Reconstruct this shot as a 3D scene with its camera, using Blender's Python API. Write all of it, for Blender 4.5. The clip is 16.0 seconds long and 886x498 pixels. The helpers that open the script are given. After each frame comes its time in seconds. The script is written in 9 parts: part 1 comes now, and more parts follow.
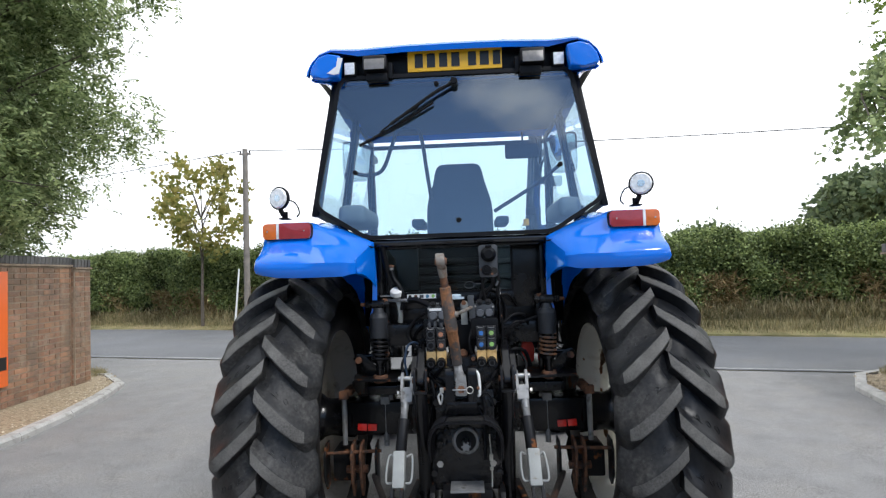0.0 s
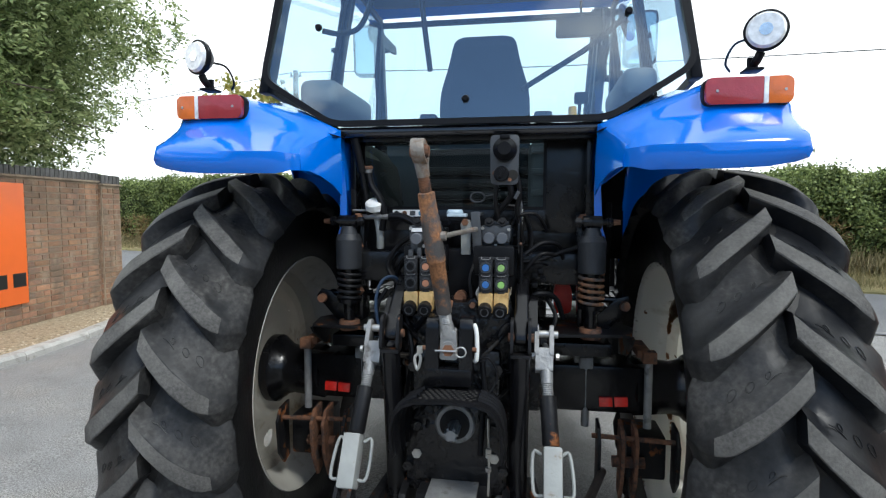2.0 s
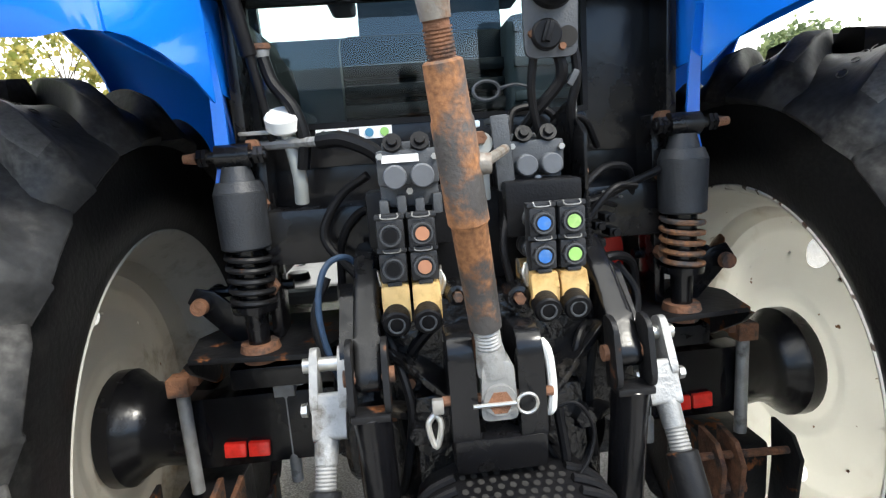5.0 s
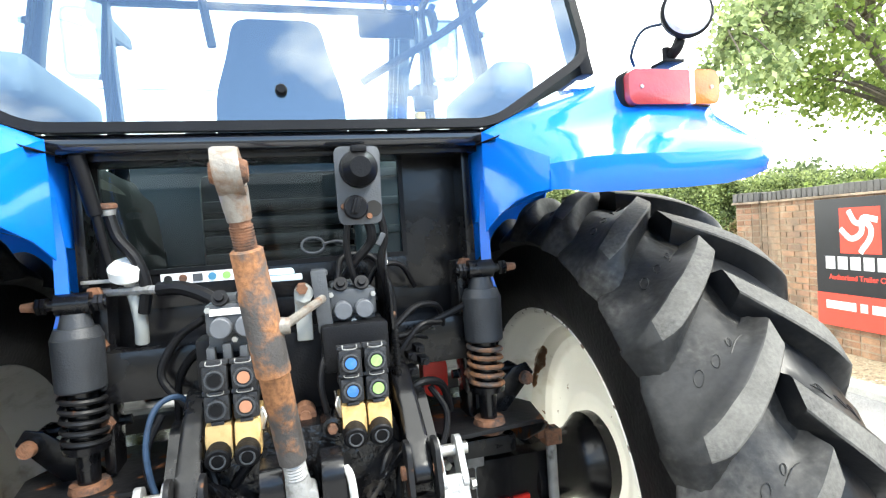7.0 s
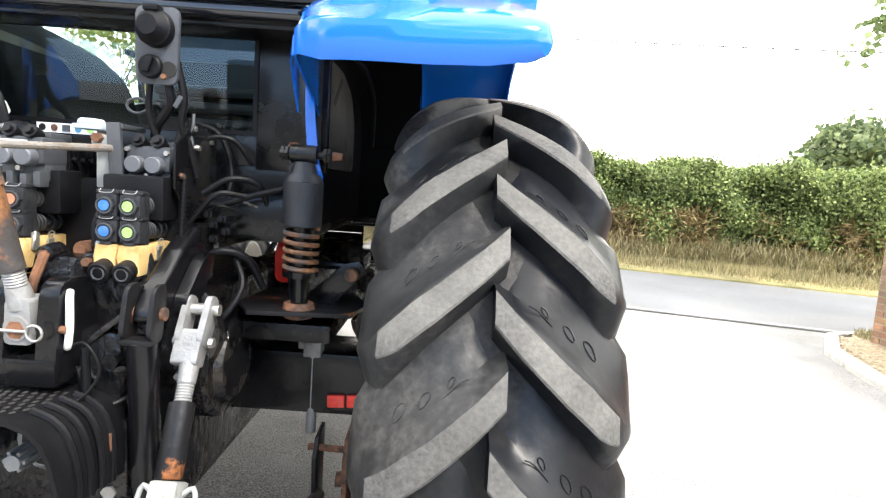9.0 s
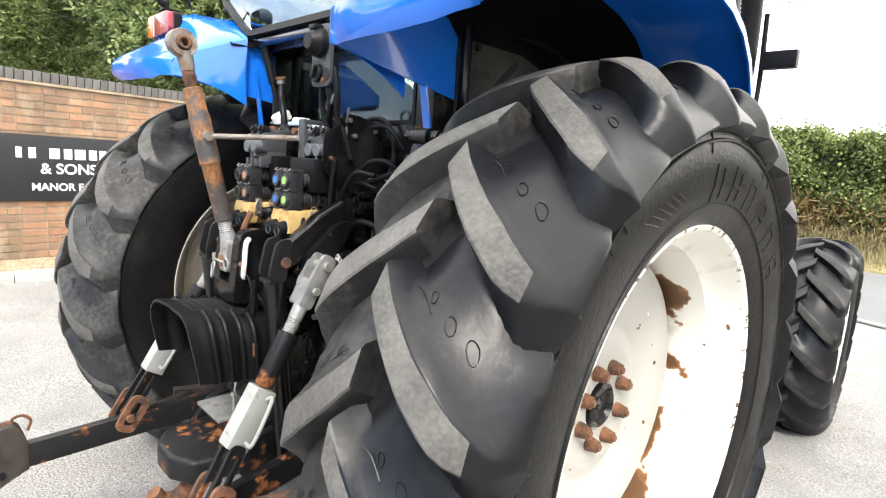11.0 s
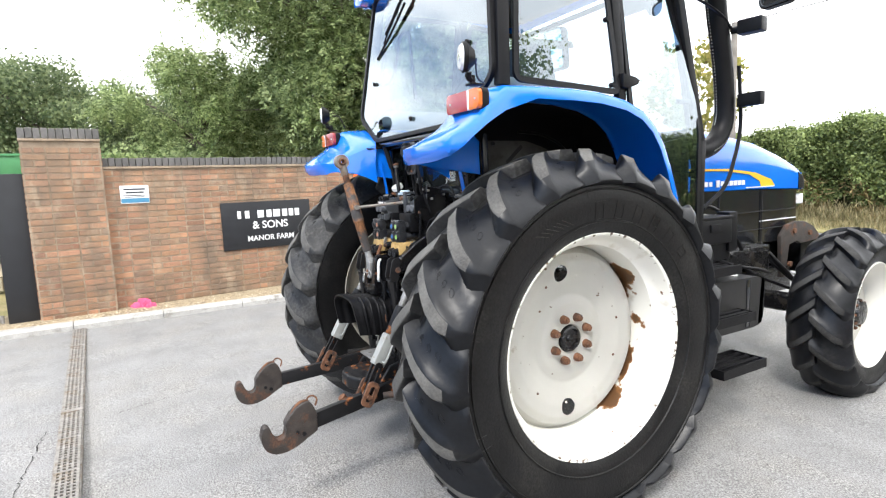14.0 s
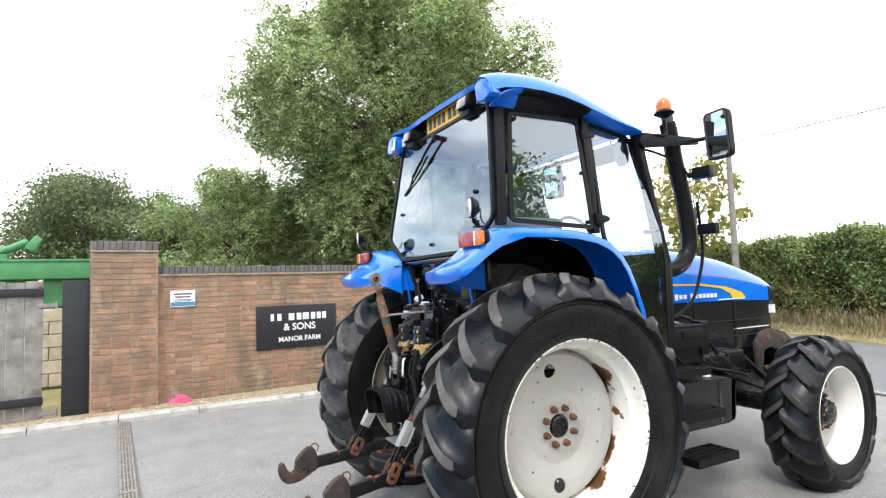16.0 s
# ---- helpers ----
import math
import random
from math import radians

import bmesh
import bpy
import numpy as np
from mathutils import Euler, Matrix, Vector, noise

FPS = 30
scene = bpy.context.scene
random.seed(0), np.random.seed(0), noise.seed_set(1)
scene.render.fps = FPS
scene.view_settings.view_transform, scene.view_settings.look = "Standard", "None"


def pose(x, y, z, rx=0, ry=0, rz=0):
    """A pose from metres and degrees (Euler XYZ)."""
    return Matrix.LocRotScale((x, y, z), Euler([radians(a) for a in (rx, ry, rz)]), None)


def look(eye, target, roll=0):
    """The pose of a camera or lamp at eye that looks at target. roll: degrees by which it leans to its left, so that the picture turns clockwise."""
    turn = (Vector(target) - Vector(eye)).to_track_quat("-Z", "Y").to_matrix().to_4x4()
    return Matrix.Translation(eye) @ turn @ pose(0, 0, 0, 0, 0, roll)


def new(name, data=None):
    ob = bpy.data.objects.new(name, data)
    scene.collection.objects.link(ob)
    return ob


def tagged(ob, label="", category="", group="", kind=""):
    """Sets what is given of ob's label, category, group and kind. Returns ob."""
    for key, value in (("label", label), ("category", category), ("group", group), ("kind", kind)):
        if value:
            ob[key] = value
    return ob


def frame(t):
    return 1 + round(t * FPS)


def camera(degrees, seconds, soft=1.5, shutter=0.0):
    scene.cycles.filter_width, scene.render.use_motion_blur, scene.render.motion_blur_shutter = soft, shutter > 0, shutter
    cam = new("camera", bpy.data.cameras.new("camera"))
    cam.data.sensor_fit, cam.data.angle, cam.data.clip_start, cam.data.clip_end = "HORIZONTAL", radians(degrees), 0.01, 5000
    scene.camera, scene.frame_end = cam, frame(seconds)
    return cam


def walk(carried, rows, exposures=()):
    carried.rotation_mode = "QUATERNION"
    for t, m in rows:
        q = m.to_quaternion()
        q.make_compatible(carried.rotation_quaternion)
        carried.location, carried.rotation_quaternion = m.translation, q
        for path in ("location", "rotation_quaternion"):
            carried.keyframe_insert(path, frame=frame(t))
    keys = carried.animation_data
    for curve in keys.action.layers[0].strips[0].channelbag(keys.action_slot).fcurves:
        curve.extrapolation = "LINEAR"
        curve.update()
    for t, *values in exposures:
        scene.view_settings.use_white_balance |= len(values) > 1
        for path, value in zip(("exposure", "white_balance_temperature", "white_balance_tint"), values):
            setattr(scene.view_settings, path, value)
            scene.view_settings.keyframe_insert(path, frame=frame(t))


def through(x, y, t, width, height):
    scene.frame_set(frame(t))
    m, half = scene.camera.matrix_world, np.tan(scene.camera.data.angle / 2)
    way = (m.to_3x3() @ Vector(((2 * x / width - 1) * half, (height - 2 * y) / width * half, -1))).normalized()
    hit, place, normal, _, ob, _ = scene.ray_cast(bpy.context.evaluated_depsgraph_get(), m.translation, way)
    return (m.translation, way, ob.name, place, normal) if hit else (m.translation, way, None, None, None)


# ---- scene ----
cam = camera(78.0, 16.0, soft=1.25)
PATH = [
    (0, (0.037, -3.27, 1.646), (-0.049, -1.273, 1.726), -2.0),
    (0.5, (0.1, -3.009, 1.617), (-0.058, -1.016, 1.695), -1.1),
    (1, (0.114, -2.736, 1.59), (-0.096, -0.747, 1.616), -1.8),
    (1.5, (0.177, -2.509, 1.556), (-0.079, -0.527, 1.496), -1.7),
    (2, (0.245, -2.305, 1.516), (-0.077, -0.336, 1.376), 0.1),
    (2.5, (0.184, -2.09, 1.483), (-0.18, -0.136, 1.259), -0.8),
    (3, (0.06, -1.862, 1.46), (-0.296, 0.086, 1.181), -2.1),
    (3.2, (0.023, -1.775, 1.444), (-0.358, 0.164, 1.134), -1.6),
    (5.3, (-0.138, -1.387, 1.476), (0.134, 0.559, 1.102), -3.9),
    (5.5, (-0.127, -1.395, 1.485), (0.242, 0.539, 1.138), -3.6),
    (6, (-0.098, -1.424, 1.514), (0.486, 0.469, 1.235), -3.7),
    (6.5, (-0.079, -1.468, 1.542), (0.565, 0.417, 1.356), -3.6),
    (7, (0.0, -1.604, 1.578), (0.527, 0.324, 1.513), -3.8),
    (7.5, (0.137, -1.778, 1.532), (0.42, 0.201, 1.469), -2.3),
    (8, (0.359, -1.787, 1.462), (0.69, 0.181, 1.322), -0.1),
    (8.2, (0.46, -1.776, 1.438), (0.773, 0.191, 1.255), 0.9),
    (10.3, (1.352, -1.449, 1.406), (0.407, 0.293, 1.134), 5.9),
    (10.5, (1.43, -1.409, 1.407), (0.344, 0.246, 1.12), 5.9),
    (11, (1.586, -1.301, 1.408), (0.195, 0.103, 1.099), 4.0),
    (11.5, (1.681, -1.196, 1.425), (0.112, 0.007, 1.123), 2.7),
    (12, (1.915, -1.187, 1.455), (0.231, -0.146, 1.174), 4.3),
    (12.5, (2.151, -1.259, 1.499), (0.418, -0.299, 1.229), 0.7),
    (13, (2.367, -1.443, 1.515), (0.605, -0.53, 1.263), -1.1),
    (13.5, (2.608, -1.597, 1.521), (0.834, -0.702, 1.291), -2.3),
    (14, (2.823, -1.737, 1.548), (1.094, -0.76, 1.311), -2.4),
    (14.5, (2.963, -1.935, 1.515), (1.281, -0.876, 1.285), -4.7),
    (15, (3.115, -2.047, 1.541), (1.43, -0.993, 1.317), -4.6),
    (15.5, (3.318, -2.066, 1.568), (1.583, -1.073, 1.515), -1.4),
    (16, (3.454, -2.067, 1.624), (1.694, -1.126, 1.759), -2.0),
]
walk(cam, [(t, look(e, a, r)) for t, e, a, r in PATH],
     [(0, .05, 6250, 10), (2, .20, 6200, 6), (2.5, .36, 6150, 0), (3.2, .60, 6200, 0), (5.3, 1.42, 6750, 7), (6, 1.58, 6650, -2), (6.5, 1.76, 6650, 0), (7, 1.93, 6700, 4), (7.5, 1.98, 6800, 10), (8, 2.0, 6850, 10), (10.5, 1.46, 6950, 10), (11.5, 1.44, 7000, 10), (12.5, 1.22, 6650, 10), (14.5, .93, 6500, 10), (16, .68, 6480, 10)])


# ---- world and sun ----
world = bpy.data.worlds.new("overcast_sky")
scene.world = world
world.use_nodes = True
wn, wl = world.node_tree.nodes, world.node_tree.links
wn.clear()
SUN_ELEV, SUN_AZ = radians(48), radians(140)
sky = wn.new("ShaderNodeTexSky")
sky.sky_type = "NISHITA"
sky.sun_disc = False
sky.sun_elevation, sky.sun_rotation = SUN_ELEV, SUN_AZ
sky.dust_density, sky.ozone_density = 0.15, 3.5
wco = wn.new("ShaderNodeTexCoord")
wmap = wn.new("ShaderNodeMapping")
wmap.inputs["Scale"].default_value = (1.0, 1.0, 1.9)
wnoise = wn.new("ShaderNodeTexNoise")
wnoise.inputs["Scale"].default_value = 3.0
wnoise.inputs["Detail"].default_value = 7
wnoise.inputs["Roughness"].default_value = 0.55
wramp = wn.new("ShaderNodeValToRGB")
wramp.color_ramp.elements[0].position, wramp.color_ramp.elements[0].color = 0.39, (0.03, 0.03, 0.03, 1)
wramp.color_ramp.elements[1].position, wramp.color_ramp.elements[1].color = 0.56, (1, 1, 1, 1)
# the cloud breaks up towards the south
wsep = wn.new("ShaderNodeSeparateXYZ")
wsouth = wn.new("ShaderNodeMath")
wsouth.operation = "MULTIPLY_ADD"
wsouth.inputs[1].default_value = 0.44
wsum = wn.new("ShaderNodeMath")
wsum.operation = "ADD"
wmix = wn.new("ShaderNodeMixRGB")
wmix.inputs[2].default_value = (10.9, 11.0, 11.2, 1)
wback = wn.new("ShaderNodeBackground")
wback.inputs["Strength"].default_value = 0.15
wout = wn.new("ShaderNodeOutputWorld")
wl.new(wco.outputs["Generated"], wmap.inputs["Vector"])
wl.new(wmap.outputs["Vector"], wnoise.inputs["Vector"])
wl.new(wco.outputs["Generated"], wsep.inputs[0])
wl.new(wsep.outputs["Y"], wsouth.inputs[0])
wsouth.inputs[2].default_value = 0.235
wl.new(wsouth.outputs[0], wsum.inputs[0])
wl.new(wnoise.outputs["Fac"], wsum.inputs[1])
wl.new(wsum.outputs[0], wramp.inputs["Fac"])
wl.new(wramp.outputs["Color"], wmix.inputs[0])
wl.new(sky.outputs["Color"], wmix.inputs[1])
wl.new(wmix.outputs["Color"], wback.inputs["Color"])
wl.new(wback.outputs["Background"], wout.inputs["Surface"])

sun_data = bpy.data.lights.new("sun", "SUN")
sun_data.energy, sun_data.angle, sun_data.color = 1.7, radians(12), (1.0, 0.965, 0.91)
sun = new("sun", sun_data)
SUN_DIR = Vector((math.sin(SUN_AZ) * math.cos(SUN_ELEV), math.cos(SUN_AZ) * math.cos(SUN_ELEV), math.sin(SUN_ELEV)))
sun.matrix_world = look(SUN_DIR * 60, (0, 0, 0))


# ---- materials ----
def rgba(c, k=1.0):
    return (min(1, c[0] * k), min(1, c[1] * k), min(1, c[2] * k), 1)


def surface(name, base, rough=0.5, metal=0.0, var=0.15, scale=6.0, bump=0.15, bscale=80.0, stain=None, sscale=4.0,
            slo=0.52, shi=0.62, srough=0.85, coat=0.0, per_object=0.0, spec=0.5, bdist=0.004, speck=0.0):
    """Painted or bare surface: grain at two scales, an optional stain or rust, fine relief."""
    m = bpy.data.materials.new(name)
    m.use_nodes = True
    n, l = m.node_tree.nodes, m.node_tree.links
    p = n["Principled BSDF"]
    p.inputs["Roughness"].default_value = rough
    p.inputs["Metallic"].default_value = metal
    p.inputs["Specular IOR Level"].default_value = spec
    p.inputs["Coat Weight"].default_value = coat
    p.inputs["Coat Roughness"].default_value = 0.05
    co = n.new("ShaderNodeTexCoord")
    a = n.new("ShaderNodeTexNoise")
    a.inputs["Scale"].default_value, a.inputs["Detail"].default_value = scale, 6
    l.new(co.outputs["Object"], a.inputs["Vector"])
    ramp = n.new("ShaderNodeValToRGB")
    e = ramp.color_ramp.elements
    e[0].position, e[0].color = 0.28, rgba(base, 1 - var)
    e[1].position, e[1].color = 0.72, rgba(base, 1 + var)
    l.new(a.outputs["Fac"], ramp.inputs["Fac"])
    colour = ramp.outputs["Color"]
    fine = n.new("ShaderNodeTexNoise")
    fine.inputs["Scale"].default_value, fine.inputs["Detail"].default_value = bscale, 4
    l.new(co.outputs["Object"], fine.inputs["Vector"])
    if per_object:
        info = n.new("ShaderNodeObjectInfo")
        hsv = n.new("ShaderNodeHueSaturation")
        rng = n.new("ShaderNodeMapRange")
        rng.inputs["To Min"].default_value, rng.inputs["To Max"].default_value = 1 - per_object, 1 + per_object
        isle = n.new("ShaderNodeNewGeometry")
        both = n.new("ShaderNodeMath")
        both.operation = "ADD"
        l.new(info.outputs["Random"], both.inputs[0])
        l.new(isle.outputs["Random Per Island"], both.inputs[1])
        part_of = n.new("ShaderNodeMath")
        part_of.operation = "FRACT"
        l.new(both.outputs[0], part_of.inputs[0])
        l.new(part_of.outputs[0], rng.inputs["Value"])
        tone = n.new("ShaderNodeMath")
        tone.operation = "PINGPONG"
        tone.inputs[1].default_value = 0.21
        l.new(part_of.outputs[0], tone.inputs[0])
        hue = n.new("ShaderNodeMapRange")
        hue.inputs["From Max"].default_value = 0.21
        hue.inputs["To Min"].default_value, hue.inputs["To Max"].default_value = 0.5 - per_object * 0.022, 0.5 + per_object * 0.022
        l.new(tone.outputs[0], hue.inputs["Value"])
        l.new(hue.outputs["Result"], hsv.inputs["Hue"])
        l.new(rng.outputs["Result"], hsv.inputs["Value"])
        l.new(colour, hsv.inputs["Color"])
        colour = hsv.outputs["Color"]
    if stain:
        b = n.new("ShaderNodeTexNoise")
        b.inputs["Scale"].default_value, b.inputs["Detail"].default_value, b.inputs["Roughness"].default_value = sscale, 9, 0.65
        off = n.new("ShaderNodeMapping")
        off.inputs["Location"].default_value = (3.7, 1.9, 5.3)
        l.new(co.outputs["Object"], off.inputs["Vector"])
        l.new(off.outputs["Vector"], b.inputs["Vector"])
        sr = n.new("ShaderNodeMapRange")
        sr.inputs["From Min"].default_value, sr.inputs["From Max"].default_value = slo, shi
        l.new(b.outputs["Fac"], sr.inputs["Value"])
        tone = n.new("ShaderNodeValToRGB")
        tone.color_ramp.elements[0].position, tone.color_ramp.elements[0].color = 0.3, rgba(stain, 0.55)
        tone.color_ramp.elements[1].position, tone.color_ramp.elements[1].color = 0.7, rgba(stain, 1.25)
        l.new(fine.outputs["Fac"], tone.inputs["Fac"])
        mx = n.new("ShaderNodeMixRGB")
        l.new(sr.outputs["Result"], mx.inputs[0])
        l.new(colour, mx.inputs[1])
        l.new(tone.outputs["Color"], mx.inputs[2])
        colour = mx.outputs["Color"]
        rr = n.new("ShaderNodeMapRange")
        rr.inputs["To Min"].default_value, rr.inputs["To Max"].default_value = rough, srough
        l.new(sr.outputs["Result"], rr.inputs["Value"])
        l.new(rr.outputs["Result"], p.inputs["Roughness"])
        if metal or coat:
            mm = n.new("ShaderNodeMapRange")
            mm.inputs["To Min"].default_value, mm.inputs["To Max"].default_value = metal, 0
            l.new(sr.outputs["Result"], mm.inputs["Value"])
            l.new(mm.outputs["Result"], p.inputs["Metallic"])
    if speck:
        grain = n.new("ShaderNodeMapRange")
        grain.inputs["From Min"].default_value, grain.inputs["From Max"].default_value = 0.32, 0.68
        grain.inputs["To Min"].default_value, grain.inputs["To Max"].default_value = 1 - speck, 1 + speck
        l.new(fine.outputs["Fac"], grain.inputs["Value"])
        gh = n.new("ShaderNodeHueSaturation")
        l.new(grain.outputs["Result"], gh.inputs["Value"])
        l.new(colour, gh.inputs["Color"])
        colour = gh.outputs["Color"]
    l.new(colour, p.inputs["Base Color"])
    if bump:
        bp = n.new("ShaderNodeBump")
        bp.inputs["Strength"].default_value, bp.inputs["Distance"].default_value = bump, bdist
        l.new(fine.outputs["Fac"], bp.inputs["Height"])
        l.new(bp.outputs["Normal"], p.inputs["Normal"])
    return m


def glass(name, tint=(0.86, 0.93, 0.93), gloss=1.0, least=0.20):
    """A clear pane: see-through, with a mirror that grows with the slant."""
    m = bpy.data.materials.new(name)
    m.use_nodes = True
    n, l = m.node_tree.nodes, m.node_tree.links
    n.clear()
    out = n.new("ShaderNodeOutputMaterial")
    mix = n.new("ShaderNodeMixShader")
    tr = n.new("ShaderNodeBsdfTransparent")
    tr.inputs["Color"].default_value = (*tint, 1)
    gl = n.new("ShaderNodeBsdfGlossy")
    gl.inputs["Roughness"].default_value = 0.01
    gl.inputs["Color"].default_value = (0.84 * gloss, 0.93 * gloss, gloss, 1)
    lw = n.new("ShaderNodeLayerWeight")
    lw.inputs["Blend"].default_value = 0.5
    pw = n.new("ShaderNodeMath")
    pw.operation = "POWER"
    pw.inputs[1].default_value = 3.2
    l.new(lw.outputs["Facing"], pw.inputs[0])
    mr = n.new("ShaderNodeMapRange")
    mr.inputs["To Min"].default_value, mr.inputs["To Max"].default_value = least, min(0.95, 0.35 + least * 3)
    l.new(pw.outputs[0], mr.inputs["Value"])
    l.new(mr.outputs["Result"], mix.inputs[0])
    l.new(tr.outputs[0], mix.inputs[1])
    l.new(gl.outputs[0], mix.inputs[2])
    l.new(mix.outputs[0], out.inputs["Surface"])
    return m


def leaf_material(name, a, b, through=0.35):
    m = bpy.data.materials.new(name)
    m.use_nodes = True
    n, l = m.node_tree.nodes, m.node_tree.links
    p = n["Principled BSDF"]
    geo = n.new("ShaderNodeNewGeometry")
    ramp = n.new("ShaderNodeValToRGB")
    ramp.color_ramp.elements[0].color = (*a, 1)
    ramp.color_ramp.elements[1].color = (*b, 1)
    l.new(geo.outputs["Random Per Island"], ramp.inputs["Fac"])
    co = n.new("ShaderNodeTexCoord")
    ns = n.new("ShaderNodeTexNoise")
    ns.inputs["Scale"].default_value = 0.9
    ns.inputs["Detail"].default_value = 4
    l.new(co.outputs["Object"], ns.inputs["Vector"])
    hsv = n.new("ShaderNodeHueSaturation")
    mr = n.new("ShaderNodeMapRange")
    mr.inputs["From Min"].default_value, mr.inputs["From Max"].default_value = 0.3, 0.7
    mr.inputs["To Min"].default_value, mr.inputs["To Max"].default_value = 0.75, 1.3
    l.new(ns.outputs["Fac"], mr.inputs["Value"])
    l.new(mr.outputs["Result"], hsv.inputs["Value"])
    l.new(ramp.outputs["Color"], hsv.inputs["Color"])
    l.new(hsv.outputs["Color"], p.inputs["Base Color"])
    p.inputs["Roughness"].default_value = 0.55
    p.inputs["Specular IOR Level"].default_value = 0.35
    tl = n.new("ShaderNodeBsdfTranslucent")
    l.new(hsv.outputs["Color"], tl.inputs["Color"])
    mix = n.new("ShaderNodeMixShader")
    mix.inputs[0].default_value = through
    l.new(p.outputs[0], mix.inputs[1])
    l.new(tl.outputs[0], mix.inputs[2])
    l.new(mix.outputs[0], n["Material Output"].inputs["Surface"])
    return m


RUST = (0.23, 0.085, 0.03)
M_BLUE = surface("blue_paint", (0.004, 0.155, 0.70), 0.15, 0, 0.06, 2.0, 0.02, 40, coat=0.5, spec=0.35)
M_BLUE.node_tree.nodes["Principled BSDF"].inputs["Coat IOR"].default_value = 1.6
M_BLACK = surface("black_paint", (0.005, 0.005, 0.006), 0.24, 0, 0.35, 9, 0.3, 35, stain=(0.016, 0.015, 0.013), slo=0.56, shi=0.76, spec=0.38)
M_BLACKRUST = surface("chipped_black_paint", (0.010, 0.010, 0.011), 0.45, 0, 0.3, 9, 0.35, 60, stain=RUST, sscale=9, slo=0.57, shi=0.62, spec=0.25)
M_GREASY = surface("greasy_casting", (0.006, 0.006, 0.007), 0.22, 0, 0.5, 14, 0.8, 38, stain=(0.038, 0.031, 0.023), sscale=9, slo=0.56, shi=0.70, srough=0.7, bdist=0.010, spec=0.5)
M_TRIM = surface("black_plastic", (0.0065, 0.0065, 0.0075), 0.42, 0, 0.2, 12, 0.2, 220, spec=0.17)
M_COUPLER = surface("weathered_coupler_plastic", (0.020, 0.021, 0.024), 0.5, 0, 0.3, 30, 0.3, 150, stain=(0.050, 0.048, 0.045), sscale=14, slo=0.52, shi=0.75, srough=0.7, spec=0.35)
M_GREYPL = surface("grey_plastic", (0.05, 0.054, 0.06), 0.5, 0, 0.2, 20, 0.25, 250)
M_CABGREY = surface("cab_trim", (0.05, 0.058, 0.066), 0.6, 0, 0.15, 5, 0.2, 200)
M_SEAT = surface("seat_cloth", (0.035, 0.05, 0.075), 0.85, 0, 0.2, 5, 0.1, 120)
M_TYRE = surface("tyre_rubber", (0.0085, 0.0085, 0.0088), 0.36, 0, 0.4, 5, 0.3, 90, stain=(0.030, 0.0285, 0.026), sscale=3.0, slo=0.50, shi=0.85, srough=0.85, spec=0.24, speck=0.25)
M_LUGSIDE = surface("lug_flank_rubber", (0.0066, 0.0074, 0.0094), 0.36, 0, 0.35, 7, 0.15, 60, stain=(0.030, 0.029, 0.027), sscale=4.0, slo=0.53, shi=0.80, srough=0.60, spec=0.28, speck=0.2)
M_LUGDUSTY = surface("dusty_lug_flank", (0.0200, 0.0205, 0.0215), 0.42, 0, 0.4, 6, 0.25, 60, stain=(0.082, 0.078, 0.072), sscale=5.5, slo=0.48, shi=0.78, srough=0.9, spec=0.28, speck=0.25)
M_LUGFRONT = surface("front_lug_face", (0.050, 0.049, 0.047), 0.8, 0, 0.35, 9, 0.4, 120, stain=(0.022, 0.0215, 0.021), sscale=6, slo=0.42, shi=0.70, speck=0.14, spec=0.3)
M_LUG = surface("worn_lug_face", (0.108, 0.104, 0.096), 0.85, 0, 0.35, 9, 0.4, 120, stain=(0.06, 0.058, 0.056), sscale=5, slo=0.46, shi=0.70, speck=0.14)
M_RIM = surface("cream_rim_paint", (0.80, 0.788, 0.73), 0.38, 0, 0.06, 3, 0.05, 60, stain=(0.34, 0.27, 0.17), sscale=5, slo=0.66, shi=0.74)
# darker, duller cream used on the left rear wheel only
M_RIM_DULL = surface("dull_cream_rim", (0.44, 0.425, 0.38), 0.6, 0, 0.12, 3, 0.1, 60, stain=(0.25, 0.21, 0.15), sscale=4, slo=0.55, shi=0.72)
M_SILVER = surface("grey_cast_steel", (0.28, 0.28, 0.275), 0.45, 0.35, 0.25, 20, 0.4, 120, stain=(0.12, 0.11, 0.1), sscale=12, slo=0.55, shi=0.66)
M_ZINC = surface("zinc_steel", (0.52, 0.51, 0.48), 0.35, 0.8, 0.2, 30, 0.2, 150)
M_RUST = surface("rusty_steel", (0.16, 0.072, 0.037), 0.85, 0, 0.5, 26, 0.8, 140, stain=(0.05, 0.035, 0.03), sscale=16, slo=0.5, shi=0.62)
M_LINK = surface("rusted_link_tube", (0.055, 0.05, 0.048), 0.6, 0, 0.3, 20, 0.5, 120, stain=(0.27, 0.12, 0.05), sscale=9, slo=0.46, shi=0.56)
M_AMBER_TANK = surface("amber_bottle_plastic", (0.66, 0.45, 0.19), 0.4, 0, 0.15, 18, 0.05, 60, stain=(0.42, 0.24, 0.07), sscale=16, slo=0.48, shi=0.66, srough=0.45)
M_WHITE = surface("white_plastic", (0.8, 0.8, 0.77), 0.45, 0, 0.05, 10, 0.05, 60)
M_RED = surface("red_lens", (0.34, 0.035, 0.04), 0.15, 0, 0.12, 30, 0.2, 160, coat=0.5)
M_ORANGE = surface("orange_lens", (0.66, 0.15, 0.025), 0.15, 0, 0.12, 30, 0.2, 160, coat=0.5)
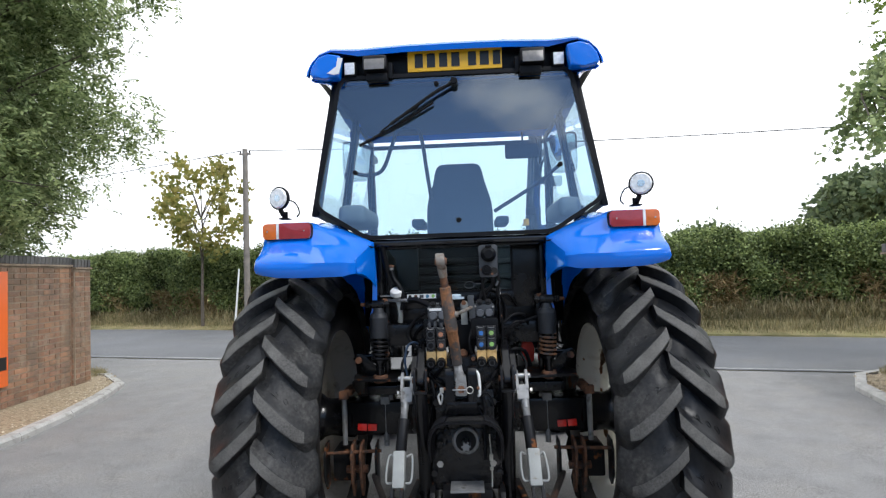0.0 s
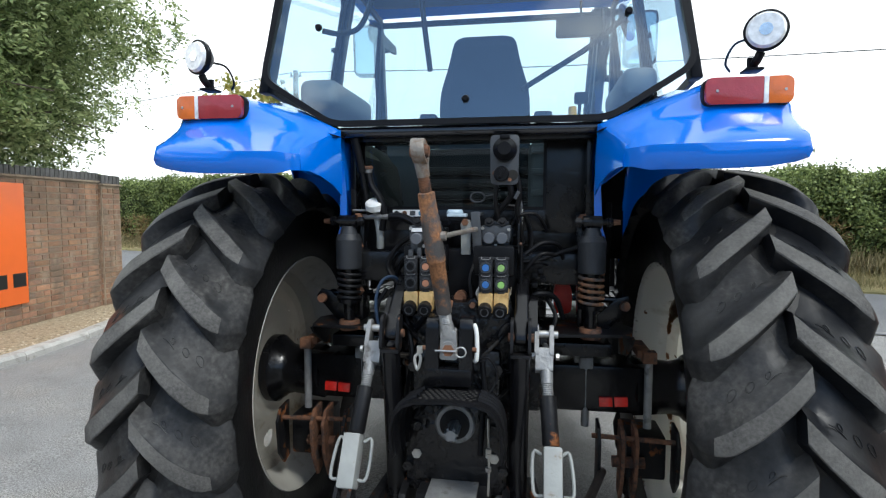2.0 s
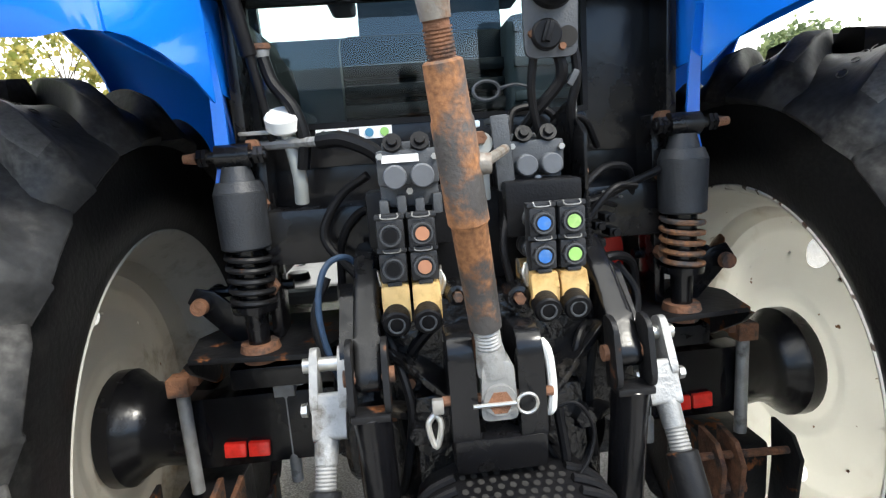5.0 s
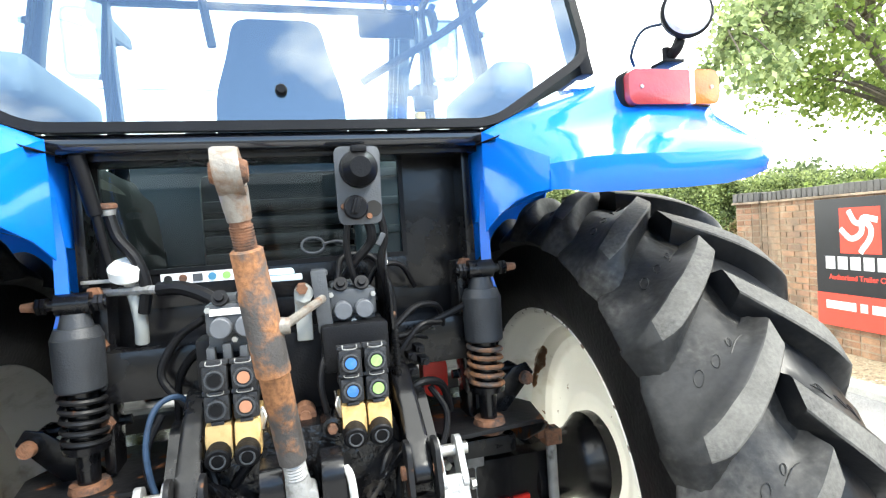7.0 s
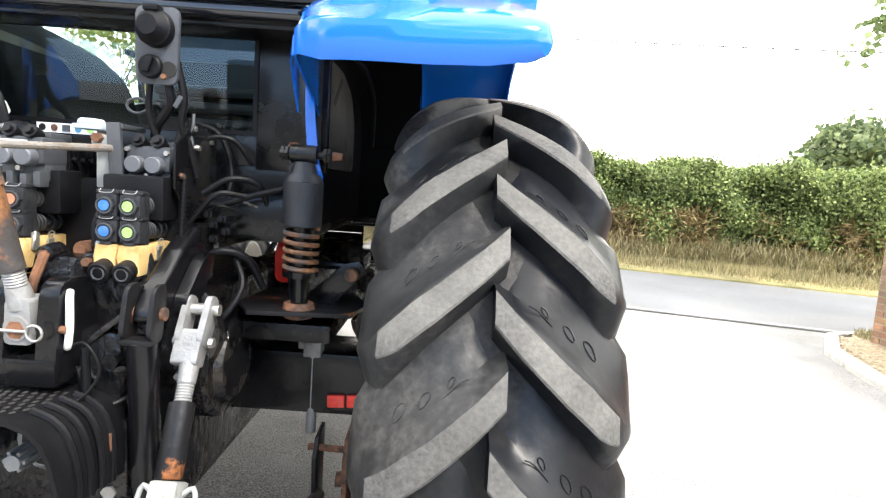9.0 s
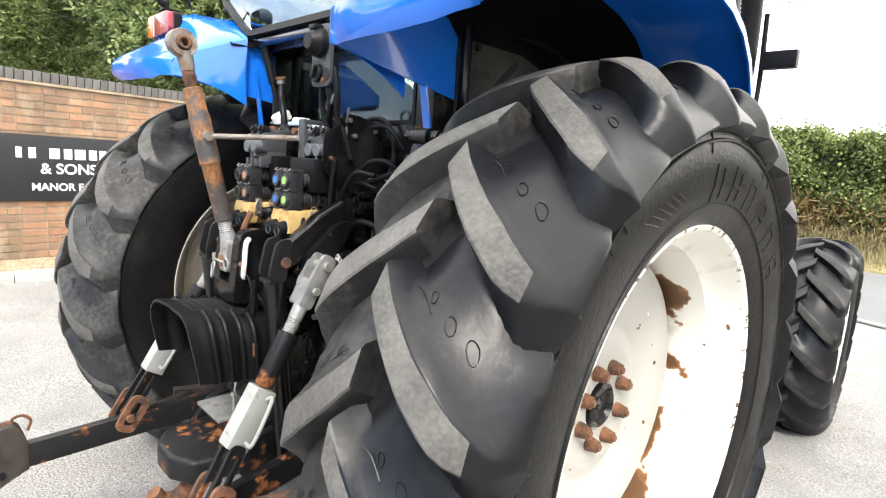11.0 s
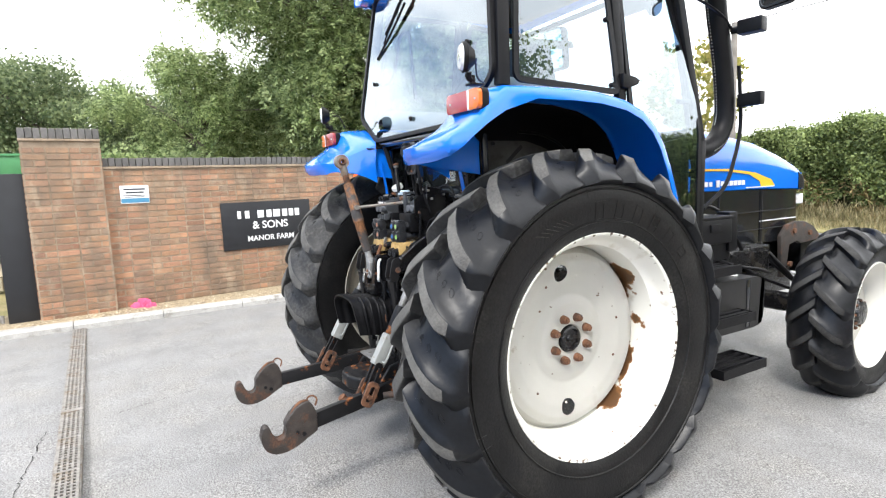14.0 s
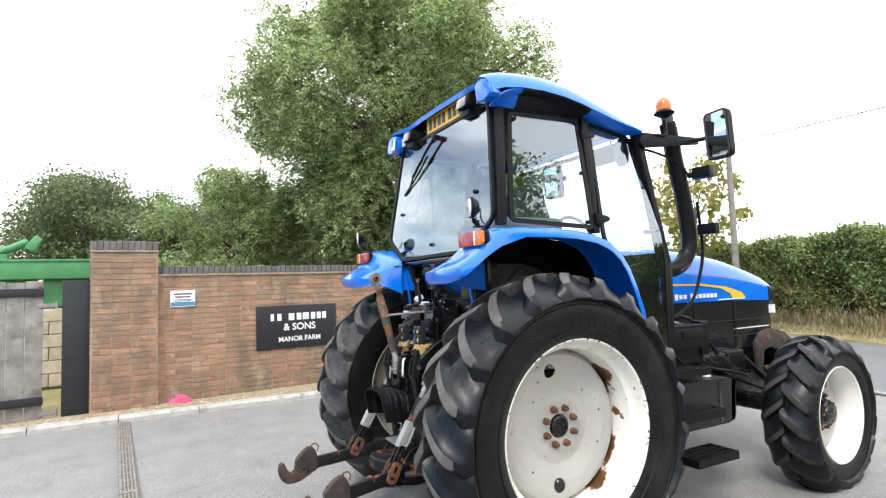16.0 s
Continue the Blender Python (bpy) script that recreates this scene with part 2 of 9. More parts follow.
M_CLEAR = surface("clear_lens", (0.85, 0.85, 0.83), 0.12, 0.1, 0.2, 60, 0.2, 160, coat=0.8)
M_REFL = surface("red_reflector", (0.85, 0.03, 0.02), 0.25, 0, 0.15, 60, 0.2, 200, coat=0.5)
M_CHROME = surface("lamp_reflector", (0.85, 0.85, 0.84), 0.12, 0.9, 0.1, 20, 0.1, 100)
M_CAPBLUE = surface("blue_cap", (0.03, 0.15, 0.46), 0.5, 0, 0.15, 40, 0.05, stain=(0.10, 0.20, 0.38), sscale=60, slo=0.5, shi=0.7)
M_CAPGREEN = surface("green_cap", (0.26, 0.50, 0.13), 0.5, 0, 0.15, 40, 0.05, stain=(0.38, 0.50, 0.22), sscale=60, slo=0.5, shi=0.7)
M_CAPORANGE = surface("faded_orange_cap", (0.44, 0.20, 0.115), 0.5, 0, 0.15, 20, 0.05)
M_CAPRED = surface("red_plastic", (0.88, 0.035, 0.02), 0.4, 0, 0.1, 20, 0.05)
M_HOSEBLUE = surface("worn_blue_hose", (0.014, 0.036, 0.075), 0.6, 0, 0.3, 40, 0.3)
M_YELLOW = surface("yellow_plate", (0.85, 0.47, 0.02), 0.35, 0, 0.05, 10, 0.03)
M_INK = surface("black_ink", (0.01, 0.01, 0.01), 0.4, 0, 0.1, 10, 0)
M_GLASS = glass("cab_glass", (0.76, 0.89, 0.93))
M_GLASS_LOW = glass("lower_cab_glass", (0.62, 0.76, 0.74), 1.0, 0.05)
M_MIRROR = surface("mirror", (0.9, 0.9, 0.9), 0.02, 1.0, 0.01, 3, 0)

M_TARMAC = surface("old_tarmac", (0.235, 0.233, 0.230), 0.88, 0, 0.14, 3.1, 0.8, 125, stain=(0.275, 0.265, 0.25), sscale=1.7, slo=0.46, shi=0.70, srough=0.92, bdist=0.007, speck=0.44)
M_ROAD = surface("road_asphalt", (0.15, 0.155, 0.165), 0.8, 0, 0.14, 0.7, 0.8, 120, stain=(0.19, 0.19, 0.19), sscale=0.7, slo=0.5, shi=0.7, bdist=0.006, speck=0.25)
M_PAINT = surface("road_paint", (0.30, 0.30, 0.295), 0.8, 0, 0.2, 10, 0.4, 120, stain=(0.2, 0.2, 0.2), sscale=9, slo=0.5, shi=0.62)
M_KERB = surface("concrete_kerb", (0.42, 0.41, 0.385), 0.88, 0, 0.16, 9, 0.6, 140, stain=(0.2, 0.185, 0.15), sscale=6, slo=0.55, shi=0.75, per_object=0.1, speck=0.15)
M_GRAVEL = surface("gravel", (0.40, 0.325, 0.215), 0.92, 0, 0.35, 45, 0.9, 90, stain=(0.2, 0.15, 0.09), sscale=20, slo=0.5, shi=0.65, bdist=0.02)
M_GROUND = surface("dry_grass_ground", (0.21, 0.19, 0.08), 0.95, 0, 0.4, 1.3, 0.9, 60, stain=(0.36, 0.29, 0.15), sscale=1.5, slo=0.45, shi=0.65, bdist=0.02)
M_MORTAR = surface("mortar", (0.35, 0.275, 0.20), 0.95, 0, 0.2, 8, 0.8, 160, speck=0.15)


def brick_material(name, base, dark, lo=0.5, hi=0.62):
    m = surface(name, base, 0.88, 0, 0.18, 9, 0.7, 170, stain=dark, sscale=2.2, slo=lo, shi=hi, per_object=0.30, speck=0.25)
    return m


M_BRICK = brick_material("red_brick", (0.34, 0.183, 0.106), (0.23, 0.165, 0.12), 0.46, 0.68)


def differ(m):
    """Moves the grain by Object Info's Random, so that alike pieces do not show one pattern."""
    n, l = m.node_tree.nodes, m.node_tree.links
    co = [x for x in n if x.bl_idname == "ShaderNodeTexCoord"][0]
    info = n.new("ShaderNodeObjectInfo")
    add = n.new("ShaderNodeVectorMath")
    mul = n.new("ShaderNodeMath")
    mul.operation = "MULTIPLY"
    mul.inputs[1].default_value = 23.0
    ends = [x.to_socket for x in co.outputs["Object"].links]
    l.new(info.outputs["Random"], mul.inputs[0])
    l.new(co.outputs["Object"], add.inputs[0])
    l.new(mul.outputs[0], add.inputs[1])
    for e in ends:
        l.new(add.outputs[0], e)


for m in (M_BRICK, M_LUG, M_LUGSIDE, M_LUGDUSTY):
    differ(m)
M_COPING = surface("blue_brick_coping", (0.125, 0.120, 0.115), 0.85, 0, 0.3, 9, 0.6, 150, stain=(0.25, 0.23, 0.19), sscale=6, slo=0.47, shi=0.66, per_object=0.18)
M_BARK = surface("bark", (0.12, 0.10, 0.08), 0.95, 0, 0.4, 14, 1.0, 40, bdist=0.02)
M_POLE = surface("weathered_pole", (0.24, 0.215, 0.19), 0.9, 0, 0.25, 6, 0.5, 50)
M_TIMBER = surface("grey_weathered_timber", (0.27, 0.255, 0.235), 0.9, 0, 0.3, 5, 0.8, 60, stain=(0.15, 0.14, 0.125), sscale=4, slo=0.5, shi=0.65, per_object=0.15)
M_BLACKBOARD = surface("black_board", (0.012, 0.013, 0.016), 0.5, 0, 0.2, 5, 0.2, 80)
M_SIGN_WHITE = surface("sign_white", (0.8, 0.8, 0.8), 0.4, 0, 0.03, 5, 0)
M_SIGN_RED = surface("sign_red", (0.75, 0.07, 0.045), 0.4, 0, 0.04, 5, 0)
M_SIGN_ORANGE = surface("sign_orange", (0.9, 0.16, 0.02), 0.4, 0, 0.03, 5, 0)
M_SIGN_BLUE = surface("sign_blue", (0.06, 0.22, 0.36), 0.4, 0, 0.05, 5, 0)
M_GREEN = surface("green_machine_paint", (0.065, 0.25, 0.095), 0.5, 0, 0.2, 3, 0.1, 60)
M_PINK = surface("pink_cloth", (0.75, 0.10, 0.22), 0.8, 0, 0.2, 30, 0.3)
M_IRON = surface("cast_iron_grate", (0.24, 0.225, 0.205), 0.75, 0.1, 0.3, 20, 0.4, 120, stain=(0.20, 0.16, 0.12), sscale=8, slo=0.52, shi=0.66)
M_SLOT = surface("dark_slot", (0.015, 0.014, 0.013), 0.9, 0, 0.2, 10, 0)
L_ASH = leaf_material("ash_leaves", (0.095, 0.145, 0.055), (0.50, 0.58, 0.28), 0.58)
L_HEDGE = leaf_material("hedge_leaves", (0.035, 0.062, 0.02), (0.34, 0.41, 0.15))
L_LIME = leaf_material("bright_leaves", (0.10, 0.16, 0.035), (0.32, 0.40, 0.11), 0.5)
L_YELLOW = leaf_material("yellowing_leaves", (0.17, 0.20, 0.05), (0.42, 0.36, 0.11), 0.5)
L_DRY = leaf_material("dry_stems", (0.18, 0.12, 0.05), (0.38, 0.29, 0.14), 0.15)
L_GRASS = leaf_material("grass", (0.15, 0.145, 0.06), (0.50, 0.42, 0.245), 0.25)
L_FAR = leaf_material("far_leaves", (0.065, 0.10, 0.048), (0.25, 0.30, 0.15), 0.45)


# ---- mesh helpers ----
def part(name, bm, material, parent=None, label="", smooth=35, recalc=True, kind=""):
    """Links a bmesh as one mesh object under a thing or a part."""
    if recalc:
        bmesh.ops.recalc_face_normals(bm, faces=bm.faces)
    me = bpy.data.meshes.new(name)
    bm.to_mesh(me)
    bm.free()
    for mm in (material if isinstance(material, (list, tuple)) else [material]):
        me.materials.append(mm)
    if smooth:
        me.polygons.foreach_set("use_smooth", [True] * len(me.polygons))
        me.set_sharp_from_angle(angle=radians(smooth))
    ob = new(name, me)
    ob.parent = parent
    return tagged(ob, label, kind=kind)


def thing(name, label, category, at=(0, 0, 0), group="", kind="", rz=0):
    ob = new(name)
    ob.empty_display_size = 0.1
    ob.location = at
    ob.rotation_euler = (0, 0, radians(rz))
    return tagged(ob, label, category, group, kind)


def bevel_new(bm, faces, width, seg=2):
    if width > 0:
        edges = list({e for f in faces for e in f.edges})
        bmesh.ops.bevel(bm, geom=edges, offset=width, segments=seg, profile=0.6, affect="EDGES", clamp_overlap=True)


def box(bm, c, s, bevel=0.0, rot=None, seg=2, taper=None):
    """Box with centre c and sizes s; taper: scale of the top face (x, y)."""
    m = Matrix.Translation(c) @ (Euler([radians(a) for a in rot]).to_matrix().to_4x4() if rot else Matrix()) @ Matrix.Diagonal((*s, 1))
    vs = []
    for x, y, z in ((-.5, -.5, -.5), (.5, -.5, -.5), (.5, .5, -.5), (-.5, .5, -.5), (-.5, -.5, .5), (.5, -.5, .5), (.5, .5, .5), (-.5, .5, .5)):
        if taper and z > 0:
            x, y = x * taper[0], y * taper[1]
        vs.append(bm.verts.new(m @ Vector((x, y, z))))
    fs = [bm.faces.new([vs[i] for i in q]) for q in ((0, 3, 2, 1), (4, 5, 6, 7), (0, 1, 5, 4), (1, 2, 6, 5), (2, 3, 7, 6), (3, 0, 4, 7))]
    bevel_new(bm, fs, bevel, seg)


def ring_frame(d):
    d = d.normalized()
    up = Vector((0, 0, 1)) if abs(d.z) < 0.92 else Vector((1, 0, 0))
    u = d.cross(up).normalized()
    return u, d.cross(u).normalized()


def cyl(bm, p0, p1, r0, r1=None, seg=16, bevel=0.0):
    p0, p1 = Vector(p0), Vector(p1)
    r1 = r0 if r1 is None else r1
    u, v = ring_frame(p1 - p0)
    d = (p1 - p0).normalized()
    stations = [(p0, r0), (p1, r1)]
    if bevel:
        stations = [(p0, r0 - bevel), (p0 + d * bevel, r0), (p1 - d * bevel, r1), (p1, r1 - bevel)]
    rings = [[bm.verts.new(p + u * r * math.cos(t) + v * r * math.sin(t)) for t in (2 * math.pi * i / seg for i in range(seg))] for p, r in stations]
    for a, b in zip(rings, rings[1:]):
        for i in range(seg):
            bm.faces.new((a[i], a[(i + 1) % seg], b[(i + 1) % seg], b[i]))
    bm.faces.new(rings[0][::-1])
    bm.faces.new(rings[-1])


def curve_points(pts, n=6):
    pts = [Vector(p) for p in pts]
    if len(pts) < 3:
        return pts
    out = []
    q = [pts[0] * 2 - pts[1]] + pts + [pts[-1] * 2 - pts[-2]]
    for i in range(1, len(q) - 2):
        for k in range(n):
            t = k / n
            a, b, c, d = q[i - 1], q[i], q[i + 1], q[i + 2]
            out.append(0.5 * ((2 * b) + (c - a) * t + (2 * a - 5 * b + 4 * c - d) * t * t + (3 * b - a - 3 * c + d) * t ** 3))
    return out + [pts[-1]]


def tube(bm, pts, r, seg=8, n=6, r_end=None, smooth=True):
    """Round tube along a smoothed line; r may shrink to r_end."""
    p = curve_points(pts, n) if smooth else [Vector(a) for a in pts]
    rings = []
    u = None
    for i, c in enumerate(p):
        d = (p[min(i + 1, len(p) - 1)] - p[max(i - 1, 0)]).normalized()
        if u is None:
            u, v = ring_frame(d)
        else:
            u = (u - d * u.dot(d)).normalized()
            v = d.cross(u)
        rr = r if r_end is None else r + (r_end - r) * i / (len(p) - 1)
        rings.append([bm.verts.new(c + u * rr * math.cos(t) + v * rr * math.sin(t)) for t in (2 * math.pi * k / seg for k in range(seg))])
    for a, b in zip(rings, rings[1:]):
        for i in range(seg):
            bm.faces.new((a[i], a[(i + 1) % seg], b[(i + 1) % seg], b[i]))
    bm.faces.new(rings[0][::-1])
    bm.faces.new(rings[-1])


def prism(bm, outline, axis, a, b, bevel=0.0, seg=2):
    """Extrudes an outline across an axis from a to b. Outline: (y, z) for x, (x, z) for y, (x, y) for z."""
    def put(p, k):
        return (k, p[0], p[1]) if axis == "x" else (p[0], k, p[1]) if axis == "y" else (p[0], p[1], k)
    lo = [bm.verts.new(put(p, a)) for p in outline]
    hi = [bm.verts.new(put(p, b)) for p in outline]
    n = len(outline)
    fs = [bm.faces.new(lo[::-1]), bm.faces.new(hi)]
    fs += [bm.faces.new((lo[i], lo[(i + 1) % n], hi[(i + 1) % n], hi[i])) for i in range(n)]
    bevel_new(bm, fs, bevel, seg)


def rounded(poly, r=0.05, n=5):
    out = []
    m = len(poly)
    for i, p in enumerate(poly):
        p = Vector((*p, 0))
        a, b = Vector((*poly[i - 1], 0)), Vector((*poly[(i + 1) % m], 0))
        u, v = (a - p).normalized(), (b - p).normalized()
        q0, q1 = p + u * r, p + v * r
        for k in range(n + 1):
            t = k / n
            w = q0 * (1 - t) ** 2 + p * 2 * t * (1 - t) + q1 * t * t
            out.append((w.x, w.y))
    return out


def lathe_x(bm, profile, seg=48, c=(0, 0, 0), closed=False, mat=0):
    """Turns a profile of (x, r) about the x axis through c."""
    rings = []
    for x, r in profile:
        rings.append([bm.verts.new((c[0] + x, c[1] - r * math.cos(t), c[2] + r * math.sin(t))) for t in (2 * math.pi * i / seg for i in range(seg))])
    pairs = list(zip(rings, rings[1:])) + ([(rings[-1], rings[0])] if closed else [])
    for a, b in pairs:
        for i in range(seg):
            bm.faces.new((a[i], a[(i + 1) % seg], b[(i + 1) % seg], b[i])).material_index = mat


def sheet(bm, rows, thick=0.0):
    """A grid of points as a surface; thick gives it a back."""
    g = [[bm.verts.new(p) for p in r] for r in rows]
    fs = []
    for a, b in zip(g, g[1:]):
        for i in range(len(a) - 1):
            fs.append(bm.faces.new((a[i], a[i + 1], b[i + 1], b[i])))
    if thick:
        bmesh.ops.recalc_face_normals(bm, faces=fs)
        bmesh.ops.solidify(bm, geom=fs, thickness=thick)


def sweep(bm, pts, section, closed=False):
    """A fixed (out, up) section along a plan line of (x, y, z)."""
    pts = [Vector(p) for p in pts]
    rings = []
    n = len(pts)
    for i, p in enumerate(pts):
        a = pts[(i - 1) % n] if closed else pts[max(i - 1, 0)]
        b = pts[(i + 1) % n] if closed else pts[min(i + 1, n - 1)]
        d = (b - a)
        d.z = 0
        d.normalize()
        side = Vector((d.y, -d.x, 0))
        rings.append([bm.verts.new(p + side * o + Vector((0, 0, h))) for o, h in section])
    m = len(section)
    for a, b in zip(rings, rings[1:]):
        for i in range(m):
            bm.faces.new((a[i], a[(i + 1) % m], b[(i + 1) % m], b[i]))
    bm.faces.new(rings[0][::-1])
    bm.faces.new(rings[-1])


def mesh_from(name, verts, faces, material, parent=None, label="", kind=""):
    me = bpy.data.meshes.new(name)
    me.from_pydata(verts, [], faces)
    me.materials.append(material)
    ob = new(name, me)
    ob.parent = parent
    return tagged(ob, label, kind=kind)


def gz(x):
    """The yard falls gently from west to east."""
    return 0.012 - 0.0125 * max(-10, min(10, x))


def lettering(name, text, size, material, parent, m, label=""):
    cu = bpy.data.curves.new(name, "FONT")
    cu.body, cu.size, cu.extrude, cu.offset = text, size, 0.0015, size * 0.018
    cu.align_x, cu.align_y = "CENTER", "CENTER"
    tmp = bpy.data.objects.new(name, cu)
    scene.collection.objects.link(tmp)
    me = bpy.data.meshes.new_from_object(tmp.evaluated_get(bpy.context.evaluated_depsgraph_get()))
    bpy.data.objects.remove(tmp)
    me.materials.clear()
    me.materials.append(material)
    ob = new(name, me)
    ob.parent = parent
    ob.matrix_basis = m
    return tagged(ob, label)
M_LAMPDULL = surface("dull_lamp_glass", (0.17, 0.16, 0.15), 0.15, 0.1, 0.2, 30, 0.2, 160, coat=0.5)
M_WHITEGREY = surface("pale_grey_paint", (0.30, 0.31, 0.295), 0.5, 0, 0.12, 14, 0.2, 90, stain=(0.22, 0.17, 0.12), sscale=14, slo=0.6, shi=0.68)
M_GREYCAP = surface("grey_cap_plastic", (0.095, 0.102, 0.115), 0.45, 0, 0.1, 20, 0.1, 120)
M_RUSTDARK = surface("dark_rusted_steel", (0.036, 0.029, 0.025), 0.65, 0, 0.4, 20, 0.6, 120, stain=(0.115, 0.055, 0.032), sscale=9, slo=0.54, shi=0.66)
M_PALEBLUE = surface("pale_blue_plastic", (0.45, 0.55, 0.62), 0.4, 0, 0.08, 20, 0.05)

M_WORNSTEEL = surface("worn_brown_steel", (0.22, 0.20, 0.175), 0.5, 0.3, 0.3, 20, 0.5, 120, stain=(0.16, 0.085, 0.045), sscale=13, slo=0.5, shi=0.62)
M_SLEEVE = surface("dark_rubber_sleeve", (0.022, 0.024, 0.028), 0.5, 0, 0.25, 20, 0.25, 200)
M_GLOSSBLACK = surface("gloss_black_paint", (0.012, 0.013, 0.016), 0.16, 0, 0.2, 6, 0.03, 60, coat=0.6)
M_LINER = surface("shade_black_liner", (0.006, 0.006, 0.007), 0.8, 0, 0.3, 5, 0.3, 60, spec=0.08)
M_WEB = surface("dusty_grey_plate", (0.055, 0.053, 0.048), 0.75, 0, 0.3, 7, 0.3, 90, stain=(0.03, 0.027, 0.022), sscale=8, slo=0.5, shi=0.66, spec=0.25)
M_TANK = surface("dusty_black_moulding", (0.011, 0.011, 0.012), 0.36, 0, 0.3, 6, 0.15, 120, stain=(0.030, 0.029, 0.027), sscale=3, slo=0.5, shi=0.75, srough=0.6, spec=0.5)
M_CONSOLE = surface("grey_console_plastic", (0.15, 0.18, 0.20), 0.6, 0, 0.12, 5, 0.2, 200)


# ---- ground, yard, road ----
bm = bmesh.new()
xs = [-600, -60, -10, 10, 60, 600]
ys = [-600, -60, 0, 60, 600]
sheet(bm, [[(x, y, gz(x) - 0.075) for x in xs] for y in ys])
tagged(part("ground", bm, M_GROUND, smooth=0), "wide sheet of dry grass and earth round the yard", "ground", kind="structure")


def road_near(x):
    return 6.25 - 0.2 * x


def road_far(x):
    return 11.0 - 0.25 * x


def dip(x, y):
    """A shallow hollow in the tarmac where the front wheels stand."""
    def ease(t):
        t = max(0.0, min(1.0, t))
        return t * t * (3 - 2 * t)
    return -0.05 * ease((4.2 - abs(x)) / 3) * ease((y - 0.7) / 1.5) * ease((4.0 - y) / 1.2)


bm = bmesh.new()
sheet(bm, [[(x, y, gz(x) + dip(x, y)) for x in [-5.2 + 0.4 * i for i in range(27)]] for y in [-14, -2] + [0.4 * j for j in range(11)]])
sheet(bm, [[(x, (1 - k) * 4.0 + k * (road_near(x) - 0.05), gz(x)) for x in (-9, -5.2, -2, 0, 2, 5.2, 9)] for k in (0, 1)])
tagged(part("pavement", bm, M_TARMAC, smooth=0), "worn pale grey tarmac of the farm entrance", "tarmac yard", kind="structure")

bm = bmesh.new()
rx = [-60, -30, -10, -5, 0, 5, 10, 30, 60]
sheet(bm, [[(x, (1 - k) * road_near(x) + k * road_far(x), gz(x) + 0.004) for x in rx] for k in (0, 0.5, 1)])
tagged(part("road", bm, M_ROAD, smooth=0), "grey asphalt country road passing the entrance", "road", kind="structure")

line = thing("road_line", "worn white painted line along the road edge", "road marking", kind="structure")
bm = bmesh.new()
sheet(bm, [[(x, road_near(x) + o, gz(x) + 0.009) for x in (-30, -10, -5, 0, 5, 10, 30)] for o in (0.05, 0.17)])
part("paint_stripe", bm, M_PAINT, line, smooth=0)

verge = thing("verge", "low earth edge along the far side of the road", "verge", kind="structure")
bm = bmesh.new()
sweep(bm, [(x, road_far(x), gz(x) - 0.08) for x in rx], [(0.05, 0), (0.0, 0.12), (-0.35, 0.17), (-2.5, 0.25), (-2.5, 0)])
part("verge_bank", bm, M_GROUND, verge)


# ---- kerbs and gravel strips ----
def resample(pts, step):
    p = curve_points([(x, y, 0) for x, y in pts], 12)
    out, left = [p[0]], step
    for a, b in zip(p, p[1:]):
        d = (b - a).length
        while d >= left:
            a = a + (b - a).normalized() * left
            out.append(a.copy())
            d -= left
            left = step
        left -= d
    return out


KERB_W = [(-4.50, -7), (-4.53, -3), (-4.53, 0), (-4.52, 1.8), (-4.6, 2.7), (-4.8, 3.6), (-5.05, 4.5), (-5.35, 5.05), (-6.1, 5.6), (-8.5, 6.2)]
KERB_E = [(4.45, -7), (4.46, 0), (4.54, 1.9), (4.64, 3.0), (4.95, 4.1), (5.5, 4.78), (6.2, 5.05), (8.5, 4.85)]


def kerb_run(pts, inward, label):
    run = thing("kerb", label, "kerb", kind="structure")
    p = resample(pts, 0.915)
    for a, b in zip(p, p[1:]):
        d = (b - a).normalized()
        side = Vector((d.y, -d.x, 0)) * inward
        bm = bmesh.new()
        q0, q1 = a + d * 0.004, b - d * 0.004
        z = gz(a.x)
        sec = [(0, -0.1), (0, 0.055), (0.025, 0.085), (0.125, 0.09), (0.125, -0.1)]
        r0 = [bm.verts.new(q0 + side * o + Vector((0, 0, z + h))) for o, h in sec]
        r1 = [bm.verts.new(q1 + side * o + Vector((0, 0, z + h))) for o, h in sec]
        for i in range(5):
            bm.faces.new((r0[i], r0[(i + 1) % 5], r1[(i + 1) % 5], r1[i]))
        bm.faces.new(r0[::-1])
        bm.faces.new(r1)
        part("kerb_stone", bm, M_KERB, run, smooth=0)
    return run


kerb_run(KERB_W, -1, "pale concrete kerb stones before the west wall")
kerb_run(KERB_E, 1, "pale concrete kerb stones before the east wall")


